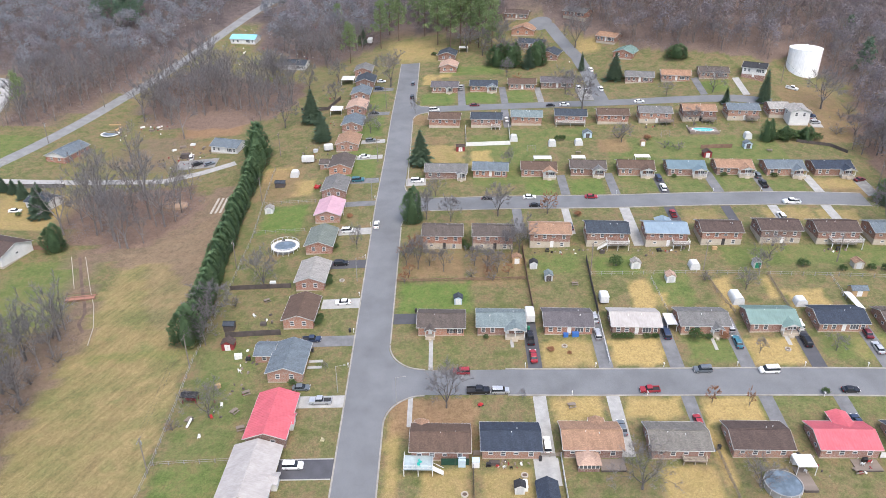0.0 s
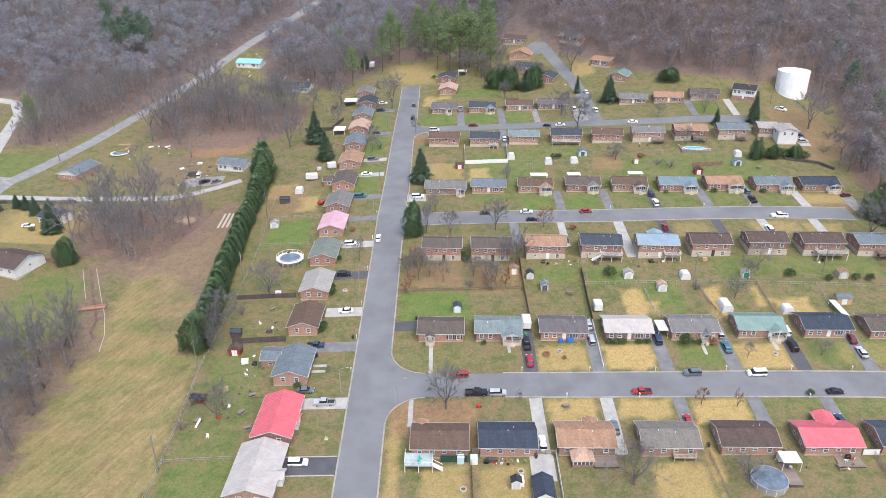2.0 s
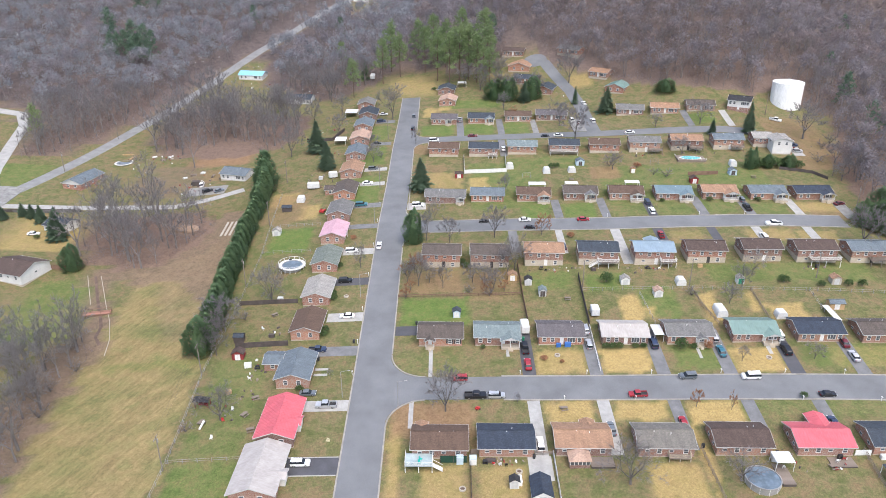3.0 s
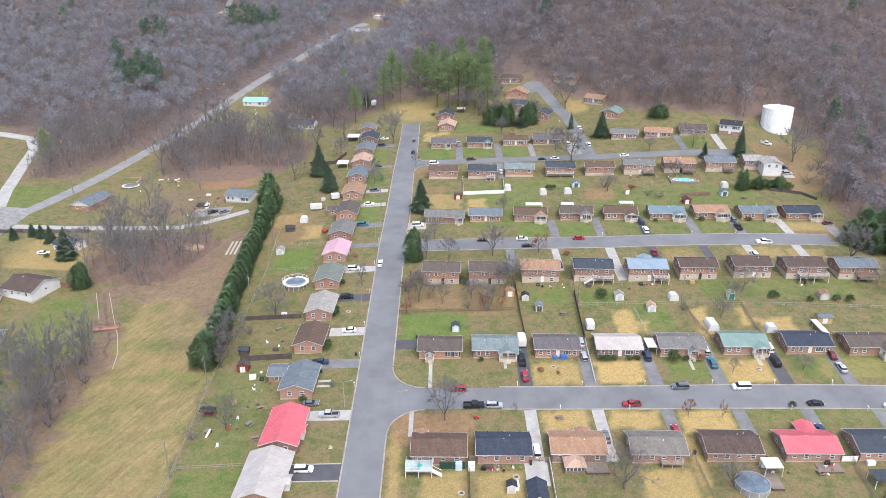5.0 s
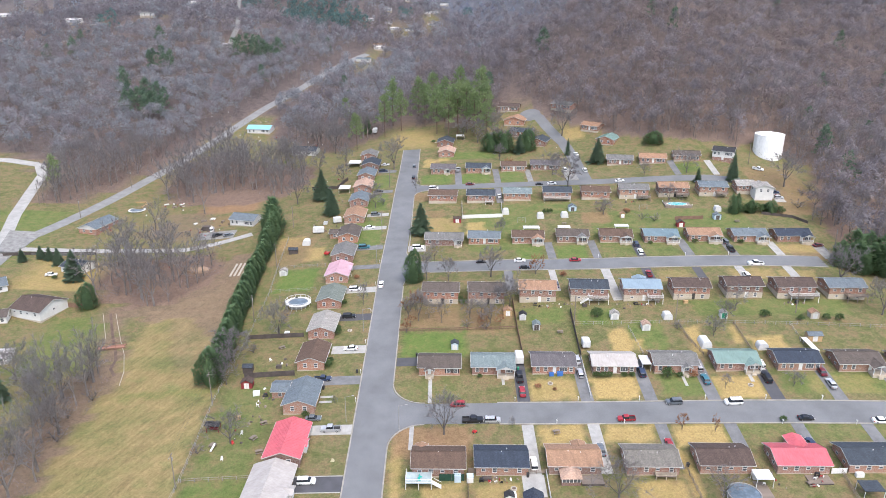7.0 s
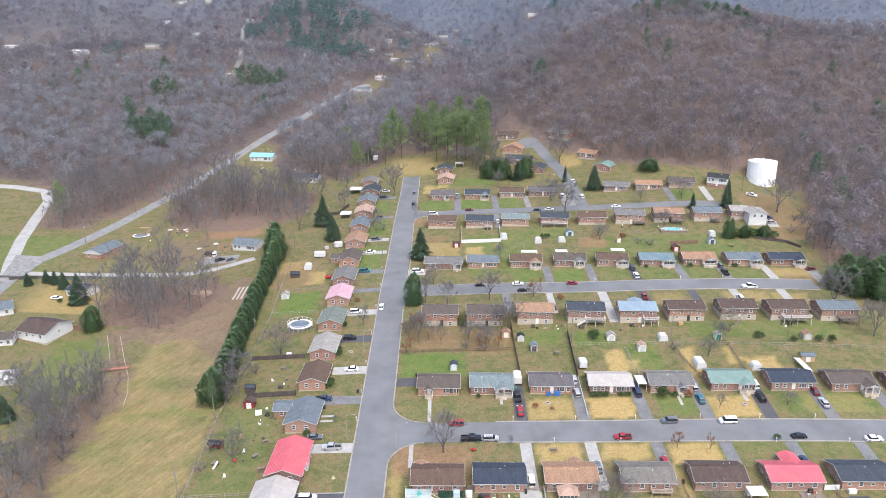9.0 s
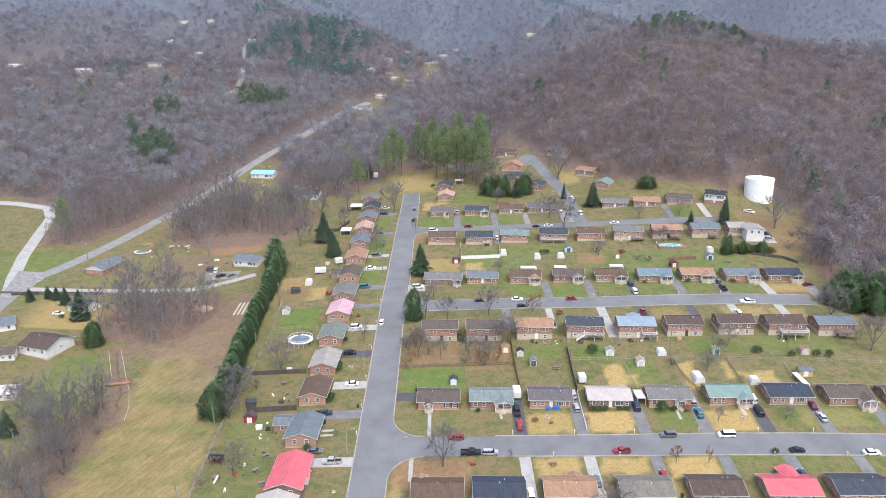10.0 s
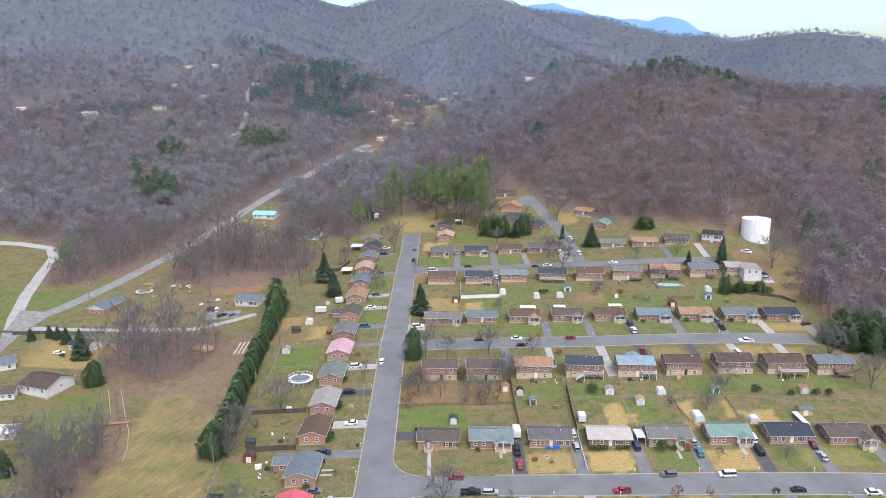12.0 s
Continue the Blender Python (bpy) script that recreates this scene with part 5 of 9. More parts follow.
def arborvitae(seed, height=7.0, radius=1.7, bits=520, top=0.06, lobes=0.0, spray=1.0):
    """A dense cone of a hedge tree, its surface broken into sprays."""
    r = random.Random(seed)
    v, f, tv, tf = [], [], [], []
    stick(v, f, Vector((0, 0, -0.4)), Vector((0, 0, height * 0.6)), 0.12, 0.05, 5)
    ring = [(0.75, 0.0), (0.85, 0.2), (0.72, 0.45), (0.45, 0.72), (0.05, 0.95)]
    for q, t in ring:
        tv += [Vector((radius * (1 - lobes) * q * math.cos(a) * r.uniform(0.8, 1.0), radius * (1 - lobes) * q * math.sin(a) * r.uniform(0.8, 1.0), height * t * (1 - 0.3 * lobes))) for a in np.linspace(0, 2 * math.pi, 9)[:8]]
    for k in range(4):
        for i in range(8):
            j = (i + 1) % 8
            tf += [(k * 8 + i, k * 8 + j, k * 8 + 8 + j), (k * 8 + i, k * 8 + 8 + j, k * 8 + 8 + i)]
    for _ in range(bits):
        t = r.random() ** 1.15 * 0.98
        q = radius * np.interp(t, [0, 0.2, 0.45, 0.72, 1], [0.82, 1, 0.85 + top / 3, 0.55 + top, top]) * r.uniform(0.8, 1.12)
        ang = r.uniform(0, 2 * math.pi)
        q *= 1 + lobes * (0.55 * math.sin(3 * ang + seed + 5 * t) + 0.45 * math.sin(5 * ang - 7 * t + 2 * seed))
        c = Vector((math.cos(ang) * q, math.sin(ang) * q, height * t * (1 + lobes * 0.35 * math.sin(2 * ang + seed))))
        d = Vector((math.cos(ang), math.sin(ang), 0.9)).normalized()
        side = Vector((-math.sin(ang), math.cos(ang), r.uniform(-0.3, 0.3))) * 0.22 * spray
        m = len(tv)
        s = r.uniform(0.4, 0.75) * spray
        tv += [c - side, c + side, c + d * s]
        tf.append((m, m + 1, m + 2))
    return np.array([tuple(q) for q in v]), np.array(f), np.array([tuple(q) for q in tv]), np.array(tf)


def tree_thing(arrays, label, category="tree", wood=None, leaf=None, group="", name="tree", crown="crown"):
    wv, wf, lv, lf = arrays
    t = thing(name, pose(0, 0, 0), label, category, group)
    part("trunk", fast_mesh("trunk", wv, wf, wood or BARK), None, t)
    part(crown, fast_mesh(crown, lv, lf, leaf or GREY_TWIGS), None, t)
    return t


def plant(proto, spots, proto_height, seed=5):
    """Sets copies of the prototypes at the spots (x, y, height, breadth); the first of each kind is moved, the rest are copies."""
    r = random.Random(seed)
    used = set()
    for i, (x, y, h, b) in enumerate(spots):
        p = proto[i % len(proto)]
        s = h / proto_height
        m = Matrix.LocRotScale((x, y, ground_z(x, y)), Euler((0, 0, r.uniform(0, 6.28))), (s * b, s * b, s))
        if i % len(proto) not in used:
            used.add(i % len(proto))
            p.matrix_basis = m
        else:
            copy = copy_thing(p, pose(0, 0, 0))
            copy.matrix_basis = m


BARE_SPOTS = [
    (0.8, 126.6, 12.7, 0.9), (39.7, 104.0, 12.0, 1.4), (63.1, 104.4, 8.2, 1.35), (-7.2, 180.9, 12.2, 0.8), (0.2, 179.3, 9.5, 0.7), (-50.9, 175.5, 12.7, 1), (-52.8, 125.5, 10.8, 1.2), (-28.4, 139.3, 3.4, 0.6), (-26.1, 192.7, 8.7, 0.7), (2.5, 206.1, 11.2, 0.8),
    (-5.3, 208.0, 12.3, 0.7), (17.6, 208.3, 12.7, 1), (153.5, 284.0, 19.0, 1.2), (58.1, 291.8, 16.5, 1.2), (53.6, 309.8, 14.0, 1), (-24.1, 328.3, 18.3, 1), (-58.6, 363.3, 19.3, 0.9), (-66.0, 289.1, 16.5, 0.9), (18.2, 129.2, 3.2, 0.8), (95.4, 142.4, 5.6, 1.2)]
BARE_SPOTS_FAR = [
    (76.7, 141.9, 5.2, 0.8), (81.6, 165.8, 7.2, 1.1), (93.2, 179.9, 9.1, 0.9), (12.7, 179.2, 9.1, 1.1), (9.2, 181.6, 8.3, 1), (20.1, 185.1, 10.3, 1), (-10.6, 182.8, 8.4, 0.8), (-11.7, 293.4, 8.0, 0.6), (21.6, 363.0, 9.6, 0.7), (114.8, 300.6, 12.2, 1.1),
    (95.2, 300.6, 8.1, 1), (67.6, 258.9, 8.4, 1.3), (98.1, 270.8, 8.7, 1.2), (-3.9, 182.4, 7.4, 1), (-2.6, 222.8, 9.5, 0.8), (23.4, 239.6, 9.1, 0.7), (-29.0, 276.1, 8.9, 1.1), (-31.1, 290.7, 8.0, 1), (160.1, 247.6, 16.3, 1.2), (87.9, 173.7, 8.3, 0.9), (138.4, 177.2, 14.0, 1.1), (22.5, 187.5, 13.0, 0.8), (15.5, 178.0, 7.5, 1.3), (152.0, 246.0, 10.0, 1.3), (157.0, 262.0, 11.0, 1.3)]
BARE_SPOTS_WEST = [
    (29.4, 369.2, 18.1, 1), (66.1, 363.9, 18.6, 1), (-107.0, 149.5, 15.5, 1.1), (-117.0, 153.0, 14.5, 1), (-125.0, 158.0, 15.0, 1), (-100.0, 133.0, 13.5, 1.1), (-109.0, 125.0, 12.0, 1), (-102.5, 159.0, 12.5, 0.7), (-104.0, 121.0, 11.5, 1.1), (-114.0, 147.0, 12.5, 1), (-61.9, 163.4, 12.1, 1.3), (-63.0, 156.5, 10.5, 1.1), (-61.0, 151.5, 8.0, 1.1), (134.4, 196.3, 15.5, 1.1), (-64.5, 157.0, 9.5, 1.2), (-85, 356, 15, 1), (-78, 340, 17, 1), (-50, 340, 13, 1), (-62, 330, 14, 1), (-48, 312, 12, 1), (-70, 372, 17, 1), (36, 354, 14, 1.1), (30, 336, 10, 1), (29, 356, 13, 1.1), (48, 356, 13, 1), (20, 366, 15, 1), (12, 372, 14, 1)]
NEAR_SPOTS = BARE_SPOTS[:3] + BARE_SPOTS[5:7]
close_protos = [tree_thing(bare_tree(30 + k, 12.0, 5.4, 5, 4, 3, 24, 0.045, 8, 0.16), "leafless grey-brown yard tree with spreading branches", group="yard trees") for k in range(3)]
plant(close_protos, NEAR_SPOTS, 12.0)
bare_protos = [tree_thing(bare_tree(40 + k, 12.0, 5.4, 4, 4, 3, 20, 0.075, 6, 0.18), "leafless grey-brown yard tree with spreading branches", group="yard trees") for k in range(5)]
plant(bare_protos, BARE_SPOTS[3:5] + BARE_SPOTS[7:] + BARE_SPOTS_FAR + BARE_SPOTS_WEST, 12.0)
russet = [tree_thing(bare_tree(60 + k, 6.0, 2.5, 4, 3, 3, 26, 0.08, 5, 0.14), "small tree holding russet dead leaves", leaf=RED_TWIGS, group="russet trees") for k in range(2)]
plant(russet, [(-11.6, 187.0, 5.0, 1.2), (-9.6, 178.5, 3.8, 1.2), (13.0, 175.6, 4.4, 1.3), (18.5, 176.5, 4.0, 1.2), (33.5, 208.6, 8.0, 1.1), (60.5, 126.6, 5.2, 0.9), (68.3, 125.2, 5.6, 0.5), (-8.5, 187.0, 8.0, 0.9), (34, 322.5, 6.5, 0.9), (-10.8, 174.0, 4.5, 1.0)], 6.0)
conifers = [tree_thing(spruce(70 + k), "dense dark green pointed evergreen tree", wood=PINE_BARK, leaf=SPRUCE_NEEDLES, group="evergreen trees") for k in range(3)]
plant(conifers, [(-8.3, 246.6, 12.8, 1.45), (-47.9, 272.3, 11.7, 1.4), (-55.1, 292.2, 14.0, 1.4), (77.5, 322.8, 12.0, 1.5), (132.2, 289.7, 13.5, 0.95), (116.4, 289.0, 7.1, 1.2), (-150.5, 236.0, 7.0, 1.5), (-145.9, 237.4, 6.0, 1.5),
    (-44.0, 398.0, 11.0, 1.2), (-165.2, 237.0, 5.4, 1.5), (-159.8, 240.7, 5.4, 1.5), (-155.7, 239.5, 5.6, 1.5), (-124.0, 148.4, 8.3, 1.3), (-138.5, 223.5, 10.5, 1.5), (-141.0, 227.0, 9.0, 1.4), (65.1, 337.3, 8.9, 0.8), (41.1, 346.2, 10.3, 1.4)], 12.0)
bushy = [tree_thing(arborvitae(95 + k, 9.0, 3.3, 2000, 0.3, 0.3, 1.15), "broad dark green evergreen", wood=PINE_BARK, leaf=NEEDLES, group="evergreen trees") for k in range(2)]
plant(bushy, [(-9.8, 207.0, 11.0, 0.75), (-124.0, 202.6, 8.5, 1.0), (143, 210, 8.5, 1.2), (148, 206, 10, 1.3), (155, 204, 10.5, 1.3), (150, 213, 11.5, 1.2), (158, 210, 12, 1.3), (165, 207, 11, 1.3), (33.3, 349.8, 10.4, 1.2), (45.6, 349.7, 10.4, 1.1), (121.0, 256.2, 8.0, 0.8), (128.0, 257.0, 5.0, 1.1), (136.0, 256.5, 5.2, 1.2), (-66.0, 153.0, 10.0, 1.0), (108.3, 335.0, 5.6, 2.1), (26.5, 352.0, 9.5, 1.3)], 9.0)
pines = [tree_thing(tall_pine(80 + k), "tall green pine with a bare lower trunk", wood=PINE_BARK, leaf=PINE_NEEDLES, group="tall pines") for k in range(4)]
plant(pines, [(-9.9, 400.3, 24.8, 1.0), (-2.7, 385.1, 25.7, 1.0), (3.8, 378.6, 26.5, 1.0), (9.1, 381.0, 28.2, 1.0), (14.2, 382.8, 28.3, 1.0), (18.4, 376.8, 25.1, 1.0), (1.9, 404.0, 25.0, 1.0), (-5.1, 415.1, 25.7, 1.0), (24.5, 386.4, 25.7, 1.0), (24.8, 369.7, 20.3, 1.0), (-29.6, 408.9, 27.0, 0.95), (-14.2, 421.2, 22.7, 1.0), (-47.2, 368.3, 20.0, 0.95), (-59.0, 415.8, 17.1, 0.95), (-188.4, 312.7, 17.6, 0.95), (11.4, 416.6, 25.7, 1.0), (23.5, 404.0, 28.1, 1.0), (-33.0, 388.0, 24.0, 0.9), (-24.0, 398.0, 23.0, 0.9)], 26.0)
hedge = [tree_thing(arborvitae(90 + k), "tight green conical evergreen in a tall hedge row", wood=PINE_BARK, leaf=NEEDLES, group="hedge row", name="hedge_tree") for k in range(3)]
row, hr = [], random.Random(3)
for i in range(40):
    q = i / 39
    x, y = np.interp(q, [0, 0.3, 0.6, 1.0], [-65.2, -67.4, -68.8, -69.8]), 156.5 + 95.5 * q
    row.append((x + hr.uniform(-0.3, 0.3), y, (8.2 if q < 0.85 else 9.5) * hr.uniform(0.85, 1.12), hr.uniform(1.15, 1.4)))
row += [(-70.2, 256, 13.5, 1.25), (-71.2, 262, 14.5, 1.3)]
plant(hedge, row, 7.0)


# ---- woods ----
def scatter(poly, spacing, seed, keep=1.0):
    """Uneven spots inside an outline."""
    rng = np.random.default_rng(seed)
    p = np.array(poly)
    lo, hi = p.min(0), p.max(0)
    gx, gy = np.meshgrid(np.arange(lo[0], hi[0], spacing), np.arange(lo[1], hi[1], spacing))
    x = gx.ravel() + rng.uniform(-0.5, 0.5, gx.size) * spacing
    y = gy.ravel() + rng.uniform(-0.5, 0.5, gx.size) * spacing
    ok = inside(x, y, poly) & (rng.random(x.size) < keep)
    return x[ok], y[ok]


def near_line(x, y, line, d):
    hit = np.zeros(x.shape, bool)
    for (x0, y0), (x1, y1) in zip(line, line[1:]):
        l2 = (x1 - x0) ** 2 + (y1 - y0) ** 2
        t = np.clip(((x - x0) * (x1 - x0) + (y - y0) * (y1 - y0)) / l2, 0, 1)
        hit |= np.hypot(x - x0 - t * (x1 - x0), y - y0 - t * (y1 - y0)) < d
    return hit


def grove(name, label, templates, x, y, heights, pick, mats, turn_seed=1):
    """One mesh of many trees. templates: arrays at a height of 1; pick: which template each tree takes."""
    rng = np.random.default_rng(turn_seed)
    z = gz(x, y)
    ang = rng.uniform(0, 2 * np.pi, x.size)
    wide = heights * rng.uniform(0.85, 1.2, x.size)
    cos, tri, idx, base = [], [], [], 0
    for k, (wv, wf, lv, lf, leaf_slot) in enumerate(templates):
        sel = np.where(pick == k)[0]
        if not len(sel):
            continue
        for pv, pf, slot in ((wv, wf, 0), (lv, lf, leaf_slot)):
            c, s = np.cos(ang[sel])[:, None], np.sin(ang[sel])[:, None]
            px = (pv[None, :, 0] * c - pv[None, :, 1] * s) * wide[sel][:, None] + x[sel][:, None]
            py = (pv[None, :, 0] * s + pv[None, :, 1] * c) * wide[sel][:, None] + y[sel][:, None]
            pz = pv[None, :, 2] * heights[sel][:, None] + z[sel][:, None]
            cos.append(np.stack([px, py, pz], -1).reshape(-1, 3))
            tri.append((pf[None] + (np.arange(len(sel)) * len(pv))[:, None, None]).reshape(-1, 3) + base)
            idx.append(np.full(len(sel) * len(pf), slot, np.int32))
            base += len(sel) * len(pv)
    me = fast_mesh(name, np.concatenate(cos), np.concatenate(tri), mats[0])
    for mat in mats[1:]:
        me.materials.append(mat)
    me.polygons.foreach_set("material_index", np.concatenate(idx))
    me.update()
    return tagged(new(name, me), label, "woods", kind="stuff")


def unit(arrays, height, slot):
    wv, wf, lv, lf = arrays
    return wv / height, wf, lv / height, lf, slot


def crown_tree(seed, height=14.0, radius=3.6, low=0.32, twigs=100, twig_w=0.16, limbs=5, reach=0.17):
    """A forest tree: a slim trunk, a few limbs and a rounded haze of twigs."""
    r = random.Random(seed)
    v, f, tv, tf = [], [], [], []
    top = Vector((r.uniform(-0.4, 0.4), r.uniform(-0.4, 0.4), height * 0.86))
    stick(v, f, Vector((0, 0, -0.8)), top, height * 0.0095, height * 0.003, 3)
    mid = height * (low + 1) / 2
    half = height * (1 - low) / 2
    for i in range(limbs):
        a = Vector((0, 0, height * r.uniform(max(low, 0.25), 0.7)))
        ang = i * 2.4 + r.uniform(-0.5, 0.5)
        q = radius * r.uniform(0.5, 0.85)
        stick(v, f, a, a + Vector((math.cos(ang) * q, math.sin(ang) * q, q * r.uniform(0.9, 1.5))), height * 0.006, 0.02, 3)
    lobes = [rand_dir(r, (-0.4, 0.9)) for _ in range(6)]
    for _ in range(twigs):
        d = (lobes[r.randrange(6)] + rand_dir(r, (-1, 1)) * 0.75).normalized()
        q = r.uniform(0.5, 0.9)
        a = Vector((d.x * radius * q, d.y * radius * q, mid + d.z * half * q))
        if r.random() < 0.12:
            out = (d + Vector((0, 0, 0.55)) + rand_dir(r, (-1, 1)) * 0.55).normalized()
            side = out.cross(rand_dir(r, (-1, 1))).normalized()
        else:
            out = rand_dir(r, (-0.3, 1))
            out = (out - d * out.dot(d) * 0.8 + d * 0.12).normalized()
            side = out.cross(d).normalized()
        b = a + out * height * reach * r.uniform(0.55, 1.1)
        sliver(tv, tf, a, b, twig_w * r.uniform(0.7, 1.4), side)
    return np.array([tuple(q) for q in v]), np.array(f), np.array([tuple(q) for q in tv]), np.array(tf)


# spots where pines stand among the bare trees: x y radius
PINE_PATCHES = [(-212, 846, 24), (-202, 901, 21), (-171, 889, 29), (-135, 883, 28), (-147, 823, 34), (-119, 818, 34), (-139, 771, 29), (-106, 761, 25), (-96, 851, 19), (-168, 1417, 32), (-239, 1381, 31), (-307, 1114, 24), (-250, 1054, 22), (-161, 567, 14), (-142, 564, 13), (-205, 515, 8), (-286, 603, 9), (-194, 441, 13), (-182, 426, 9), (-209, 465, 10), (-36, 808, 12), (36, 1013, 13), (134, 1442, 32), (190, 1292, 38), (172, 1092, 15),
    (148, 522, 12), (164, 526, 14), (182, 526, 14), (200, 522, 12), (216, 514, 9), (285, 436, 8)]
near_templates = [unit(crown_tree(100 + k, 14.0, 4.2 + 0.2 * k, 0.24 + 0.03 * k, 165, 0.38, 4, 0.1), 14.0, (1, 3, 4)[k % 3]) for k in range(6)] + [unit(tall_pine(120 + k, 18, 4.6, 26, 18, 0.2, 0.85), 18.0, 2) for k in range(2)]
far_templates = [unit(crown_tree(140 + k, 13.0, 4.8, 0.05, 80, 0.75, 1, 0.13), 13.0, (1, 3, 4, 1)[k]) for k in range(4)] + [unit(tall_pine(150 + k, 15, 5.4, 20, 13, 0.1, 1.1), 15.0, 2) for k in range(2)]
distant_templates = [unit(crown_tree(160 + k, 13.0, 6.0, -0.1, 32, 1.5, 0, 0.2), 13.0, (1, 3, 4)[k]) for k in range(3)] + [unit(tall_pine(170, 15, 7.5, 12, 8, 0.1, 1.6), 15.0, 2)]
ROADS_THROUGH = [RURAL, BRANCH, LOWER, FOURTH]


def woods(name, label, limit, spacing, templates, bare, tall, seed, clear_of=(), twigs=None):
    xs, ys = [], []
    for i, (poly, density) in enumerate(WOODS):
        x, y = scatter(poly, spacing, seed + i, density)
        xs.append(x), ys.append(y)
    x, y = np.concatenate(xs), np.concatenate(ys)
    rng = np.random.default_rng(seed + 50)
    # trees stand only inside a wedge along the camera's view
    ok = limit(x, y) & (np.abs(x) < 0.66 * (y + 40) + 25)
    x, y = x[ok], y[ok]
    # slopes turned away from the camera keep only a fifth of their trees
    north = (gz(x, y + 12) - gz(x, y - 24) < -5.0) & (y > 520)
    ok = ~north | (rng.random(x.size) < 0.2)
    for line in ROADS_THROUGH:
        ok &= ~near_line(x, y, line, 8.5)
    for cx, cy, r in clear_of:
        ok &= np.hypot(x - cx, y - cy) > r
    x, y = x[ok], y[ok]
    pine = np.zeros(x.size, bool)
    for cx, cy, r in PINE_PATCHES:
        d = np.hypot(x - cx, y - cy) / r
        pine |= rng.random(x.size) < np.clip(1.35 - d, 0, 0.9)
    pine |= (rng.random(x.size) < 0.008) & (np.hypot(x, y) < 640)
    pine &= len(templates) > bare
    pick = np.where(pine, bare + rng.integers(0, max(1, len(templates) - bare), x.size), rng.integers(0, bare, x.size))
    h = np.where(pine, rng.uniform(11, 18, x.size), rng.uniform(8.5, 17.5, x.size)) * tall
    return grove(name, label, templates, x, y, h, pick, [WOODS_BARK, *(twigs or (TWIGS, FAR_NEEDLES, BROWN_TWIGS, DUSKY_TWIGS))], seed)


CLEARINGS = [(cx, cy + dy, r * 0.55) for cx, cy, r in FAR_LAWNS for dy in (-12, -4, 4)] + [(-98, 298, 13), (-108, 302, 8), (-186, 655, 9), (-205, 730, 9), (-216, 770, 9), (-230, 818, 9), (-240, 864, 9), (-88, 268, 15), (-97, 263, 13), (-125, 288, 14), (-65, 605, 24), (-116, 408, 22), (-78, 367, 14), (42, 374, 19), (70, 370, 14), (-360, 640, 16), (-440, 700, 20), (-300, 620, 14), (20, 740, 16), (-245, 935, 10), (-252, 900, 10), (-258, 870, 10), (162, 323, 13), (-90, 470, 12), (-75, 640, 16), (-420, 420, 25)]
belt_templates = [unit(bare_tree(200 + k, 14.0, 4.8, 3, 3, 3, 18, 0.1, 4, 0.26), 14.0, 1) for k in range(5)] + [unit(tall_pine(120, 18, 4.4, 24, 20, 0.2, 0.6), 18.0, 2)]
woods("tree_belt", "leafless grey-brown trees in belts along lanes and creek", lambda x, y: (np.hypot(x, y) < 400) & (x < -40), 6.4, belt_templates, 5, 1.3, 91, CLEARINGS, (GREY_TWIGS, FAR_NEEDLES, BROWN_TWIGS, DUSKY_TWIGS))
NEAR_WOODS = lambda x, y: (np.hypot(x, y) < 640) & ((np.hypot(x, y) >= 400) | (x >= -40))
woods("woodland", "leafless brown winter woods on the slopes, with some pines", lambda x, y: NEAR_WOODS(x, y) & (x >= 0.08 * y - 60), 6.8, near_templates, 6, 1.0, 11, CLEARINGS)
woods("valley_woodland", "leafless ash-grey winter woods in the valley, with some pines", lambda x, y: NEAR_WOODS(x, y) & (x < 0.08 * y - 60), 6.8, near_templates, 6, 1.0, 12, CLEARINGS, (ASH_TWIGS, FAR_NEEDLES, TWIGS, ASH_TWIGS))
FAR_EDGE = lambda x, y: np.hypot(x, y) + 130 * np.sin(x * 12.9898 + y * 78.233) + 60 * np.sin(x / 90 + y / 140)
woods("mountain_woodland", "bare winter forest with green pines on the lower mountains", lambda x, y: (np.hypot(x, y) >= 640) & (FAR_EDGE(x, y) < 1040) & (np.abs(x) < 0.78 * y + 60), 9.4, far_templates, 4, 1.0, 31, CLEARINGS, (DUSKY_TWIGS, HAZE_NEEDLES, ASH_TWIGS, DUSKY_TWIGS))
woods("ridge_woodland", "bare winter forest on the far ridges", lambda x, y: (np.hypot(x, y) >= 800) & (FAR_EDGE(x, y) >= 1040) & (np.abs(x) < 0.72 * y + 60), 14.3, distant_templates, 3, 0.66, 61, CLEARINGS, (HAZE_BLUE_TWIGS, HAZE_NEEDLES, HAZE_VIOLET_TWIGS, HAZE_BLUE_TWIGS))
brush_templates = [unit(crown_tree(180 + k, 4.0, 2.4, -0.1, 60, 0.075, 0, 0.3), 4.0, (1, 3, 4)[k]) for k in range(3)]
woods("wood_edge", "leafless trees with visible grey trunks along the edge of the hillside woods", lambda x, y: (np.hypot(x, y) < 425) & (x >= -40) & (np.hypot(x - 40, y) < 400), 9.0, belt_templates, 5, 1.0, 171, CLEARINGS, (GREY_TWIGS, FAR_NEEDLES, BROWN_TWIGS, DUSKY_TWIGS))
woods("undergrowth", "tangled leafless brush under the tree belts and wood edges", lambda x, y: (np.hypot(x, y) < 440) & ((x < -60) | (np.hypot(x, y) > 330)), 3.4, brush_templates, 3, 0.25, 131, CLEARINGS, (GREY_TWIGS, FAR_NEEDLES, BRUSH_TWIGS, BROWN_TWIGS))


# ---- driveways and paths ----
def driveway(x0, x1, y0, y1, mat, label, shift=0.0):
    return solo("driveway", patch([(x0, y0), (x1, y0), (x1 + shift, y1), (x0 + shift, y1)], 0.045, 2.0), mat, label, "driveway", "structure")


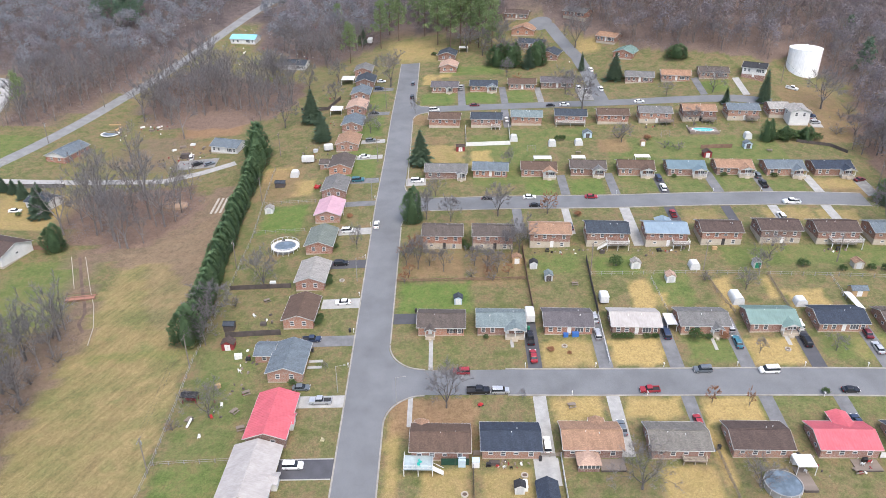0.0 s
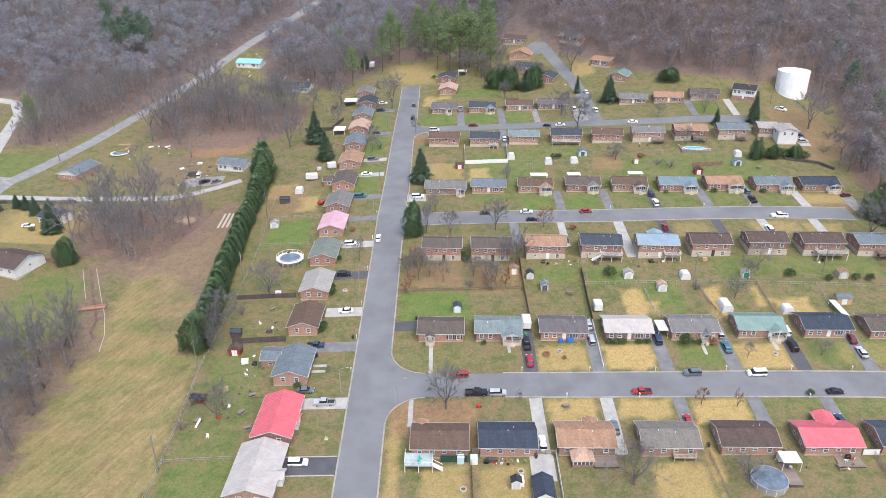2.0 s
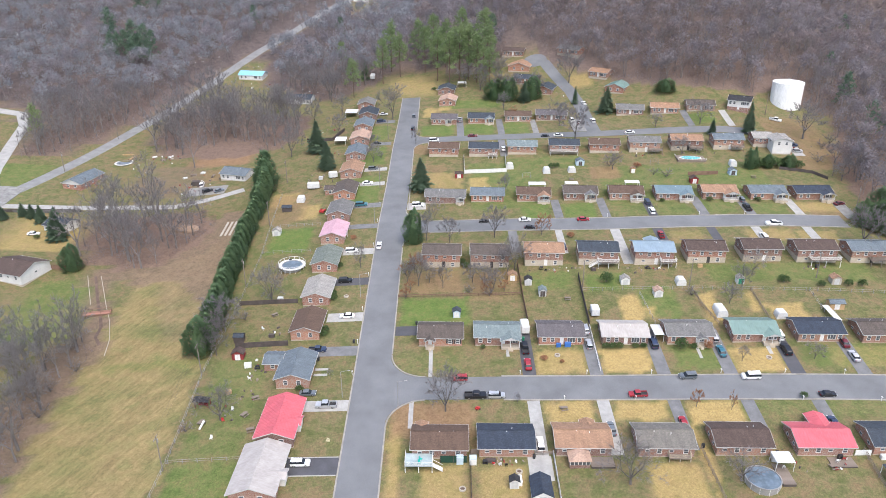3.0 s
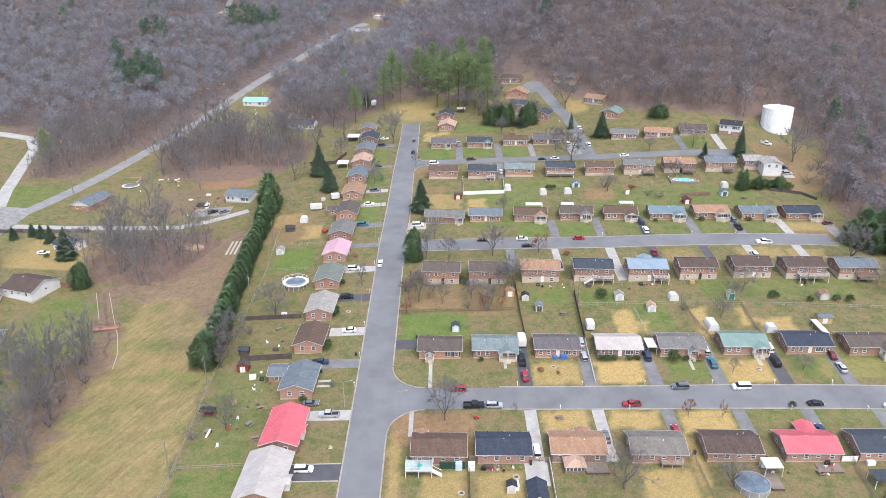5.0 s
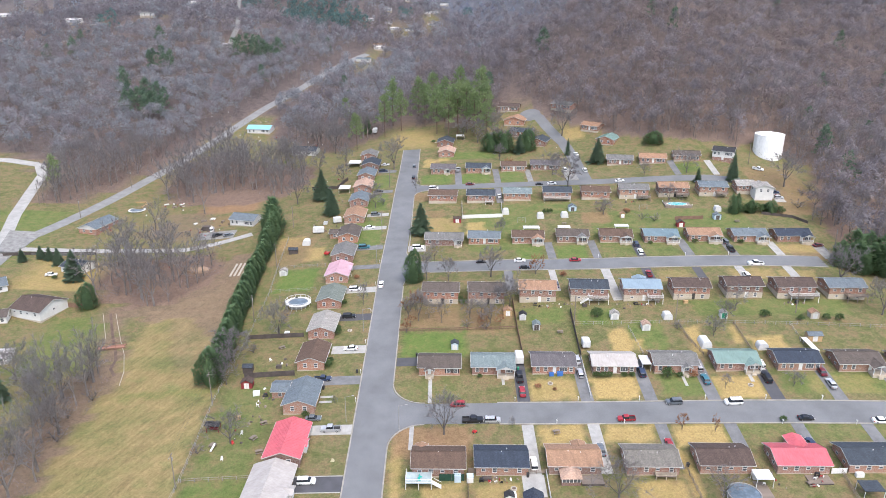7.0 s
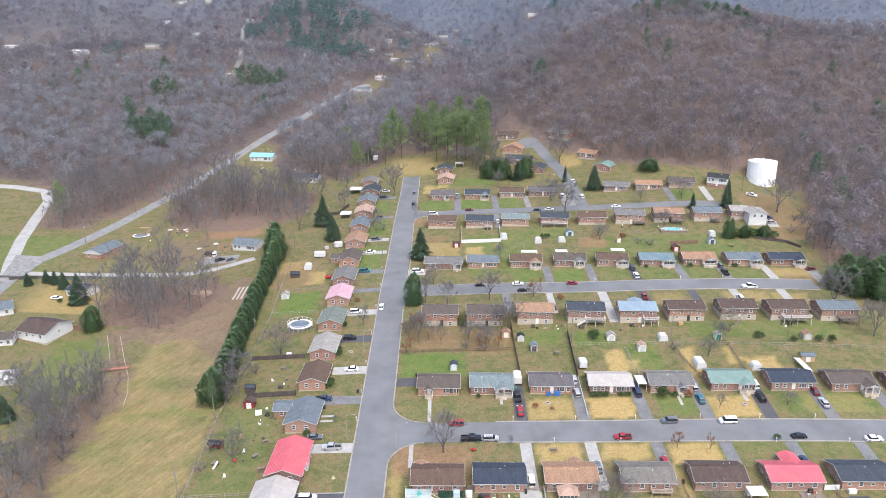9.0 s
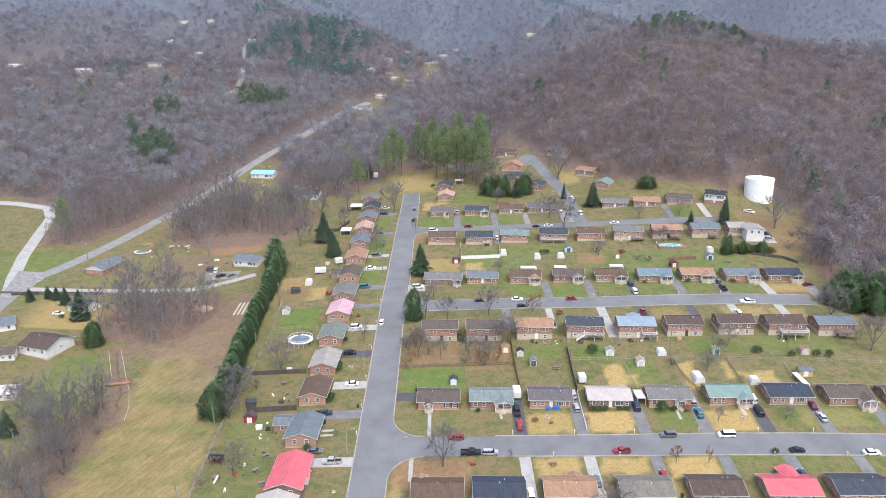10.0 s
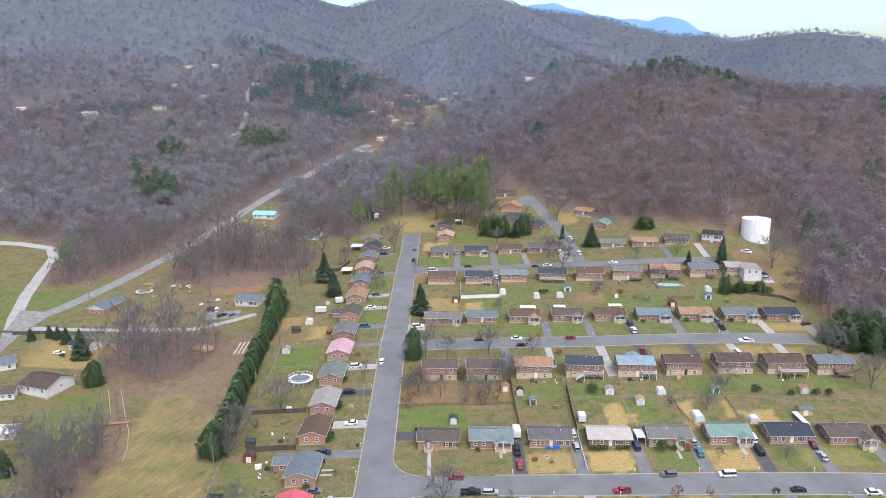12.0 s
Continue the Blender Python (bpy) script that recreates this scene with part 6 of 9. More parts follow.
DARK_DRIVE, PALE_DRIVE, GREY_DRIVE = "dark asphalt driveway", "pale concrete driveway", "worn grey driveway"
for x, y0, y1, mat, w in ((20.5, 139.0, 160.0, ASPHALT_FRESH, 3.4), (37.4, 138.4, 158.0, ASPHALT_WORN, 3.4), (54.2, 137.9, 156.0, ASPHALT_WORN, 3.4), (70.8, 137.4, 155.0, ASPHALT_WORN, 3.4), (87.4, 136.9, 156.0, ASPHALT_FRESH, 3.6), (103.8, 136.6, 153.0, ASPHALT_WORN, 3.6), (121.2, 136.3, 152.0, ASPHALT_WORN, 3.4),
                          (20.6, 110.0, 129.8, CONCRETE, 3.0), (37.3, 112.0, 129.4, CONCRETE, 3.0), (54.2, 113.0, 129.0, ASPHALT_WORN, 3.0), (71.5, 118.0, 128.4, ASPHALT_WORN, 3.2), (88.2, 116.0, 128.0, ASPHALT_WORN, 3.2), (105.6, 116.0, 127.6, ASPHALT_WORN, 3.2),
                          (39.6, 220.0, 234.0, ASPHALT_WORN, 3.0), (56.0, 218.6, 234.0, ASPHALT_WORN, 3.0), (72.0, 217.4, 232.0, ASPHALT_FRESH, 3.2), (89.4, 217.2, 232.0, ASPHALT_WORN, 3.4), (105.4, 217.2, 231.0, ASPHALT_WORN, 3.4), (122.4, 216.8, 229.0, CONCRETE, 3.2), (139.0, 215.0, 228.0, GRAVEL, 4.5), (-11.5, 229.5, 236.5, CONCRETE, 0.0),
                          (38.2, 196.0, 211.6, CONCRETE, 2.4), (56.6, 188.0, 210.4, CONCRETE, 3.2), (70.6, 198.0, 209.2, ASPHALT_FRESH, 3.4), (88.4, 198.0, 208.6, ASPHALT_FRESH, 3.0), (103.2, 198.0, 208.4, CONCRETE, 3.0), (120.2, 197.0, 208.4, CONCRETE, 3.2), (22.4, 198.0, 212.6, ASPHALT_WORN, 3.0),
                          (6.6, 300.8, 327.0, ASPHALT_WORN, 3.2), (25.2, 301.4, 322.0, ASPHALT_WORN, 3.0), (41.0, 301.8, 320.0, GRAVEL, 2.6), (59.0, 301.6, 318.0, GRAVEL, 6.0), (109.4, 299.0, 315.0, ASPHALT_WORN, 3.0), (126.4, 296.8, 312.0, CONCRETE, 3.0), (143.6, 268.0, 289.0, CONCRETE, 4.5), (24.4, 276.0, 294.6, ASPHALT_WORN, 3.0)):
    if w:
        driveway(x, x + w, y0, y1, mat, DARK_DRIVE if mat is ASPHALT_FRESH else PALE_DRIVE if mat is CONCRETE else GREY_DRIVE)
driveway(-12.9, -6.0, 230.6, 236.0, CONCRETE, PALE_DRIVE)
driveway(-13.0, -6.4, 156.4, 160.6, ASPHALT_FRESH, DARK_DRIVE)
for y0, y1, x0, mat in ((107.2, 112.2, -34.2, ASPHALT_FRESH), (127.2, 131.0, -34.0, CONCRETE), (148.4, 152.4, -35.5, ASPHALT_WORN), (163.8, 168.0, -33.0, CONCRETE), (182.6, 186.6, -33.0, ASPHALT_FRESH), (200.8, 204.6, -33.0, CONCRETE), (218.4, 221.6, -33.0, ASPHALT_WORN), (234.2, 237.8, -33.0, ASPHALT_WORN), (252.8, 256.0, -32.5, CONCRETE), (266.4, 269.6, -32.0, CONCRETE), (294.0, 297.4, -32.0, ASPHALT_WORN), (323.0, 326.8, -32.0, ASPHALT_WORN)):
    driveway(x0, -22.7, y0, y1, mat, DARK_DRIVE if mat is ASPHALT_FRESH else PALE_DRIVE if mat is CONCRETE else GREY_DRIVE)
driveway(-104, -88, 258.5, 266.5, GRAVEL, "pale gravel yard drive")
PATHS = [(-3.5, -2.5, 139.2, 150.0), (-8.0, -6.9, 121.0, 130.0), (16.9, 17.7, 146.5, 149.6), (66.6, 67.4, 143.5, 147.6), (84.8, 85.8, 144.5, 147.6)]
for x0, x1, y0, y1 in PATHS:
    solo("path", patch([(x0, y0), (x1, y0), (x1, y1), (x0, y1)], 0.04, 1.5), CONCRETE, "narrow pale concrete garden path", "path", "structure")
for y, x0 in ((140.4, -33.0), (142.6, -33.0)):
    solo("path", patch([(x0, y), (-29.5, y), (-29.5, y + 0.9), (x0, y + 0.9)], 0.04, 1.5), CONCRETE, "narrow pale concrete garden path", "path", "structure")


# ---- cars ----
def car_paint(name, colour, metal=0.0):
    m, nodes, links, p = material(name, 0.3, metal)
    c = ramp(m, noise_node(m, 0.7, 3), ((0.3, tuple(v * 0.88 for v in colour)), (0.7, colour)))
    links.new(c, p.inputs["Base Color"])
    p.inputs["Coat Weight"].default_value = 0.5
    p.inputs["Coat Roughness"].default_value = 0.12
    return m


PAINT = {"red": car_paint("red_paint", (0.3, 0.03, 0.04)), "black": car_paint("black_paint", (0.018, 0.018, 0.022)), "silver": car_paint("silver_paint", (0.5, 0.51, 0.53), 0.4), "grey": car_paint("grey_paint", (0.16, 0.18, 0.2), 0.3), "white": car_paint("white_car_paint", (0.78, 0.78, 0.77)), "navy": car_paint("navy_paint", (0.03, 0.045, 0.09)), "teal": car_paint("blue_green_paint", (0.05, 0.17, 0.22), 0.2), "maroon": car_paint("maroon_paint", (0.13, 0.02, 0.03))}
COLOUR_WORD = {"teal": "blue-green", "navy": "dark blue", "maroon": "dark red"}
CAR_GLASS, _, _, _p = material("car_glass", 0.06)
_p.inputs["Base Color"].default_value = (0.02, 0.024, 0.03, 1)
RUBBER = weathered("rubber", (0.02, 0.02, 0.02), 0.9, vary=0.2)
RIM = weathered("alloy", (0.45, 0.45, 0.46), 0.35, 0.8, vary=0.1)
LAMP_CLEAR = weathered("headlamp_glass", (0.7, 0.7, 0.68), 0.15, vary=0.05, relief=0)
LAMP_RED = weathered("tail_lamp_red", (0.3, 0.015, 0.015), 0.25, vary=0.1, relief=0)
BUMPER = weathered("dark_plastic", (0.04, 0.04, 0.042), 0.7, vary=0.1)
tyre_mesh = Shape()
tyre_mesh.v, tyre_mesh.f = [], []
for q, yy in ((0.22, -0.1), (0.31, -0.11), (0.335, -0.07), (0.335, 0.07), (0.31, 0.11), (0.22, 0.1)):
    tyre_mesh.v += [(q * math.cos(2 * math.pi * i / 14), yy, q * math.sin(2 * math.pi * i / 14)) for i in range(14)]
for k in range(5):
    for i in range(14):
        j = (i + 1) % 14
        tyre_mesh.f.append((k * 14 + i, k * 14 + j, k * 14 + 14 + j, k * 14 + 14 + i))
tyre_mesh = tyre_mesh.mesh("tyre", RUBBER, True)
rim_mesh = Shape().tube((0, -0.09, 0), (0, 0.09, 0), 0.22, 0.22, 12).mesh("rim", RIM)


def outline(l, w, z, cut=0.25, ends=(1.0, 1.0), x=0.0):
    """A plan outline with blunted corners, length l along x."""
    a, b, c = l / 2, w / 2, cut
    f, r = ends
    return [(x - a, -b * r + c, z), (x - a + c, -b, z), (x + a - c * 1.4, -b, z), (x + a, -b * f + c, z), (x + a, b * f - c, z), (x + a - c * 1.4, b, z), (x - a + c, b, z), (x - a, b * r - c, z)]


def build_car(kind, colour):
    paint = PAINT[colour]
    word = COLOUR_WORD.get(colour, colour)
    noun = {"sedan": "sedan car", "suv": "sport utility car", "pickup": "pickup truck", "van": "van"}[kind]
    c = thing("car" if kind != "pickup" else "pickup_truck", pose(0, 0, 0), "parked " + word + " " + noun + " on asphalt", "car" if kind != "pickup" else "truck", "parked cars")
    l, w, belt, top = {"sedan": (4.7, 1.82, 0.92, 1.45), "suv": (4.75, 1.9, 1.05, 1.75), "pickup": (5.7, 1.95, 1.08, 1.82), "van": (5.2, 1.98, 1.1, 1.95)}[kind]
    s = Shape()
    s.hull(outline(l, w * 0.94, 0.26, 0.22), outline(l, w, 0.55, 0.25))
    part("lower_body", s, paint, c)
    if kind == "sedan":
        part("hood", Shape().hull(outline(1.5, w, 0.55, 0.25, x=l / 2 - 0.75), outline(1.35, w * 0.9, belt - 0.08, 0.22, x=l / 2 - 0.86)), paint, c)
        part("trunk", Shape().hull(outline(1.05, w, 0.55, 0.25, x=-l / 2 + 0.525), outline(0.95, w * 0.9, belt, 0.2, x=-l / 2 + 0.58)), paint, c)
        part("door_panel", Shape().hull(outline(2.4, w, 0.55, 0.02, x=-0.2), outline(2.4, w * 0.96, belt, 0.02, x=-0.2)), paint, c)
        part("cabin_glass", Shape().hull(outline(2.7, w * 0.93, belt, 0.1, x=-0.25), outline(1.5, w * 0.76, top - 0.06, 0.12, x=-0.4)), CAR_GLASS, c, "dark glass")
        part("roof", Shape().hull(outline(1.6, w * 0.78, top - 0.06, 0.14, x=-0.4), outline(1.4, w * 0.7, top, 0.16, x=-0.4)), paint, c)
    elif kind == "pickup":
        part("hood", Shape().hull(outline(1.55, w, 0.55, 0.2, x=l / 2 - 0.775), outline(1.45, w * 0.93, belt, 0.2, x=l / 2 - 0.84)), paint, c)
        part("door_panel", Shape().hull(outline(2.1, w, 0.55, 0.03, x=0.25), outline(2.1, w * 0.97, belt + 0.05, 0.03, x=0.25)), paint, c)
        part("cabin_glass", Shape().hull(outline(2.0, w * 0.93, belt + 0.05, 0.08, x=0.25), outline(1.45, w * 0.78, top - 0.06, 0.1, x=0.15)), CAR_GLASS, c, "dark glass")
        part("roof", Shape().hull(outline(1.55, w * 0.8, top - 0.06, 0.12, x=0.15), outline(1.4, w * 0.74, top, 0.14, x=0.15)), paint, c)
        x0, x1 = -l / 2, -0.85
        part("bed_floor", Shape().box(x0 + 0.1, x1, -w / 2 + 0.1, w / 2 - 0.1, 0.55, 0.68), BUMPER, c, "black truck bed")
        for y0, y1 in ((-w / 2, -w / 2 + 0.11), (w / 2 - 0.11, w / 2)):
            part("bed_side", Shape().box(x0, x1, y0, y1, 0.55, belt), paint, c)
        part("tailgate", Shape().box(x0, x0 + 0.1, -w / 2 + 0.115, w / 2 - 0.115, 0.55, belt), paint, c)
    else:
        nose = 1.15 if kind == "suv" else 0.9
        part("hood", Shape().hull(outline(nose, w, 0.55, 0.22, x=l / 2 - nose / 2), outline(nose - 0.1, w * 0.92, belt, 0.22, x=l / 2 - nose / 2 - 0.08)), paint, c)
        part("door_panel", Shape().hull(outline(l - nose, w, 0.55, 0.12, x=-nose / 2), outline(l - nose - 0.02, w * 0.97, belt, 0.12, x=-nose / 2)), paint, c)
        part("cabin_glass", Shape().hull(outline(l - nose - 0.05, w * 0.94, belt, 0.12, x=-nose / 2 - 0.02), outline(l - nose - 0.95, w * 0.8, top - 0.07, 0.14, x=-nose / 2 - 0.22)), CAR_GLASS, c, "dark glass")
        part("roof", Shape().hull(outline(l - nose - 0.8, w * 0.83, top - 0.07, 0.16, x=-nose / 2 - 0.22), outline(l - nose - 1.0, w * 0.76, top, 0.18, x=-nose / 2 - 0.22)), paint, c)
        for y in (-0.62, 0.62):
            part("roof_rail", Shape().box(-1.6, 0.6, y - 0.025, y + 0.025, top, top + 0.05), BUMPER, c)
    for x in (-l * 0.3, l * 0.31):
        for y in (-w / 2 + 0.1, w / 2 - 0.1):
            wheel = part("wheel", tyre_mesh, None, c, at=pose(x, y, 0.335))
            part("rim", rim_mesh, None, wheel)
    for y in (-w * 0.36, w * 0.36):
        part("headlight", Shape().box(l / 2 - 0.12, l / 2 + 0.012, y - 0.2, y + 0.2, 0.6, 0.76), LAMP_CLEAR, c, "clear headlight")
        part("tail_light", Shape().box(-l / 2 - 0.012, -l / 2 + 0.1, y - 0.16, y + 0.16, 0.66, 0.86), LAMP_RED, c, "red tail light")
    for x in (-l / 2 - 0.02, l / 2 - 0.1):
        part("bumper", Shape().box(x, x + 0.12, -w * 0.42, w * 0.42, 0.34, 0.5), BUMPER if colour != "white" else paint, c)
    return c


CARS = [
    ("suv", 4.4, 137.8, 180, "red", 0.86), ("pickup", 8.2, 131.4, 0, "black"), ("suv", 13.3, 131.3, 0, "silver", 0.86), ("pickup", 47.5, 130.7, 180, "red", 0.8), ("suv", 61.3, 136.6, 180, "grey", 0.9), ("van", 76.7, 135.9, 180, "white", 0.88), ("sedan", 92.7, 129.4, 0, "black", 0.84), ("sedan", 111.2, 128.2, 0, "white"), ("pickup", 22.0, 149.2, 90, "black"), ("sedan", 22.1, 142.6, 90, "red"),
    ("suv", 39.0, 149.9, 90, "silver"), ("sedan", 39.2, 156.1, 90, "silver"), ("suv", 56.0, 149.4, 90, "navy"), ("sedan", 72.5, 145.4, 90, "teal"), ("suv", 72.4, 150.8, 90, "silver"), ("suv", 89.2, 145.4, 90, "black"), ("van", 89.7, 151.3, 90, "white"), ("sedan", 105.5, 142.6, 90, "silver"), ("sedan", 105.3, 148.0, 90, "maroon"), ("van", 22.0, 115.1, 90, "white"),
]
CARS_NORTH = [
    ("sedan", 38.8, 119.5, 90, "grey"), ("sedan", 55.7, 120.8, 90, "red"), ("sedan", 89.8, 120.0, 90, "navy"), ("sedan", 28.8, 218.9, -2, "white"), ("sedan", 30.0, 213.4, -2, "black"), ("sedan", 14.7, 219.2, -2, "black"), ("sedan", 48.9, 217.2, -4, "red"), ("suv", -8.9, 233.3, 0, "white"), ("suv", 73.5, 221.1, 90, "white"), ("suv", 73.6, 228.0, 90, "navy"),
    ("pickup", 72.2, 204.0, 90, "red"), ("suv", 104.7, 200.9, 90, "white"), ("pickup", 111.4, 209.6, 178, "white"), ("pickup", 106.9, 221.6, 90, "black"), ("suv", 107.2, 228.0, 90, "grey"), ("sedan", 141.2, 225.6, 20, "maroon"), ("sedan", 39.5, 199.5, 90, "navy"), ("sedan", 13.5, 299.4, 0, "maroon"), ("sedan", 45.6, 296.7, 0, "black"), ("sedan", 51.4, 296.8, 0, "white"),
]
CARS_WEST = [
    ("sedan", 82.7, 295.9, 0, "white"), ("van", -3.6, 295.6, 0, "white"), ("pickup", 8.2, 321.0, 90, "silver"), ("suv", -13.8, 329.9, 90, "grey"), ("suv", -13.6, 312.0, 90, "black"), ("suv", 69.6, 312.7, 95, "white"), ("suv", 60.4, 315.8, 90, "white"), ("sedan", 63.0, 312.0, 90, "silver"), ("sedan", 69.4, 336.2, 100, "white"), ("sedan", 26.0, 283.0, 90, "white"),
    ("sedan", -21.1, 205.3, 90, "white"), ("suv", -31.0, 110.3, 0, "white"), ("pickup", -28.0, 128.9, 180, "silver"), ("sedan", -33.2, 133.4, 0, "grey"), ("pickup", -33.4, 150.8, 0, "navy", 0.85), ("sedan", -27.2, 165.9, 180, "white"), ("suv", -29.9, 184.6, 0, "black"), ("suv", -29.8, 202.7, 0, "white"), ("suv", -30.0, 236.0, 0, "teal"), ("sedan", -29.5, 254.4, 0, "white"),
    ("suv", -28.3, 268.0, 0, "grey"), ("sedan", -29.0, 295.8, 0, "black"), ("suv", -29.2, 325.0, 0, "navy"), ("sedan", -29.0, 335.5, 0, "white"), ("sedan", -148.6, 226.2, 10, "white"), ("suv", -95.3, 261.3, 30, "black"), ("sedan", -90.4, 260.7, 30, "grey"), ("pickup", 148.6, 301.7, -30, "white"), ("suv", 146.0, 271.6, 0, "silver"), ("pickup", 146.0, 277.0, 0, "navy"), ("sedan", -103.7, 270.5, 80, "black"), ("suv", -99.6, 268.1, 100, "white"),
]
car_protos = {}
for kind, x, y, heading, colour, *size in CARS + CARS_NORTH + CARS_WEST:
    ca, sa = math.cos(radians(heading)), math.sin(radians(heading))
    rise = math.degrees(math.atan2(ground_z(x + 1.5 * ca, y + 1.5 * sa) - ground_z(x - 1.5 * ca, y - 1.5 * sa), 3.0))
    roll = math.degrees(math.atan2(ground_z(x - sa, y + ca) - ground_z(x + sa, y - ca), 2.0))
    m = Matrix.Translation((x, y, ground_z(x, y) + 0.055)) @ pose(0, 0, 0, 0, 0, heading) @ pose(0, 0, 0, roll, -rise, 0) @ Matrix.Scale(size[0] if size else 0.95, 4)
    if (kind, colour) in car_protos:
        copy_thing(car_protos[kind, colour], m)
    else:
        car_protos[kind, colour] = build_car(kind, colour)
        car_protos[kind, colour].matrix_basis = m


# ---- sheds and shelters ----
CREAM = weathered("tan_wood", (0.45, 0.3, 0.16), 0.85, vary=0.15, grain=3, stretch=(5, 5, 0.4))
BARN_RED = weathered("barn_red", (0.24, 0.04, 0.04), 0.85, vary=0.2, grain=3, stretch=(5, 5, 0.4))
PALE_BLUE = weathered("pale_blue_siding", (0.45, 0.55, 0.62), 0.7, vary=0.1, grain=3, stretch=(5, 5, 0.4))
SHED_GREY = weathered("grey_siding", (0.5, 0.5, 0.5), 0.7, vary=0.12, grain=3, stretch=(5, 5, 0.4))
SHED_GREEN = weathered("green_plastic", (0.03, 0.24, 0.14), 0.6, vary=0.1)
SHED_DARK = weathered("dark_boards", (0.09, 0.075, 0.07), 0.9, vary=0.25, grain=3, stretch=(5, 5, 0.4))
STONE_SIDING = weathered("pale_stone_siding", (0.42, 0.38, 0.32), 0.8, vary=0.1)
FABRIC = weathered("white_fabric", (0.6, 0.6, 0.59), 0.7, vary=0.05, grain=2, blotch=0.8)
WATER = weathered("turquoise_pool_water", (0.12, 0.55, 0.58), 0.08, vary=0.08, blotch=0.4, relief=0.05)
COVER = weathered("blue_grey_pool_cover", (0.13, 0.17, 0.21), 0.45, vary=0.35, grain=1.5, blotch=0.6)
LATTICE = weathered("green_screen", (0.02, 0.06, 0.04), 0.9, vary=0.2)
GALV = weathered("galvanised_steel", (0.36, 0.35, 0.34), 0.6, 0.3, vary=0.1)
SHED_LOOK = {"blue": (PALE_BLUE, "slate", "pale blue"), "tan": (CREAM, "tan", "tan wooden"), "white": (SIDING, "charcoal", "white"), "metal": (SHED_GREY, "teal", "grey metal"), "grey": (SIDING, "stone", "off-white"), "green": (SIDING, "stone", "white and green"), "stone": (STONE_SIDING, "tan", "pale stone-coloured"), "wood": (CREAM, "bluegrey", "orange-tan wooden"), "lightblue": (PALE_BLUE, "bluegrey", "pale blue"), "barn": (BARN_RED, "darkbrown", "barn-red"), "dark": (SHED_DARK, "slate", "dark weathered"), "navy": (SIDING, "navy", "long white"), "pink": (SIDING, "peach", "white")}


def shed(x, y, w, d, finish, ang=0.0, h=1.95):
    wall, roof, word = SHED_LOOK[finish]
    w, d = w * 0.8, d * 0.8
    z = min(ground_z(x - w / 2, y), ground_z(x + w / 2, y), ground_z(x, y + d))
    s = thing("shed", pose(x, y, z, 0, 0, ang) @ pose(-w / 2, 0, 0), word + " garden shed with a pitched roof on grass", "shed", "garden sheds")
    ridge = "x" if w > d * 1.3 else "y"
    part("wall", gable_body(w, d, h, 0.55, ridge, 0.6), wall, s)
    gable_roof(s, roof, 0, w, 0, d, h, 0.55, ridge, 0.18, trim=False)
    door = SHED_GREEN if finish == "green" else WHITE if finish in ("barn", "tan", "wood", "blue") else SHED_GREY if finish in ("white", "grey", "pink", "stone", "navy") else SHED_DARK
    for k in (0, 1):
        part("door", Shape().box(w / 2 - 0.7 + k * 0.72, w / 2 - 0.02 + k * 0.72, -0.05, 0.01, 0.1, 1.85), door, s)
    return s


for x, y, w, d, finish in ((4.1, 163.9, 2.6, 2.6, "blue"), (21.4, 181.6, 3.2, 2.6, "tan"), (25.9, 178.8, 2.6, 2.4, "white"), (29.5, 172.8, 2.6, 3, "metal"), (54.5, 176.7, 3.2, 2.8, "grey"), (62.6, 169.9, 3, 3, "pink"), (87.9, 174.8, 2.6, 2.4, "green"), (115.7, 174.0, 3.4, 3, "stone"), (110.2, 162.1, 5.2, 3, "wood"),
                         (55.6, 263.6, 4, 3.4, "lightblue"), (74.6, 254.3, 2.2, 2, "tan"), (95.1, 243.1, 3.6, 3, "barn"), (112.0, 249.8, 3.4, 3, "lightblue"), (6.6, 255.8, 4, 2.4, "barn"), (-54.5, 148.7, 3.8, 3, "barn"), (-56.2, 156.4, 3.4, 2.6, "dark"), (-58.2, 217.6, 3.4, 3, "grey"), (20.6, 99.0, 5.2, 7.4, "navy"), (15.2, 103.0, 2.4, 2, "white"), (-58.0, 235.6, 4.2, 2.6, "dark")):
    shed(x, y, w, d, finish)


def arch_tent(x, y, w, d, h, label, ang=0.0):
    """A rounded white cover on hoops, open in front."""
    t = thing("shelter", pose(x, y, ground_z(x, y), 0, 0, ang), label, "shelter", "white shelters")
    s, n = Shape(), 10
    pts = [(-w / 2 * math.cos(math.pi * i / n), h * min(1, 1.25 * math.sin(math.pi * i / n) ** 0.7)) for i in range(n + 1)]
    inner = [(u * 0.96, v * 0.96) for u, v in pts]
    for i in range(n):
        (a, b), (c, e), (ia, ib), (ic, ie) = pts[i], pts[i + 1], inner[i], inner[i + 1]
        s.face((a, 0, b), (a, d, b), (c, d, e), (c, 0, e))
        s.face((ia, 0, ib), (ic, 0, ie), (ic, d, ie), (ia, d, ib))
        s.face((a, 0, b), (c, 0, e), (ic, 0, ie), (ia, 0, ib))
        s.face((a, d, b), (ia, d, ib), (ic, d, ie), (c, d, e))
    part("cover", s, FABRIC, t)
    part("end_panel", Shape().hull([(u * 0.95, d - 0.05, v * 0.95) for u, v in pts], [(u * 0.95, d - 0.02, v * 0.95) for u, v in pts]), FABRIC, t)
    part("front_panel", Shape().hull([(u * 0.95, 0.02, v * 0.95) for u, v in pts], [(u * 0.95, 0.05, v * 0.95) for u, v in pts]), FABRIC, t)


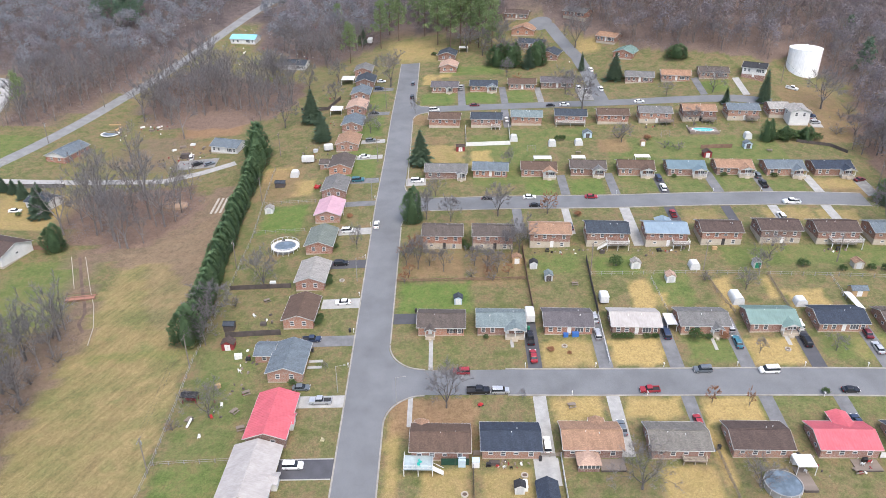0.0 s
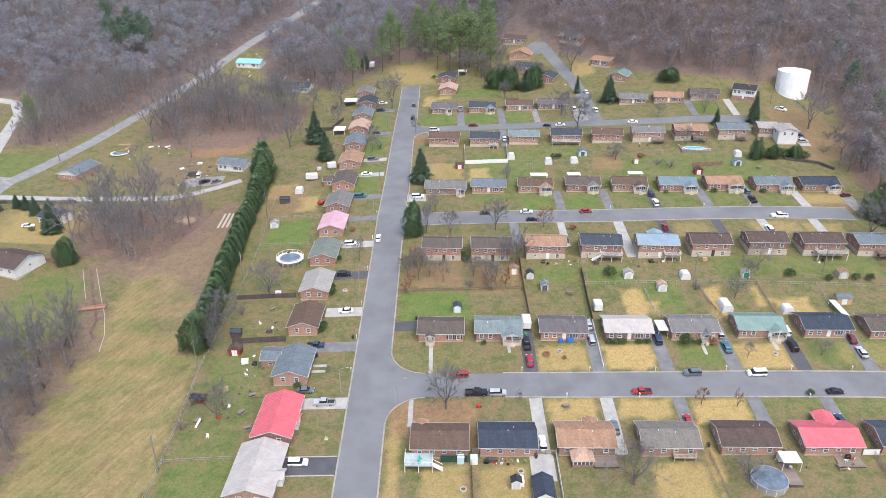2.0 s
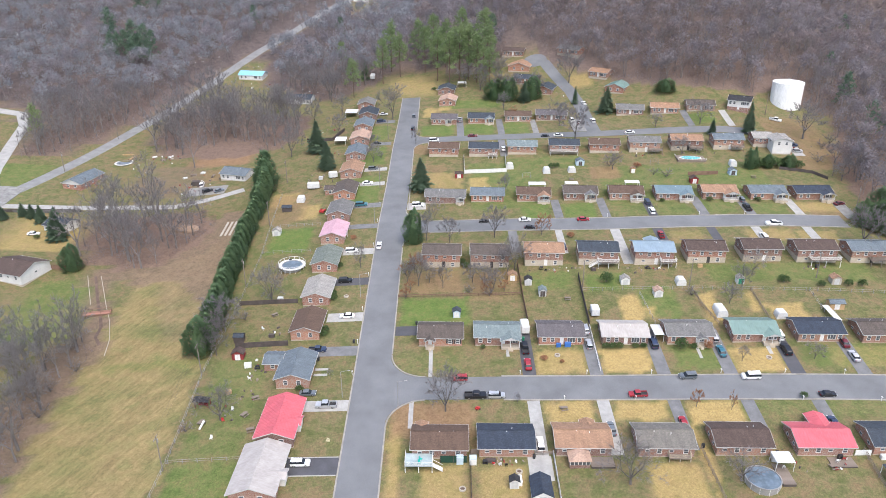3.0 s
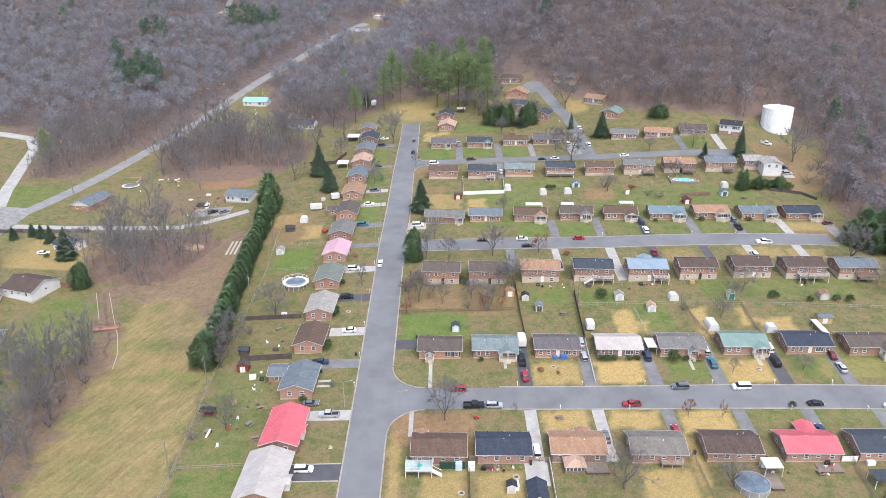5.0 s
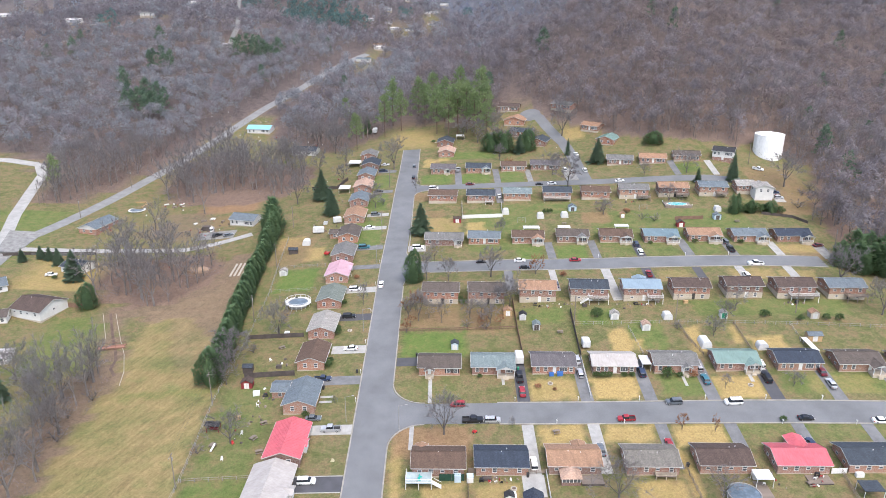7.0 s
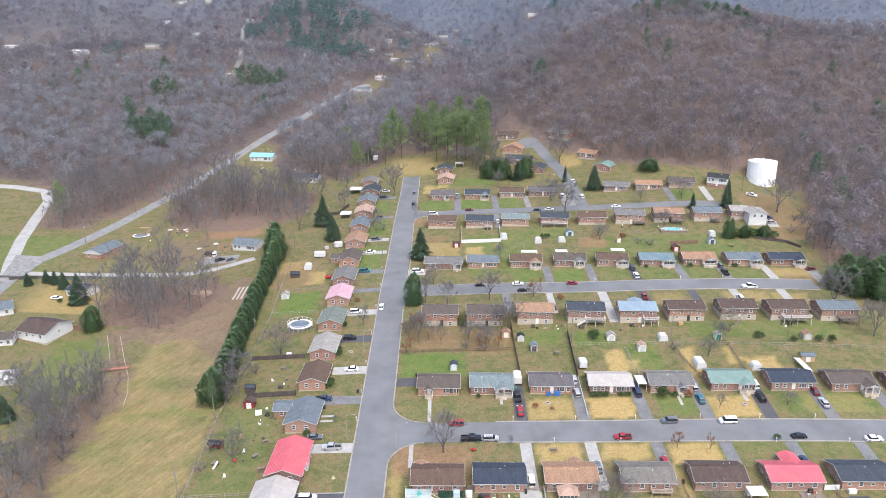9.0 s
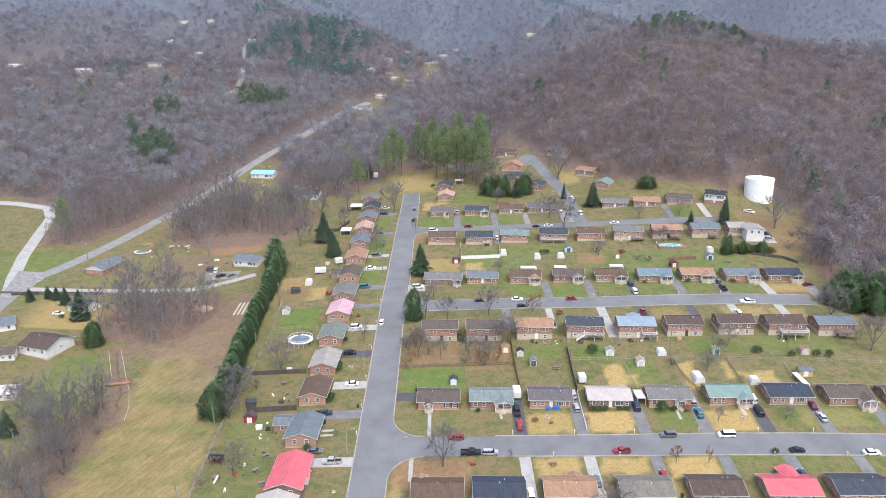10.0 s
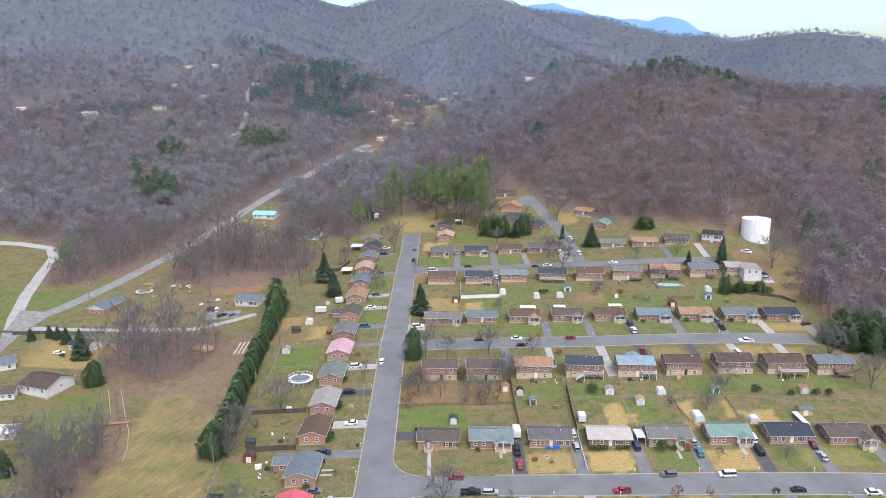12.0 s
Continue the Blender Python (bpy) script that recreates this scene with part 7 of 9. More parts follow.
for x, y, w, d, h in ((70.7, 175.0, 2.8, 2.8, 2.0), (77.6, 159.5, 3.0, 4.6, 2.2), (93.5, 158.2, 3, 2.6, 2.0), (27.3, 262.5, 2.8, 2.8, 2.3), (41.3, 256.9, 2.8, 2.6, 2.3), (51.3, 257.0, 3, 2.6, 2.1), (115.0, 257.7, 2.6, 2.6, 2.3), (-54.0, 242.3, 3, 3, 2.2)):
    arch_tent(x, y, w, d, h, "rounded white fabric shelter on the lawn")


def canopy(x, y, w, d, h, mat, label, name="canopy", ang=0.0):
    t = thing(name, pose(x, y, ground_z(x, y), 0, 0, ang), label, "canopy")
    part("top", Shape().hull([(-w / 2, 0, h), (w / 2, 0, h), (w / 2, d, h + 0.15), (-w / 2, d, h + 0.15)], [(-w / 2, 0, h + 0.1), (w / 2, 0, h + 0.1), (w / 2, d, h + 0.28), (-w / 2, d, h + 0.28)]), mat, t)
    for u in (-w / 2 + 0.1, w / 2 - 0.1):
        for v in (0.1, d - 0.1):
            part("post", Shape().box(u - 0.05, u + 0.05, v - 0.05, v + 0.05, -0.3, h + 0.05), WHITE, t)


canopy(73.1, 106.6, 4.0, 3.4, 2.4, FABRIC, "white flat canopy on posts beside a pool")
canopy(10.5, 371.5, 4.6, 4.0, 2.4, FABRIC, "white flat carport roof on posts")
canopy(5.6, 279.5, 2.2, 8.0, 2.3, FABRIC, "long white carport roof beside a house")
canopy(106.9, 154.6, 1.7, 8.0, 2.2, FABRIC, "long narrow white awning on posts")
canopy(57.6, 150.2, 2.6, 5.0, 2.3, FABRIC, "white carport roof beside a house")
canopy(-45.0, 335.0, 6.0, 7.0, 2.4, FABRIC, "wide white carport roof beside a house")
canopy(-45.6, 297.0, 5.0, 6.0, 2.3, WHITE, "pale carport roof beside a house")
canopy(-34.3, 213.0, 3.6, 5.0, 2.4, ROOF["pinkmetal"], "faded pink porch roof on posts")
canopy(35.8, 241.9, 6.4, 2.8, 2.5, FABRIC, "long white patio cover behind a house")
canopy(48.6, 241.2, 4.8, 2.6, 2.5, FABRIC, "white patio cover behind a house")
canopy(71.0, 239.9, 5.4, 2.6, 2.5, FABRIC, "white patio cover behind a house")
canopy(95.5, 102.6, 4.6, 3.6, 2.5, ROOF["slate"], "dark-roofed garden gazebo on posts", "gazebo")


def trailer(x, y, w, l, label, ang=90.0, windows=False):
    t = thing("trailer", pose(x, y, ground_z(x, y), 0, 0, ang), label, "trailer")
    part("body", Shape().hull(outline(l, w, 0.5, 0.15), outline(l - 0.05, w, 2.4, 0.15)).hull(outline(l - 0.05, w, 2.4, 0.15), outline(l - 0.5, w - 0.4, 2.6, 0.2)), FABRIC, t)
    for u in (-0.45, 0.45):
        for v in (-w / 2 + 0.1, w / 2 - 0.1):
            wheel = part("wheel", tyre_mesh, None, t, at=pose(u, v, 0.335))
            part("rim", rim_mesh, None, wheel)
    part("drawbar", Shape().box(l / 2, l / 2 + 1.1, -0.06, 0.06, 0.42, 0.52), BUMPER, t)
    if windows:
        for u in (-l * 0.3, l * 0.1):
            part("window", Shape().box(u - 0.5, u + 0.5, -w / 2 - 0.02, -w / 2 + 0.02, 1.4, 2.0), GLASS, t)


trailer(42.9, 163.2, 2.3, 3.2, "white enclosed box trailer on grass")
trailer(22.6, 157.2, 2.3, 4.6, "white enclosed box trailer on a driveway")
trailer(-39.8, 399.0, 2.5, 6.5, "white camper trailer parked on grass", windows=True)
trailer(-44.2, 262.8, 2.0, 3.4, "small white box trailer behind a house", 20)
trailer(-50.8, 254.0, 2.1, 4.6, "white boat trailer under a cover", 5)


# ---- pools ----
def round_pool(x, y, r, h, water, label, deck_side=None, railed=True):
    p = thing("swimming_pool", pose(x, y, ground_z(x, y)), label, "pool")
    part("wall", Shape().lathe([(r, -0.8), (r, h), (r + 0.12, h), (r + 0.12, h + 0.06), (r - 0.1, h + 0.06), (r - 0.1, h - 0.3)], 32), GALV if water is COVER else WHITE, p)
    part("water" if water is WATER else "cover", Shape().lathe([(r - 0.1, h - 0.25), (r - 0.1, h - 0.12), (r * 0.5, h - 0.14), (0.02, h - 0.16)], 32), water, p)
    for i in range(12):
        a = 2 * math.pi * i / 12
        part("upright", Shape().box(-0.05, 0.05, -0.04, 0.04, -0.5, h), WHITE, p, at=pose((r + 0.05) * math.cos(a), (r + 0.05) * math.sin(a), 0, 0, 0, math.degrees(a)))
    if deck_side:
        w = deck_side
        ring = Shape().lathe([(r + 0.15, h - 0.12), (r + w, h - 0.12), (r + w, h), (r + 0.15, h), (r + 0.15, h - 0.12)], 32)
        ring.f.pop()
        part("deck_ring", ring, WHITE, p, "white deck round the pool")
        if not railed:
            return
        rail = Shape()
        for i in range(32):
            a, b = 2 * math.pi * i / 32, 2 * math.pi * (i + 1) / 32
            q = [(r + w - 0.06, a), (r + w, a), (r + w, b), (r + w - 0.06, b)]
            rail.hull([(c * math.cos(t), c * math.sin(t), h + 0.85) for c, t in q], [(c * math.cos(t), c * math.sin(t), h + 0.93) for c, t in q])
        part("rail", rail, WHITE, p)
        for i in range(16):
            a = 2 * math.pi * i / 16
            part("post", Shape().box(-0.05, 0.05, -0.05, 0.05, -0.6, h + 0.9), WHITE, p, at=pose((r + w - 0.03) * math.cos(a), (r + w - 0.03) * math.sin(a), 0))


round_pool(67.4, 104.0, 3.6, 1.25, COVER, "round above-ground pool under a blue-grey winter cover")
round_pool(97.4, 105.4 - 6.6, 3.4, 1.25, WATER, "round above-ground pool with turquoise water")
round_pool(-48.4, 195.0, 3.2, 1.2, COVER, "covered round pool inside a white ring deck", 1.1)
round_pool(-142.5, 294.3, 3.0, 0.3, COVER, "derelict round pool sunk in the grass", 0.9, False)


def oblong_pool(x, y, w, d):
    p = thing("swimming_pool", pose(x, y, ground_z(x, y), 0, 0, -4), "oval turquoise pool set in a raised grey deck", "pool")
    part("deck_floor", Shape().box(-w / 2, w / 2, -d / 2, d / 2, -1.2, 0.55), DECKWOOD, p, "weathered wooden pool deck")
    oval = [(w * 0.36 * math.cos(2 * math.pi * i / 24), d * 0.3 * math.sin(2 * math.pi * i / 24)) for i in range(24)]
    part("coping", Shape().hull([(a * 1.1, b * 1.16, 0.5) for a, b in oval], [(a * 1.1, b * 1.16, 0.6) for a, b in oval]), WHITE, p, "white pool edge")
    part("water", Shape().hull([(a, b, 0.55) for a, b in oval], [(a, b, 0.62) for a, b in oval]), WATER, p)
    rail = Shape().box(-w / 2, w / 2, -d / 2, -d / 2 + 0.06, 1.4, 1.48)
    part("rail", rail, WHITE, p)
    for i in range(7):
        u = -w / 2 + 0.05 + (w - 0.1) * i / 6
        part("post", Shape().box(u - 0.04, u + 0.04, -d / 2, -d / 2 + 0.08, 0.55, 1.45), WHITE, p)


oblong_pool(100.4, 266.0, 11.0, 6.4)


# ---- fences ----
post_mesh = {}


def fence(line, height, mat, label, style="board", gap=2.4):
    """Posts with boards, rails or wire between them, following the ground."""
    x0, y0 = line[0]
    f = thing("fence", pose(x0, y0, ground_z(x0, y0)), label, "fence", "garden fences")
    oz = ground_z(x0, y0)
    key = (height, mat.name)
    if key not in post_mesh:
        post_mesh[key] = Shape().box(-0.06, 0.06, -0.06, 0.06, -0.5, height + 0.08).mesh("post", mat)
    pts = along(line, gap)
    for x, y in pts:
        part("post", post_mesh[key], None, f, at=pose(x - x0, y - y0, ground_z(x, y) - oz))
    for (ax, ay), (bx, by) in zip(pts, pts[1:]):
        d = math.hypot(bx - ax, by - ay)
        nx, ny = -(by - ay) / d * 0.025, (bx - ax) / d * 0.025
        za, zb = ground_z(ax, ay) - oz, ground_z(bx, by) - oz
        ax, ay, bx, by = ax - x0, ay - y0, bx - x0, by - y0

        def beam(s, lo, hi):
            s.hull([(ax - nx, ay - ny, za + lo), (bx - nx, by - ny, zb + lo), (bx + nx, by + ny, zb + lo), (ax + nx, ay + ny, za + lo)], [(ax - nx, ay - ny, za + hi), (bx - nx, by - ny, zb + hi), (bx + nx, by + ny, zb + hi), (ax + nx, ay + ny, za + hi)])

        if style == "board":
            s = Shape()
            beam(s, 0.05, height)
            part("panel", s, mat, f)
        elif style == "rail":
            for lo in (0.35, 0.75, height - 0.15):
                s = Shape()
                beam(s, lo, lo + 0.13)
                part("rail", s, mat, f)
        else:
            s = Shape()
            beam(s, height - 0.035, height)
            part("top_rail", s, mat, f)
            s = Shape()
            beam(s, 0.45, 0.48)
            part("wire", s, mat, f)


fence([(41.4, 182.0), (40.8, 166.5), (40.6, 158.0)], 1.7, SHED_DARK, "dark wooden board fence between back yards")
fence([(40.6, 158.0), (40.2, 140.0)], 0.8, WHITE, "low pale rail fence beside a driveway", "rail")
fence([(-13.0, 174.8), (5.7, 174.4), (23.2, 174.0)], 1.1, TREATED, "low rusty brown rail fence across back yards", "rail")
fence([(23.6, 190.0), (23.6, 173.9), (23.9, 159.0)], 1.7, TREATED, "reddish wooden board fence between back yards")
fence([(41.6, 174.8), (73.3, 173.2), (96.0, 171.4), (121.4, 170.1), (140, 169.5)], 1.1, GALV, "grey wire fence along the back yards", "wire", 3.0)
fence([(72.8, 173.0), (73.6, 165.0), (75.5, 156.3)], 1.2, DECKWOOD, "grey wooden rail fence between back yards", "rail")
fence([(89.6, 171.6), (89.8, 155.8)], 1.2, DECKWOOD, "grey wooden rail fence between back yards", "rail")
fence([(57.6, 171.8), (58.6, 158.0)], 1.0, GALV, "grey wire fence between back yards", "wire")
fence([(106.5, 171.0), (106.2, 161.0)], 1.0, GALV, "grey wire fence between back yards", "wire")
fence([(-56.4, 153.9), (-42.0, 153.8)], 1.7, SHED_DARK, "dark wooden board fence beside a shed")
fence([(-60.6, 175.2), (-43.0, 174.4)], 1.5, SHED_DARK, "dark wooden board fence across a back yard")
fence([(9.0, 276.0), (8.8, 260.0), (25.6, 260.1), (26.2, 276.0)], 1.6, WHITE, "white board fence round a back yard")
fence([(57.4, 113.4), (57.8, 104.0), (58.4, 92.0)], 1.3, DECKWOOD, "brown wooden rail fence along a yard", "rail")
fence([(92.6, 112.0), (92.0, 100.0)], 1.3, DECKWOOD, "brown wooden rail fence along a yard", "rail")
fence([(94.9, 250.6), (106.4, 250.9)], 1.5, TREATED, "brown wooden board fence in a back yard")
fence([(90.2, 110.9), (93.6, 110.9)], 1.5, WHITE, "white board fence between houses")
fence([(6.3, 112.6), (6.0, 94.0)], 1.2, SHED_DARK, "dark wooden fence between back yards")
fence([(24.6, 112.4), (24.4, 94.0)], 1.2, WHITE, "pale board fence between back yards")
fence([(20.2, 112.2), (24.4, 112.3)], 1.2, DECKWOOD, "grey wooden gate fence beside a house", "rail")
fence([(6.4, 112.9), (8.0, 112.9)], 1.4, DECKWOOD, "grey board fence between houses")
fence([(132.0, 255.2), (143.3, 251.9), (147.1, 246.7)], 1.2, SHED_DARK, "dark low fence behind a hedge")
fence([(-61.4, 96.0), (-61.2, 112.0), (-61.6, 125.0), (-62.4, 145.0), (-61.0, 171.0), (-60.4, 203.0), (-61.8, 229.0), (-62.5, 250.0)], 1.2, GALV, "long wire fence between yards and field", "wire", 3.0)
fence([(-60.8, 112.0), (-44.5, 112.2)], 1.0, GALV, "wire fence across a yard", "wire", 3.0)
fence([(-174.8, 240.7), (-166.1, 243.2), (-140.3, 246.1)], 1.3, SHED_DARK, "dark wooden fence beside the lane")
fence([(-132.2, 202.6), (-122.4, 202.6)], 1.6, TREATED, "orange-brown wooden board fence beside a barn")
fence([(-44.0, 204.6), (-60.0, 205.6)], 1.0, GALV, "wire fence between back yards", "wire", 3.0)
fence([(-43.4, 223.0), (-61.0, 224.0)], 1.0, GALV, "wire fence between back yards", "wire", 3.0)
fence([(-62.0, 306.0), (-50.0, 304.0), (-46.0, 316.0)], 1.6, SHED_DARK, "dark wooden fence at the end of a yard")


# ---- poles, wires, lamps ----
POLE_WOOD = weathered("pole_wood", (0.22, 0.19, 0.165), 0.9, vary=0.2, stretch=(1, 1, 0.2))


def utility_pole(x, y, h=9.5, ang=0.0, arm=True):
    p = thing("utility_pole", pose(x, y, ground_z(x, y), 0, 0, ang), "tall weathered wooden utility pole", "pole", "utility poles")
    part("pole", Shape().tube((0, 0, -0.8), (0, 0, h), 0.16, 0.11, 8), POLE_WOOD, p)
    if arm:
        part("crossarm", Shape().box(-1.1, 1.1, 0.1, 0.22, h - 0.7, h - 0.55), POLE_WOOD, p)
        for u in (-1.0, -0.45, 0.45, 1.0):
            part("insulator", Shape().lathe([(0.05, h - 0.55), (0.07, h - 0.45), (0.03, h - 0.35)], 6, u, 0.16), GALV, p)
    part("transformer", Shape().tube((0.32, 0, h - 1.9), (0.32, 0, h - 1.0), 0.2, 0.2, 10), GALV, p) if arm and int(x) % 2 else None
    return (x, y, ground_z(x, y) + h - 0.4)


def wire(a, b, sag=0.8):
    s = Shape()
    a, b = Vector(a), Vector(b)
    last = a
    for i in range(1, 9):
        t = i / 8
        q = a.lerp(b, t) - Vector((0, 0, sag * 4 * t * (1 - t)))
        s.tube(last, q, 0.018, 0.018, 3)
        last = q
    solo("overhead_wire", s, BUMPER, "thin dark overhead wire between poles", "wire", "structure")


tops = [utility_pole(x, y, 9.5, 90) for x, y in ((-61.3, 110.0), (-62.6, 143.1), (-61.4, 186.0), (-62.4, 226.0), (-62.8, 262.0))]
for a, b in zip(tops, tops[1:]):
    wire(a, b)
    wire((a[0] - 0.9, a[1], a[2]), (b[0] - 0.9, b[1], b[2]))
tops = [utility_pole(x, y, 9.0, 90) for x, y in ((8.7, 186.0), (41.8, 176.6), (72.8, 174.6), (111.3, 177.5), (141.3, 180.8))]
for a, b in zip(tops, tops[1:]):
    wire(a, b)
tops = [utility_pole(x, y, 10.0, -25) for x, y in ((-171.5, 226.0), (-188.8, 296.6))]
tops += [utility_pole(x, y, 9.0, -25) for x, y in ((-155.5, 321.5), (-163.8, 283.6), (-128.0, 408.0))]
tops = [utility_pole(x, y, 10.0, 60) for x, y in ((143.6, 218.9), (150.5, 250.0), (146.5, 308.0), (132.8, 344.4))]
for a, b in zip(tops, tops[1:]):
    wire(a, b)
utility_pole(-24.4, 300.8, 9.0, 0)
utility_pole(-24.2, 250.0, 9.0, 0)


def street_lamp(x, y, h=7.5, reach=1.8):
    p = thing("street_lamp", pose(x, y, ground_z(x, y)), "slim grey street lamp with one arm", "street lamp", "street lamps")
    part("pole", Shape().tube((0, 0, -0.5), (0, 0, h), 0.09, 0.06, 8), GALV, p)
    part("arm", Shape().tube((0, 0, h - 0.1), (reach, 0, h + 0.35), 0.035, 0.03, 6), GALV, p)
    part("lamp_head", Shape().hull(outline(0.7, 0.26, h + 0.28, 0.06, x=reach + 0.2), outline(0.5, 0.18, h + 0.42, 0.05, x=reach + 0.2)), GALV, p)


for x, y in ((-24.5, 132.1), (-24.4, 176.0), (-24.0, 222.0), (-10.6, 128.0)):
    street_lamp(x, y)


def mailbox(x, y, ang=0.0):
    p = thing("mailbox", pose(x, y, ground_z(x, y), 0, 0, ang), "small roadside mailbox on a post", "mailbox", "mailboxes")
    part("post", Shape().box(-0.05, 0.05, -0.05, 0.05, -0.3, 1.0), WHITE, p)
    part("box", Shape().box(-0.12, 0.12, -0.26, 0.26, 1.0, 1.14).hull([(-0.12, -0.26, 1.14), (0.12, -0.26, 1.14), (0.12, 0.26, 1.14), (-0.12, 0.26, 1.14)], [(-0.05, -0.26, 1.25), (0.05, -0.26, 1.25), (0.05, 0.26, 1.25), (-0.05, 0.26, 1.25)]), WHITE, p)


for x, y in ((-23.0, 153.6), (-23.0, 140.5), (29.6, 129.9), (46.7, 129.3), (86.2, 127.9), (100.4, 136.9), (85.8, 137.4), (52.7, 138.3), (-23.0, 222.5), (-23.1, 205.7), (19.8, 139.4), (36.6, 138.9), (70.0, 137.9), (-23.1, 187.4), (-23.1, 169.0), (104.6, 127.4), (57.6, 219.0), (89.0, 217.6), (104.6, 217.5)):
    mailbox(x, y)


# ---- shrubs ----
def shrub_arrays(seed, r=0.8, h=1.3, bits=380):
    rr = random.Random(seed)
    v, f, tv, tf = [], [], [], []
    for k in range(4):
        stick(v, f, Vector((0, 0, -0.2)), Vector((rr.uniform(-0.5, 0.5) * r, rr.uniform(-0.5, 0.5) * r, h * 0.7)), 0.03, 0.01, 3)
    for _ in range(bits):
        d = rand_dir(rr, (-0.2, 1))
        q = rr.uniform(0.45, 1.0)
        c = Vector((d.x * r * q, d.y * r * q, h * 0.42 + d.z * h * 0.55 * q))
        a, b = rand_dir(rr, (-0.5, 1)) * 0.2, rand_dir(rr, (-1, 1)) * 0.17
        m = len(tv)
        tv += [c, c + a, c + b]
        tf.append((m, m + 1, m + 2))
    return np.array([tuple(q) for q in v]), np.array(f), np.array([tuple(q) for q in tv]), np.array(tf)


SHRUB_GREEN = twig_material("shrub_leaves", ((0.25, (0.06, 0.1, 0.04)), (0.5, (0.09, 0.14, 0.055)), (0.75, (0.13, 0.175, 0.07))), sheer=0.4)
green_shrubs = [tree_thing(shrub_arrays(300 + k), "rounded green shrub beside a house", "shrub", leaf=SHRUB_GREEN, group="green shrubs", name="shrub", crown="foliage") for k in range(3)]
plant(green_shrubs, [(62.9, 147.6, 3.0, 1.0), (66.0, 147.4, 1.5, 1.2), (10.9, 150.0, 1.3, 1.0), (43.4, 148.9, 1.5, 1.3), (45.2, 148.8, 1.5, 1.3), (47.0, 148.7, 1.5, 1.2), (51.0, 148.5, 1.4, 1.2), (53.2, 148.4, 1.4, 1.2), (49.3, 178.7, 3.4, 1.0), (-35.6, 135.0, 1.6, 1.1), (-33.0, 157.4, 1.9, 1.2), (-32.6, 159.6, 1.8, 1.1), (-32.6, 175.0, 2.2, 1.1), (-32.6, 178.0, 1.6, 1.1), (-32.8, 193.6, 1.7, 1.1), (6.1, 192.0, 2.2, 1.2), (7.4, 190.0, 2.0, 1.2), (122.4, 257.5, 3.0, 1.6), (127.0, 257.8, 3.6, 1.6), (131.0, 258.2, 3.6, 1.6), (135.5, 258.4, 3.2, 1.6), (139.9, 257.2, 2.8, 1.5), (32.0, 120.6, 1.4, 1.2), (29.0, 120.8, 1.3, 1.2), (-36.5, 131.6, 1.4, 1.1), (111.0, 173.2, 2.0, 1.0), (119.0, 173.6, 2.2, 1.0), (123.0, 173.4, 2.4, 0.9), (101.0, 175.5, 2.4, 1.2), (-146, 223.5, 1.6, 1.2), (-1.0, 372.0, 2.0, 1.2), (-4.6, 371.0, 1.8, 1.3), (79.2, 228.8, 1.3, 1.2), (96.0, 228.4, 1.6, 1.3), (113.0, 227.6, 1.6, 1.4), (86.8, 128.8, 1.6, 1.0), (43.4, 262.2, 2.4, 0.6), (44.8, 262.2, 2.4, 0.6), (46.2, 262.2, 2.4, 0.6)], 1.3)
red_shrubs = [tree_thing(shrub_arrays(310 + k), "rounded reddish-brown winter shrub", "shrub", leaf=RED_TWIGS, group="russet shrubs", name="shrub", crown="foliage") for k in range(2)]
plant(red_shrubs, [(69.8, 147.2, 2.0, 1.0), (31.0, 143.6, 0.9, 1.2), (26.6, 145.0, 1.2, 1.4), (42.8, 206.0, 2.0, 1.0), (-30.4, 211.4, 1.6, 1.1), (77.6, 260.0, 2.0, 1.3)], 1.3)
bare_shrubs = [tree_thing(bare_tree(320 + k, 4.0, 2.4, 6, 2, 3, 14, 0.06, 3, 0.06), "leafless grey-brown thicket shrub", "shrub", group="bare shrubs", name="shrub") for k in range(2)]
plant(bare_shrubs, [(163.3, 280.2, 4.5, 1.2), (158.0, 276.0, 3.5, 1.4), (168, 272, 4, 1.4), (86.5, 250.0, 3.6, 1.4), (82.0, 252.0, 3.2, 1.3), (67.0, 262.0, 3.5, 1.3), (-57.0, 167.0, 3.5, 1.2), (-60.0, 122.0, 3.0, 1.2), (-26.0, 279.0, 3.4, 1.2), (72.0, 170.0, 3.0, 1.3), (14.0, 174.0, 3.0, 1.2), (8.0, 176.0, 3.2, 1.2), (-34.5, 180.2, 2.2, 1.0), (-98, 148, 4, 1.2), (-101, 140, 4, 1.3), (-99, 130, 4, 1.3), (-104, 158, 4, 1.3), (150, 262, 4, 1.4), (165, 250, 5, 1.4), (172, 262, 5, 1.4)], 4.0)


# ---- the creek, its footbridge and edgings, the garden plot ----
MUD = weathered("creek_mud", (0.13, 0.088, 0.066), 0.7, vary=0.3, grain=3, blotch=0.5, kind="World")
CREEK = [(-114.5, 198.6), (-108.9, 186.7), (-104.4, 177.5), (-102.2, 173.4), (-100.2, 168.9), (-99.8, 164.0), (-96.9, 160.0)]
solo("creek_bed", strip(CREEK, 0.9, 0.03, MUD, "creek_bed", 0.2, 3.0), MUD, "muddy brown creek bed through the grass", "creek", "structure")
for line in ([(-112.6, 198.5), (-103.2, 179.9), (-98.9, 172.0), (-94.9, 162.1), (-93.2, 154.5)], [(-117.1, 198.6), (-108.6, 181.2)]):
    solo("edging", strip(line, 0.16, 0.2, STONE_SIDING, "edging", 0.5, 3.0), STONE_SIDING, "pale low wall along the creek", "low wall", "structure")


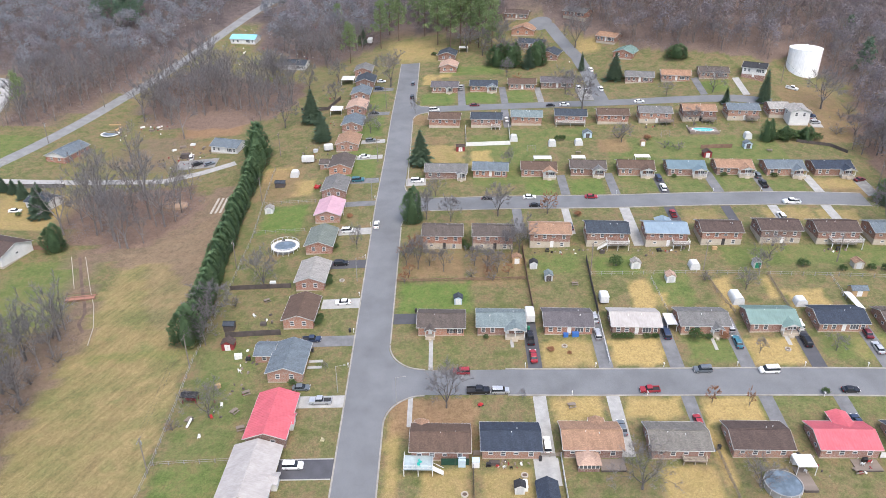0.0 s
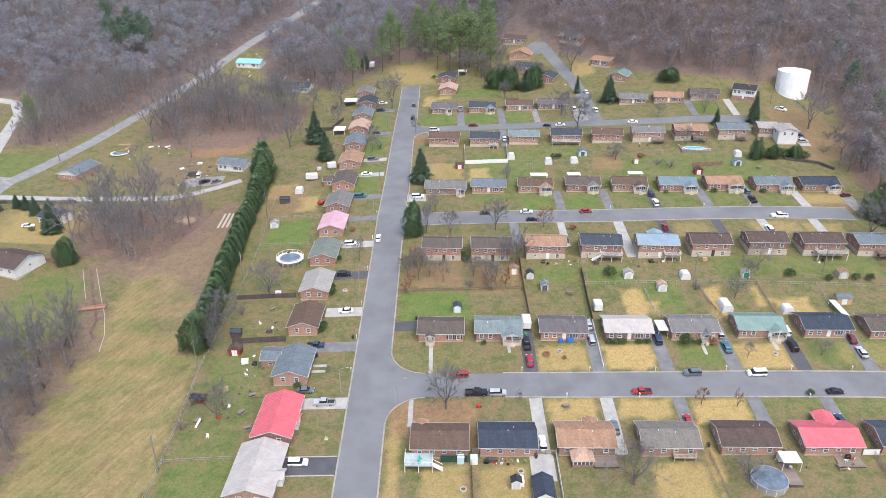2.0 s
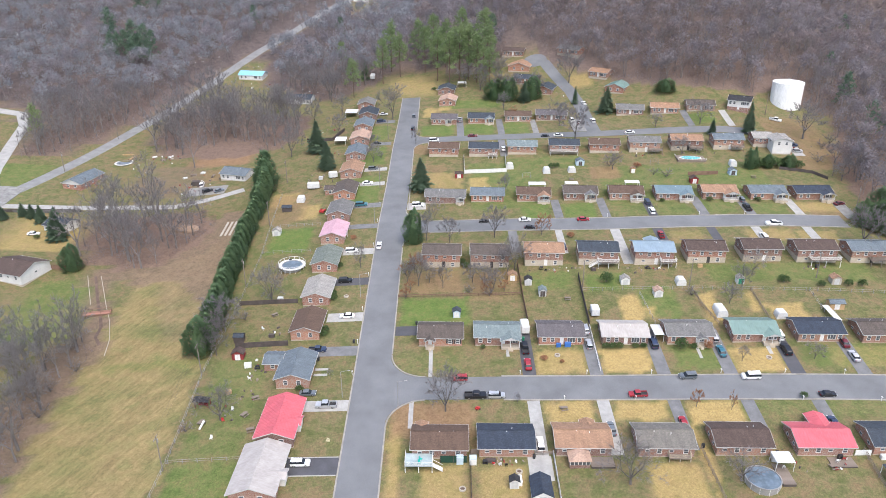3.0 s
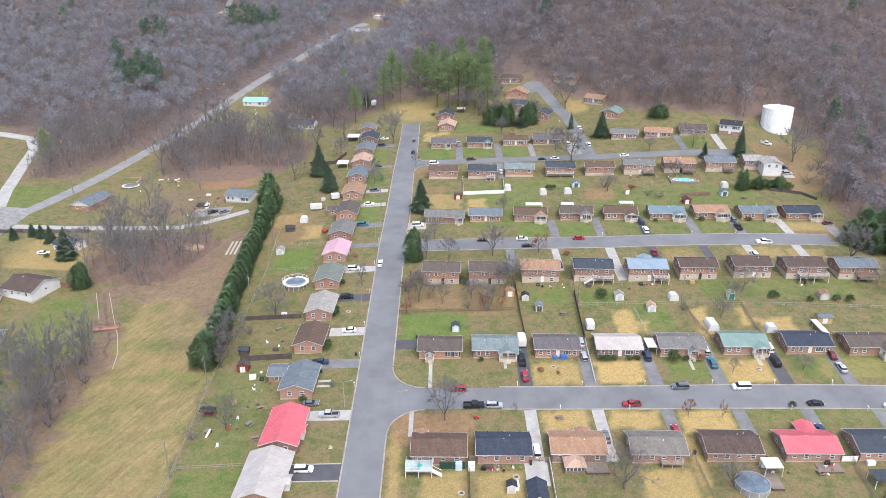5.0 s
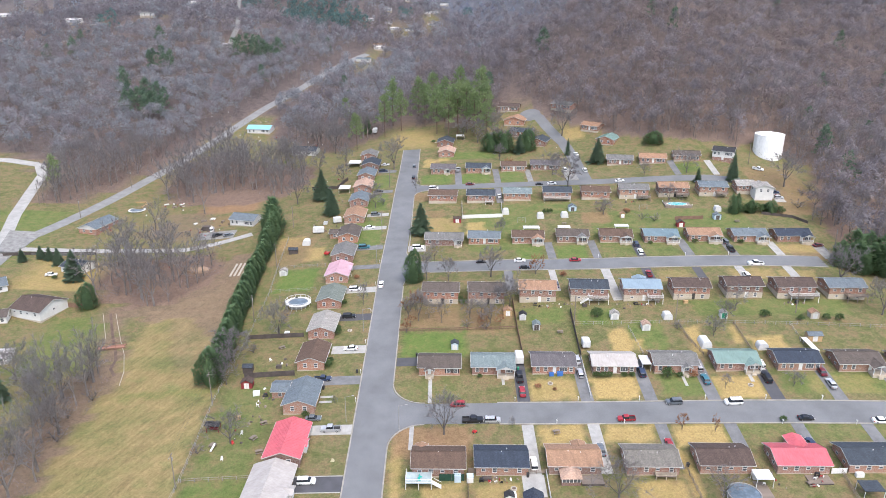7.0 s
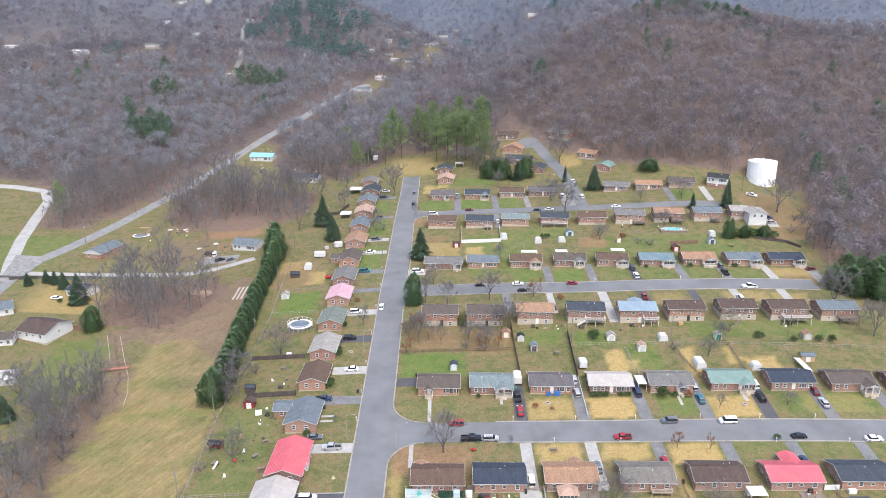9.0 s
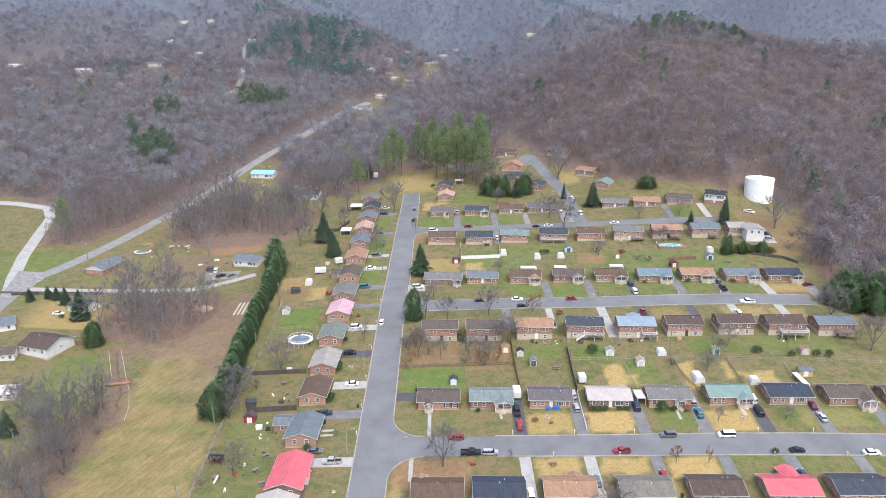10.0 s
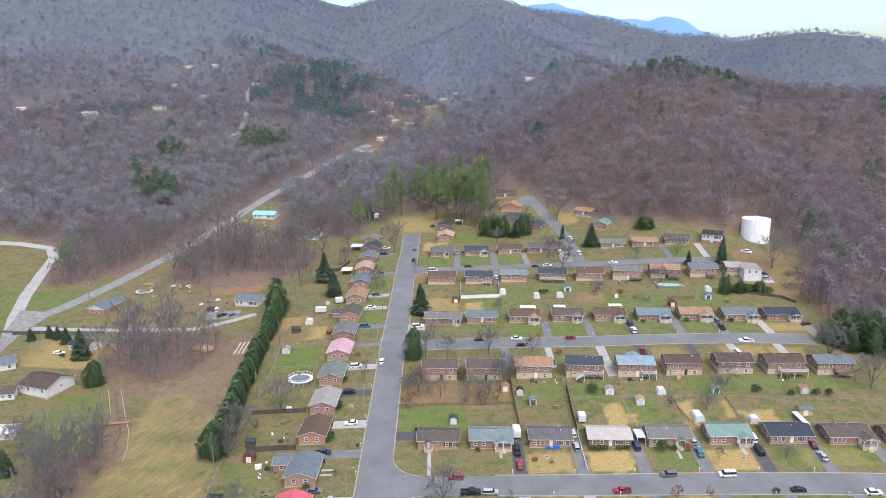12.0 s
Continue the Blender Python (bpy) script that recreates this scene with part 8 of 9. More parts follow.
BRIDGE_WOOD = weathered("reddish_bridge_wood", (0.36, 0.18, 0.13), 0.85, vary=0.25, grain=4, stretch=(6, 1, 1))


def footbridge(x0, y0, x1, y1, w=2.2):
    d = math.hypot(x1 - x0, y1 - y0)
    ang = math.degrees(math.atan2(y1 - y0, x1 - x0))
    b = thing("footbridge", pose(x0, y0, max(ground_z(x0, y0), ground_z(x1, y1)) + 0.35, 0, 0, ang), "reddish wooden footbridge over the creek", "bridge")
    n = int(d / 0.3)
    plank = Shape().box(0, 0.27, -w / 2, w / 2, 0, 0.06).mesh("plank", BRIDGE_WOOD)
    for i in range(n):
        part("plank", plank, None, b, at=pose(i * d / n, 0, 0))
    for y in (-w / 2, w / 2 - 0.1):
        part("beam", Shape().box(-0.4, d + 0.4, y, y + 0.1, -0.5, -0.002), TREATED, b)
        part("handrail", Shape().box(0, d, y, y + 0.1, 0.85, 0.95), TREATED, b)
        for i in range(4):
            part("post", Shape().box(d * i / 3 - 0.05, d * i / 3 + 0.05, y + 0.005, y + 0.095, 0.065, 0.85), TREATED, b)


footbridge(-108.2, 175.0, -100.4, 176.7)
for i in range(4):
    x = -79.6 + i * 1.6
    solo("garden_bed", patch([(x, 221.6), (x + 0.8, 221.5), (x + 0.9, 232.0), (x + 0.1, 232.2)], 0.12, 2.0), STONE_SIDING, "long pale covered garden bed", "garden bed", group="garden beds")
solo("gravel_clearing", patch([(-320, 458), (-300, 446), (-296, 462), (-318, 478)], 0.1, 6.0), STONE_SIDING, "pale bare earth clearing among the trees", "clearing", "structure")


# ---- yard clutter ----
def picnic_table(x, y, ang=0.0):
    t = thing("picnic_table", pose(x, y, ground_z(x, y), 0, 0, ang), "weathered wooden picnic table on grass", "table", "picnic tables")
    part("tabletop", Shape().box(-0.9, 0.9, -0.38, 0.38, 0.7, 0.75), DECKWOOD, t)
    for yy in (-0.75, 0.75):
        part("bench", Shape().box(-0.9, 0.9, yy - 0.14, yy + 0.14, 0.42, 0.46), DECKWOOD, t)
    for u in (-0.65, 0.65):
        part("leg", Shape().box(u - 0.04, u + 0.04, -0.8, 0.8, 0.36, 0.42).box(u - 0.04, u + 0.04, -0.5, -0.4, -0.1, 0.7).box(u - 0.04, u + 0.04, 0.4, 0.5, -0.1, 0.7), DECKWOOD, t)


for x, y, a in ((29.0, 126.5, 10), (36.5, 170.8, 0), (-47.3, 126.6, 60), (-44.6, 121.3, 20), (-57.0, 124.6, 70), (84.0, 107.5, 10), (50.0, 250.5, 0), (119.0, 247.5, 0), (-46.0, 132.5, 30), (-48.6, 168.5, 40)):
    picnic_table(x, y, a)


def swing_set(x, y, ang=0.0):
    t = thing("swing_set", pose(x, y, ground_z(x, y), 0, 0, ang), "tubular metal swing set on a lawn", "swing set", "swing sets")
    part("top_bar", Shape().tube((-1.6, 0, 2.1), (1.6, 0, 2.1), 0.04, 0.04, 6), GALV, t)
    for u in (-1.6, 1.6):
        for v in (-0.8, 0.8):
            part("leg", Shape().tube((u, v, -0.1), (u, 0, 2.1), 0.035, 0.035, 6), GALV, t)
    for u in (-0.6, 0.6):
        part("seat", Shape().box(u - 0.22, u + 0.22, -0.1, 0.1, 0.5, 0.54), BARN_RED, t)
        for v in (-0.2, 0.2):
            part("chain", Shape().tube((u + v, 0, 0.54), (u + v, 0, 2.1), 0.012, 0.012, 4), GALV, t)


swing_set(33.0, 254.0, 0)
swing_set(85.0, 262.5, 0)


def tyre_planter(x, y):
    t = thing("tyre_planter", pose(x, y, ground_z(x, y)), "ring-shaped garden planter of pale stones", "planter", "round planters")
    part("ring", Shape().lathe([(0.75, -0.1), (0.75, 0.3), (0.5, 0.3), (0.5, 0.05)], 16), STONE_SIDING, t)
    part("soil", Shape().lathe([(0.5, 0.0), (0.5, 0.12), (0.02, 0.16)], 12), MUD, t)


for x, y in ((16.6, 107.6), (4.3, 103.0), (-28.8, 176.6), (84.0, 143.0), (30.2, 146.4)):
    tyre_planter(x, y)


def waste_bin(x, y, mat, label):
    t = thing("waste_bin", pose(x, y, ground_z(x, y) + 0.05), label, "bin", "wheeled bins")
    part("body", Shape().hull([(-0.24, -0.26, 0), (0.24, -0.26, 0), (0.24, 0.26, 0), (-0.24, 0.26, 0)], [(-0.3, -0.34, 0.95), (0.3, -0.34, 0.95), (0.3, 0.34, 0.95), (-0.3, 0.34, 0.95)]), mat, t)
    part("lid", Shape().hull([(-0.32, -0.36, 0.95), (0.32, -0.36, 0.95), (0.32, 0.36, 0.95), (-0.32, 0.36, 0.95)], [(-0.28, -0.3, 1.05), (0.28, -0.3, 1.05), (0.28, 0.3, 1.05), (-0.28, 0.3, 1.05)]), mat, t)


for x, y, mat, word in ((20.2, 111.4, BUMPER, "dark"), (-24.0, 153.8, BUMPER, "dark"), (-7.2, 161.2, BUMPER, "dark"), (21.9, 158.9 - 6, SHED_GREEN, "green"), (36.9, 151.0, SHED_GREEN, "green"), (90.6, 113.4, BUMPER, "dark"), (73.4, 111.4, BUMPER, "dark"), (58.0, 113.8, BUMPER, "dark"), (71.9, 152.8, BUMPER, "dark"), (-32.6, 146.6, BUMPER, "dark")):
    waste_bin(x, y, mat, word + " wheeled waste bin beside a house")

# behind the first houses: screen, glazed cabinet, patio, sunroom and decks
screen = thing("garden_screen", pose(-0.4, 110.4, ground_z(-0.4, 110.4)), "dark green fabric screen behind a house", "screen")
part("panel", Shape().box(0, 5.8, -0.06, 0.0, 0.1, 1.9), LATTICE, screen)
for u in (0.0, 2.9, 5.8):
    part("post", Shape().box(u - 0.05, u + 0.05, -0.13, -0.065, -0.3, 1.95), SHED_DARK, screen)
green_house = thing("cold_frame", pose(6.0, 109.6, ground_z(6.0, 109.6)), "small glazed white cold frame cabinet", "greenhouse")
part("frame", Shape().box(0, 1.5, 0, 0.08, -0.3, 1.6).box(0, 1.5, 1.1, 1.18, -0.3, 1.8).box(0, 0.08, 0.085, 1.095, 0, 1.6).box(1.42, 1.5, 0.085, 1.095, 0, 1.6), WHITE, green_house)
part("glazing", Shape().hull([(-0.03, -0.03, 1.62), (1.53, -0.03, 1.62), (1.53, 1.21, 1.85), (-0.03, 1.21, 1.85)], [(-0.03, -0.03, 1.66), (1.53, -0.03, 1.66), (1.53, 1.21, 1.89), (-0.03, 1.21, 1.89)]), PALE_BLUE, green_house, "pale blue glazed top")
solo("patio", patch([(18.8, 105.0), (24.0, 105.0), (24.0, 112.0), (18.8, 112.0)], 0.06, 2.0), CONCRETE, "pale concrete patio behind a house", "patio", "structure")


def sunroom(x, y, w, d):
    z = ground_z(x, y)
    t = thing("sunroom", pose(x, y, z), "glazed sunroom with a peach hipped roof and maroon base", "sunroom")
    part("base", Shape().box(0, w, 0, d, -0.6, 0.9), BRICK[2], t, "maroon lower wall")
    part("glazing", Shape().box(0.05, w - 0.05, 0.05, d, 0.9, 2.0), GLASS, t)
    for i in range(6):
        u = 0.1 + (w - 0.2) * i / 5
        part("mullion", Shape().box(u - 0.06, u + 0.06, -0.01, 0.04, 0.9, 2.0), WHITE, t)
    part("roof", Shape().hull([(-0.3, -0.3, 2.0), (w + 0.3, -0.3, 2.0), (w + 0.3, d, 2.0), (-0.3, d, 2.0)], [(w * 0.45, d * 0.45, 3.0), (w * 0.55, d * 0.45, 3.0), (w * 0.55, d, 3.0), (w * 0.45, d, 3.0)]), ROOF["peach"], t)


sunroom(27.6, 108.4, 4.4, 3.5)


def ground_deck(x, y, w, d, h, label):
    t = thing("deck", pose(x, y, max(ground_z(x, y), ground_z(x + w, y))), label, "deck", "low decks")
    n = int(w / 0.3)
    board = Shape().box(0, 0.28, 0, d, h - 0.05, h).mesh("board", DECKWOOD)
    for i in range(n):
        part("board", board, None, t, at=pose(i * w / n, 0, 0))
    part("skirt", Shape().box(0.03, w - 0.05, 0.03, d - 0.03, -0.6, h - 0.052), SHED_DARK, t)


ground_deck(32.3, 108.2, 5.2, 3.2, 0.5, "grey weathered timber deck beside a sunroom")
ground_deck(71.2, 102.6, 2.8, 6.6, 0.7, "brown timber deck beside a covered pool")
ground_deck(83.8, 107.4, 5.4, 3.2, 0.4, "brown timber deck behind a red-roofed house")


# ---- wings on houses ----
def wing(label, x, y, w, d, ang, roof, ridge, wall, eave=2.6, pitch=0.36, group="house wings"):
    t = thing("house_wing", pose(x, y, ground_z(x, y), 0, 0, ang), label, "house", group)
    part("wall", gable_body(w, d, eave, pitch, ridge), wall, t)
    gable_roof(t, roof, 0, w, 0, d, eave, pitch, ridge, 0.35)
    add_window(t, 0, w, d, w * 0.5, 1.5, "n")


wing("front wing with a red metal roof and white gable", 83.6, 116.2, 3.8, 5.4, -0.8, "redmetal", "y", BRICK[0], 2.3)
wing("low side wing with a blue-grey shingle roof", -46.2, 143.4, 4.5, 5.6, -1.0, "bluegrey", "x", BRICK[1], 2.3)
wing("small dark side wing with a brown shingle roof", -45.2, 247.0, 4.0, 5.0, -1.0, "taupe", "x", BRICK[1], 2.3)

wing("small gabled entry with a tan shingle roof", -5.9, 118.0, 2.4, 2.8, -0.8, "tan", "y", BRICK[0], 2.1)
wing("gabled front porch with a pale blue metal roof", 64.8, 193.0, 4.0, 5.4, -2.0, "bluemetal", "y", SIDING, 3.2)
wing("small gabled entry with a peach shingle roof", 31.8, 118.4, 2.8, 2.6, -0.9, "tan", "y", BRICK[2], 2.0)
wing("small gabled side porch with white boards", -37.4, 104.4, 4.2, 2.6, -1.0, "beigemetal", "x", SIDING, 2.3)
wing("small gabled side porch under a red roof", -36.4, 120.6, 3.6, 3.0, -1.0, "redmetal", "x", SIDING, 2.2)

# ---- more outlying and far houses ----
FAR = "far white house among the bare trees"
for i, (x, y, w, ang, key, eave, d) in enumerate(((-168.0, 205.0, 13.0, 34, "bluegrey", 2.6, 9), (-153.0, 188.0, 8.0, 15, "taupe", 2.4, 7), (-141.0, 165.0, 9.0, 8, "whitemetal", 2.4, 6), (-146.5, 223.8 + 6.0, 9.0, -20, "slate", 2.6, 8))):
    house("low white-sided house beyond the creek", x, y, w, ang, d=d, roof=key, eave=eave, walls=SIDING, seed=120 + i, style="back", group="outlying houses")
for i, (x, y, w, key, eave) in enumerate(((-387, 1060, 17, "grey", 5.0), (-336, 1042, 10, "whitemetal", 2.8), (-372, 951, 15, "slate", 5.0), (-475, 775, 13, "whitemetal", 2.8), (-336, 643, 14, "whitemetal", 2.8), (-275, 658, 12, "grey", 2.8), (-456, 724, 11, "grey", 2.8), (-181, 585, 8, "whitemetal", 2.8), (-74, 612, 12, "bluegrey", 2.8), (-66, 688, 11, "tan", 2.8), (-64, 676, 9, "whitemetal", 2.8), (-55, 771, 9, "whitemetal", 2.8), (-40, 776, 9, "slate", 2.8), (-62, 783, 8, "grey", 2.8), (-82, 783, 8, "whitemetal", 2.8),
    (-14, 1014, 12, "whitemetal", 3.2), (-23, 868, 9, "slate", 3.0), (-3, 1062, 12, "grey", 3.2), (-16, 822, 10, "tan", 3.0), (-64, 815, 8, "whitemetal", 3.0), (-45, 896, 9, "slate", 3.0), (129, 1086, 13, "whitemetal", 3.2), (18, 1120, 11, "grey", 3.2), (-297, 859, 9, "tan", 3.0), (-311, 900, 9, "whitemetal", 3.0), (-244, 906, 9, "whitemetal", 3.0))):
    house(FAR, x, y, w, -10 + 7 * (i % 4), d=w * 0.4, roof=key, eave=eave, walls=SIDING, seed=140 + i, style="back", base=0.5, group="far houses", dz=0.7)
TRACK = [(-177, 590), (-186, 655), (-205, 730), (-230, 818), (-249, 910)]
solo("road", strip(TRACK, 4.0, 0.4, GRAVEL, "road", 1.0, 8.0), GRAVEL, "pale dirt track up the far slope", "road", "structure")

# ---- the far mountains, their blue haze painted as base colour ----
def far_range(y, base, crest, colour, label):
    m, nodes, links, p = material("hazed_mountain", 1.0)
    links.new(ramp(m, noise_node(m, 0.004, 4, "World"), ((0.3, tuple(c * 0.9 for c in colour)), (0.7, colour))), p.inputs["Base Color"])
    s = Shape()
    xs = np.linspace(crest[0][0], crest[-1][0], 400)
    hs = np.interp(xs, [c[0] for c in crest], [c[1] for c in crest])
    hs = np.convolve(np.pad(hs, 8, "edge"), np.hanning(17) / np.hanning(17).sum(), "valid")
    hs = hs + 6 * np.sin(xs / 61.0) + 4 * np.sin(xs / 23.0)
    n = len(xs)
    s.v = [(float(x), y, base) for x in xs] + [(float(x), y + 120, float(h)) for x, h in zip(xs, hs)] + [(float(x), y + 420, base) for x in xs]
    for i in range(n - 1):
        s.f += [(i, i + 1, n + i + 1, n + i), (n + i, n + i + 1, 2 * n + i + 1, 2 * n + i)]
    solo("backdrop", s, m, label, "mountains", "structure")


far_range(3900, 0, [(-3200, 250), (-1000, 300), (0, 330), (330, 455), (453, 530), (613, 560), (726, 524), (822, 482), (919, 470), (1015, 478), (1143, 460), (1256, 490), (1368, 436), (1497, 380), (1657, 350), (3200, 250)], (0.21, 0.38, 0.61), "distant mountain range tinted haze-blue under the pale sky")


# ---- small things in the yards and on the patios ----
PLASTIC_WHITE = weathered("white_plastic", (0.72, 0.72, 0.7), 0.5, vary=0.06)
PLASTIC_RED = weathered("red_plastic", (0.45, 0.04, 0.04), 0.5, vary=0.1)
PLASTIC_BLUE = weathered("blue_plastic", (0.04, 0.14, 0.42), 0.5, vary=0.1)
PLASTIC_TEAL = weathered("turquoise_plastic", (0.03, 0.4, 0.34), 0.5, vary=0.1)
GRILL_BLACK = weathered("black_enamel", (0.025, 0.025, 0.028), 0.4, vary=0.2)
ROCK = weathered("yellowish_rock", (0.42, 0.38, 0.24), 0.9, vary=0.2, grain=4)


def patio_chair(x, y, ang, lift, mat, word):
    c = thing("patio_chair", pose(x, y, ground_z(x, y) + lift, 0, 0, ang), word + " plastic patio chair in a back yard", "chair", "patio chairs")
    part("seat", Shape().box(-0.28, 0.28, -0.28, 0.28, 0.38, 0.44), mat, c)
    part("backrest", Shape().hull([(-0.28, 0.24, 0.44), (0.28, 0.24, 0.44), (0.28, 0.3, 0.44), (-0.28, 0.3, 0.44)], [(-0.25, 0.36, 0.95), (0.25, 0.36, 0.95), (0.25, 0.41, 0.95), (-0.25, 0.41, 0.95)]), mat, c)
    s = Shape()
    for u in (-0.25, 0.25):
        for w in (-0.24, 0.26):
            s.box(u - 0.03, u + 0.03, w - 0.03, w + 0.03, 0, 0.38)
    part("leg_frame", s, mat, c)


def grill(x, y, lift=0.0):
    g = thing("barbecue_grill", pose(x, y, ground_z(x, y) + lift), "black barbecue grill standing behind a house", "grill", "grills")
    part("cart", Shape().box(-0.55, -0.45, -0.25, 0.25, 0, 0.8).box(0.45, 0.55, -0.25, 0.25, 0, 0.8).box(-0.45, 0.45, -0.25, 0.25, 0.15, 0.22), GRILL_BLACK, g)
    part("hood", Shape().hull([(-0.5, -0.3, 0.8), (0.5, -0.3, 0.8), (0.5, 0.3, 0.8), (-0.5, 0.3, 0.8)], [(-0.46, -0.14, 1.15), (0.46, -0.14, 1.15), (0.46, 0.2, 1.15), (-0.46, 0.2, 1.15)]), GRILL_BLACK, g)


def storage_box(x, y, w, d, h, mat, word, ang=0.0):
    b = thing("storage_box", pose(x, y, ground_z(x, y), 0, 0, ang), word + " storage box on the grass beside a house", "box", "storage boxes")
    part("body", Shape().box(-w / 2, w / 2, -d / 2, d / 2, -0.2, h), mat, b)
    part("lid", Shape().hull([(-w / 2 - 0.04, -d / 2 - 0.04, h + 0.003), (w / 2 + 0.04, -d / 2 - 0.04, h + 0.003), (w / 2 + 0.04, d / 2 + 0.04, h + 0.003), (-w / 2 - 0.04, d / 2 + 0.04, h + 0.003)], [(-w / 2 + 0.06, -d / 2 + 0.06, h + 0.13), (w / 2 - 0.06, -d / 2 + 0.06, h + 0.13), (w / 2 - 0.06, d / 2 - 0.06, h + 0.13), (-w / 2 + 0.06, d / 2 - 0.06, h + 0.13)]), mat, b)


for x, y, a, lift, mat, word in ((-4.9, 108.6, 20, 1.5, PLASTIC_TEAL, "turquoise"), (-4.6, 109.6, 70, 1.5, PLASTIC_TEAL, "turquoise"), (12.6, 109.6, 200, 0, PLASTIC_WHITE, "white"), (11.2, 109.8, 160, 0, PLASTIC_RED, "red"), (14.0, 109.4, 180, 0, GRILL_BLACK, "black"), (73.0, 107.0, 150, 0.7, PLASTIC_WHITE, "white"), (85.4, 108.8, 200, 0.4, PLASTIC_WHITE, "white"), (87.0, 109.4, 240, 0.4, PLASTIC_RED, "red"),
                                (-53.2, 119.2, 0, 0, PLASTIC_WHITE, "white"), (-52.0, 125.0, 40, 0, PLASTIC_RED, "red"), (-50.8, 128.8, 0, 0, PLASTIC_WHITE, "white"), (-49.4, 140.4, 90, 0, PLASTIC_WHITE, "white"), (-50.6, 162.0, 60, 0, PLASTIC_WHITE, "white"), (32.0, 186.2, 180, 0, GRILL_BLACK, "black"), (34.6, 186.0, 150, 0, PLASTIC_WHITE, "white")):
    patio_chair(x, y, a, lift, mat, word)
for x, y, lift in ((9.4, 110.0, 0), (86.2, 109.6, 0.4), (30.8, 187.2, 0), (-48.2, 144.4, 0), (-49.6, 198.6, 0), (63.0, 184.6, 0), (114.0, 183.0, 0)):
    grill(x, y, lift)
for x, y, w, d, h, mat, word, a in ((3.9, 110.4, 1.5, 1.2, 1.7, PALE_BLUE, "tall pale blue", 0), (16.2, 104.8, 1.4, 2.2, 1.0, PLASTIC_WHITE, "white", 0), (10.6, 110.6, 2.2, 0.8, 0.7, SHED_DARK, "dark", 0), (31.0, 150.0, 1.2, 0.7, 0.9, PLASTIC_BLUE, "blue", 0), (33.4, 150.0, 1.6, 0.8, 1.1, PLASTIC_BLUE, "blue", 0), (-51.0, 145.6, 1.8, 1.2, 1.0, PLASTIC_WHITE, "white", 10),
                                    (-53.4, 135.2, 1.4, 0.9, 0.8, CREAM, "tan", 30), (-47.4, 158.2, 1.5, 0.9, 0.8, SHED_DARK, "dark", 0), (-48.6, 176.6, 1.6, 1.0, 0.9, PLASTIC_WHITE, "white", 0), (-49.2, 262.6, 1.6, 1.2, 1.0, SHED_GREY, "grey", 0), (46.6, 185.2, 1.4, 0.8, 0.8, SHED_DARK, "dark", 0), (79.0, 184.6, 1.4, 0.8, 0.8, CREAM, "tan", 0), (96.2, 110.0, 1.8, 0.9, 0.9, PLASTIC_WHITE, "white", 0), (72.3, 110.4, 2.2, 1.2, 1.0, PLASTIC_WHITE, "white", 80)):
    storage_box(x, y, w, d, h, mat, word, a)
def toy_car(x, y, ang):
    t = thing("toy_car", pose(x, y, ground_z(x, y), 0, 0, ang), "red plastic ride-on toy car lying on grass", "toy")
    part("body", Shape().hull(outline(1.3, 0.8, 0.18, 0.15), outline(1.2, 0.7, 0.5, 0.15)), PLASTIC_RED, t)
    part("seat", Shape().box(-0.3, 0.05, -0.22, 0.22, 0.505, 0.75), PLASTIC_RED, t)
    for u in (-0.42, 0.42):
        for v in (-0.36, 0.36):
            part("wheel", Shape().tube((u, v - 0.07, 0.2), (u, v + 0.07, 0.2), 0.2, 0.2, 10), BUMPER, t)


toy_car(8.5, 127.2, 20)


def swing_shelter(x, y, ang):
    t = thing("swing_shelter", pose(x, y, ground_z(x, y), 0, 0, ang), "wooden garden swing seat under a dark pitched roof", "swing")
    gable_roof(t, "charcoal", -1.7, 1.7, -0.9, 0.9, 2.0, 0.35, "x", 0.25, trim=False)
    for u in (-1.6, 1.6):
        for v in (-0.8, 0.8):
            part("post", Shape().box(u - 0.06, u + 0.06, v - 0.06, v + 0.06, -0.3, 2.0), BARN_RED, t)
    part("seat", Shape().box(-1.1, 1.1, -0.3, 0.25, 0.45, 0.52), BARN_RED, t)
    part("backrest", Shape().box(-1.1, 1.1, 0.255, 0.32, 0.45, 1.05), BARN_RED, t)
    for u in (-1.0, 1.0):
        part("chain", Shape().tube((u, 0, 0.52), (u, 0, 2.0), 0.02, 0.02, 4), GALV, t)


swing_shelter(-58.6, 131.0, -6)


def slide(x, y, ang):
    t = thing("slide", pose(x, y, ground_z(x, y), 0, 0, ang), "small white plastic slide on a lawn", "slide")
    part("chute", Shape().hull([(-0.25, 0, 1.0), (0.25, 0, 1.0), (0.25, 2.2, 0.12), (-0.25, 2.2, 0.12)], [(-0.25, 0, 1.08), (0.25, 0, 1.08), (0.25, 2.2, 0.2), (-0.25, 2.2, 0.2)]), PLASTIC_WHITE, t)
    part("ladder", Shape().box(-0.25, -0.18, -0.12, -0.02, -0.1, 1.3).box(0.18, 0.25, -0.12, -0.02, -0.1, 1.3).box(-0.18, 0.18, -0.1, -0.04, 0.3, 0.36).box(-0.18, 0.18, -0.1, -0.04, 0.65, 0.71), GRILL_BLACK, t)


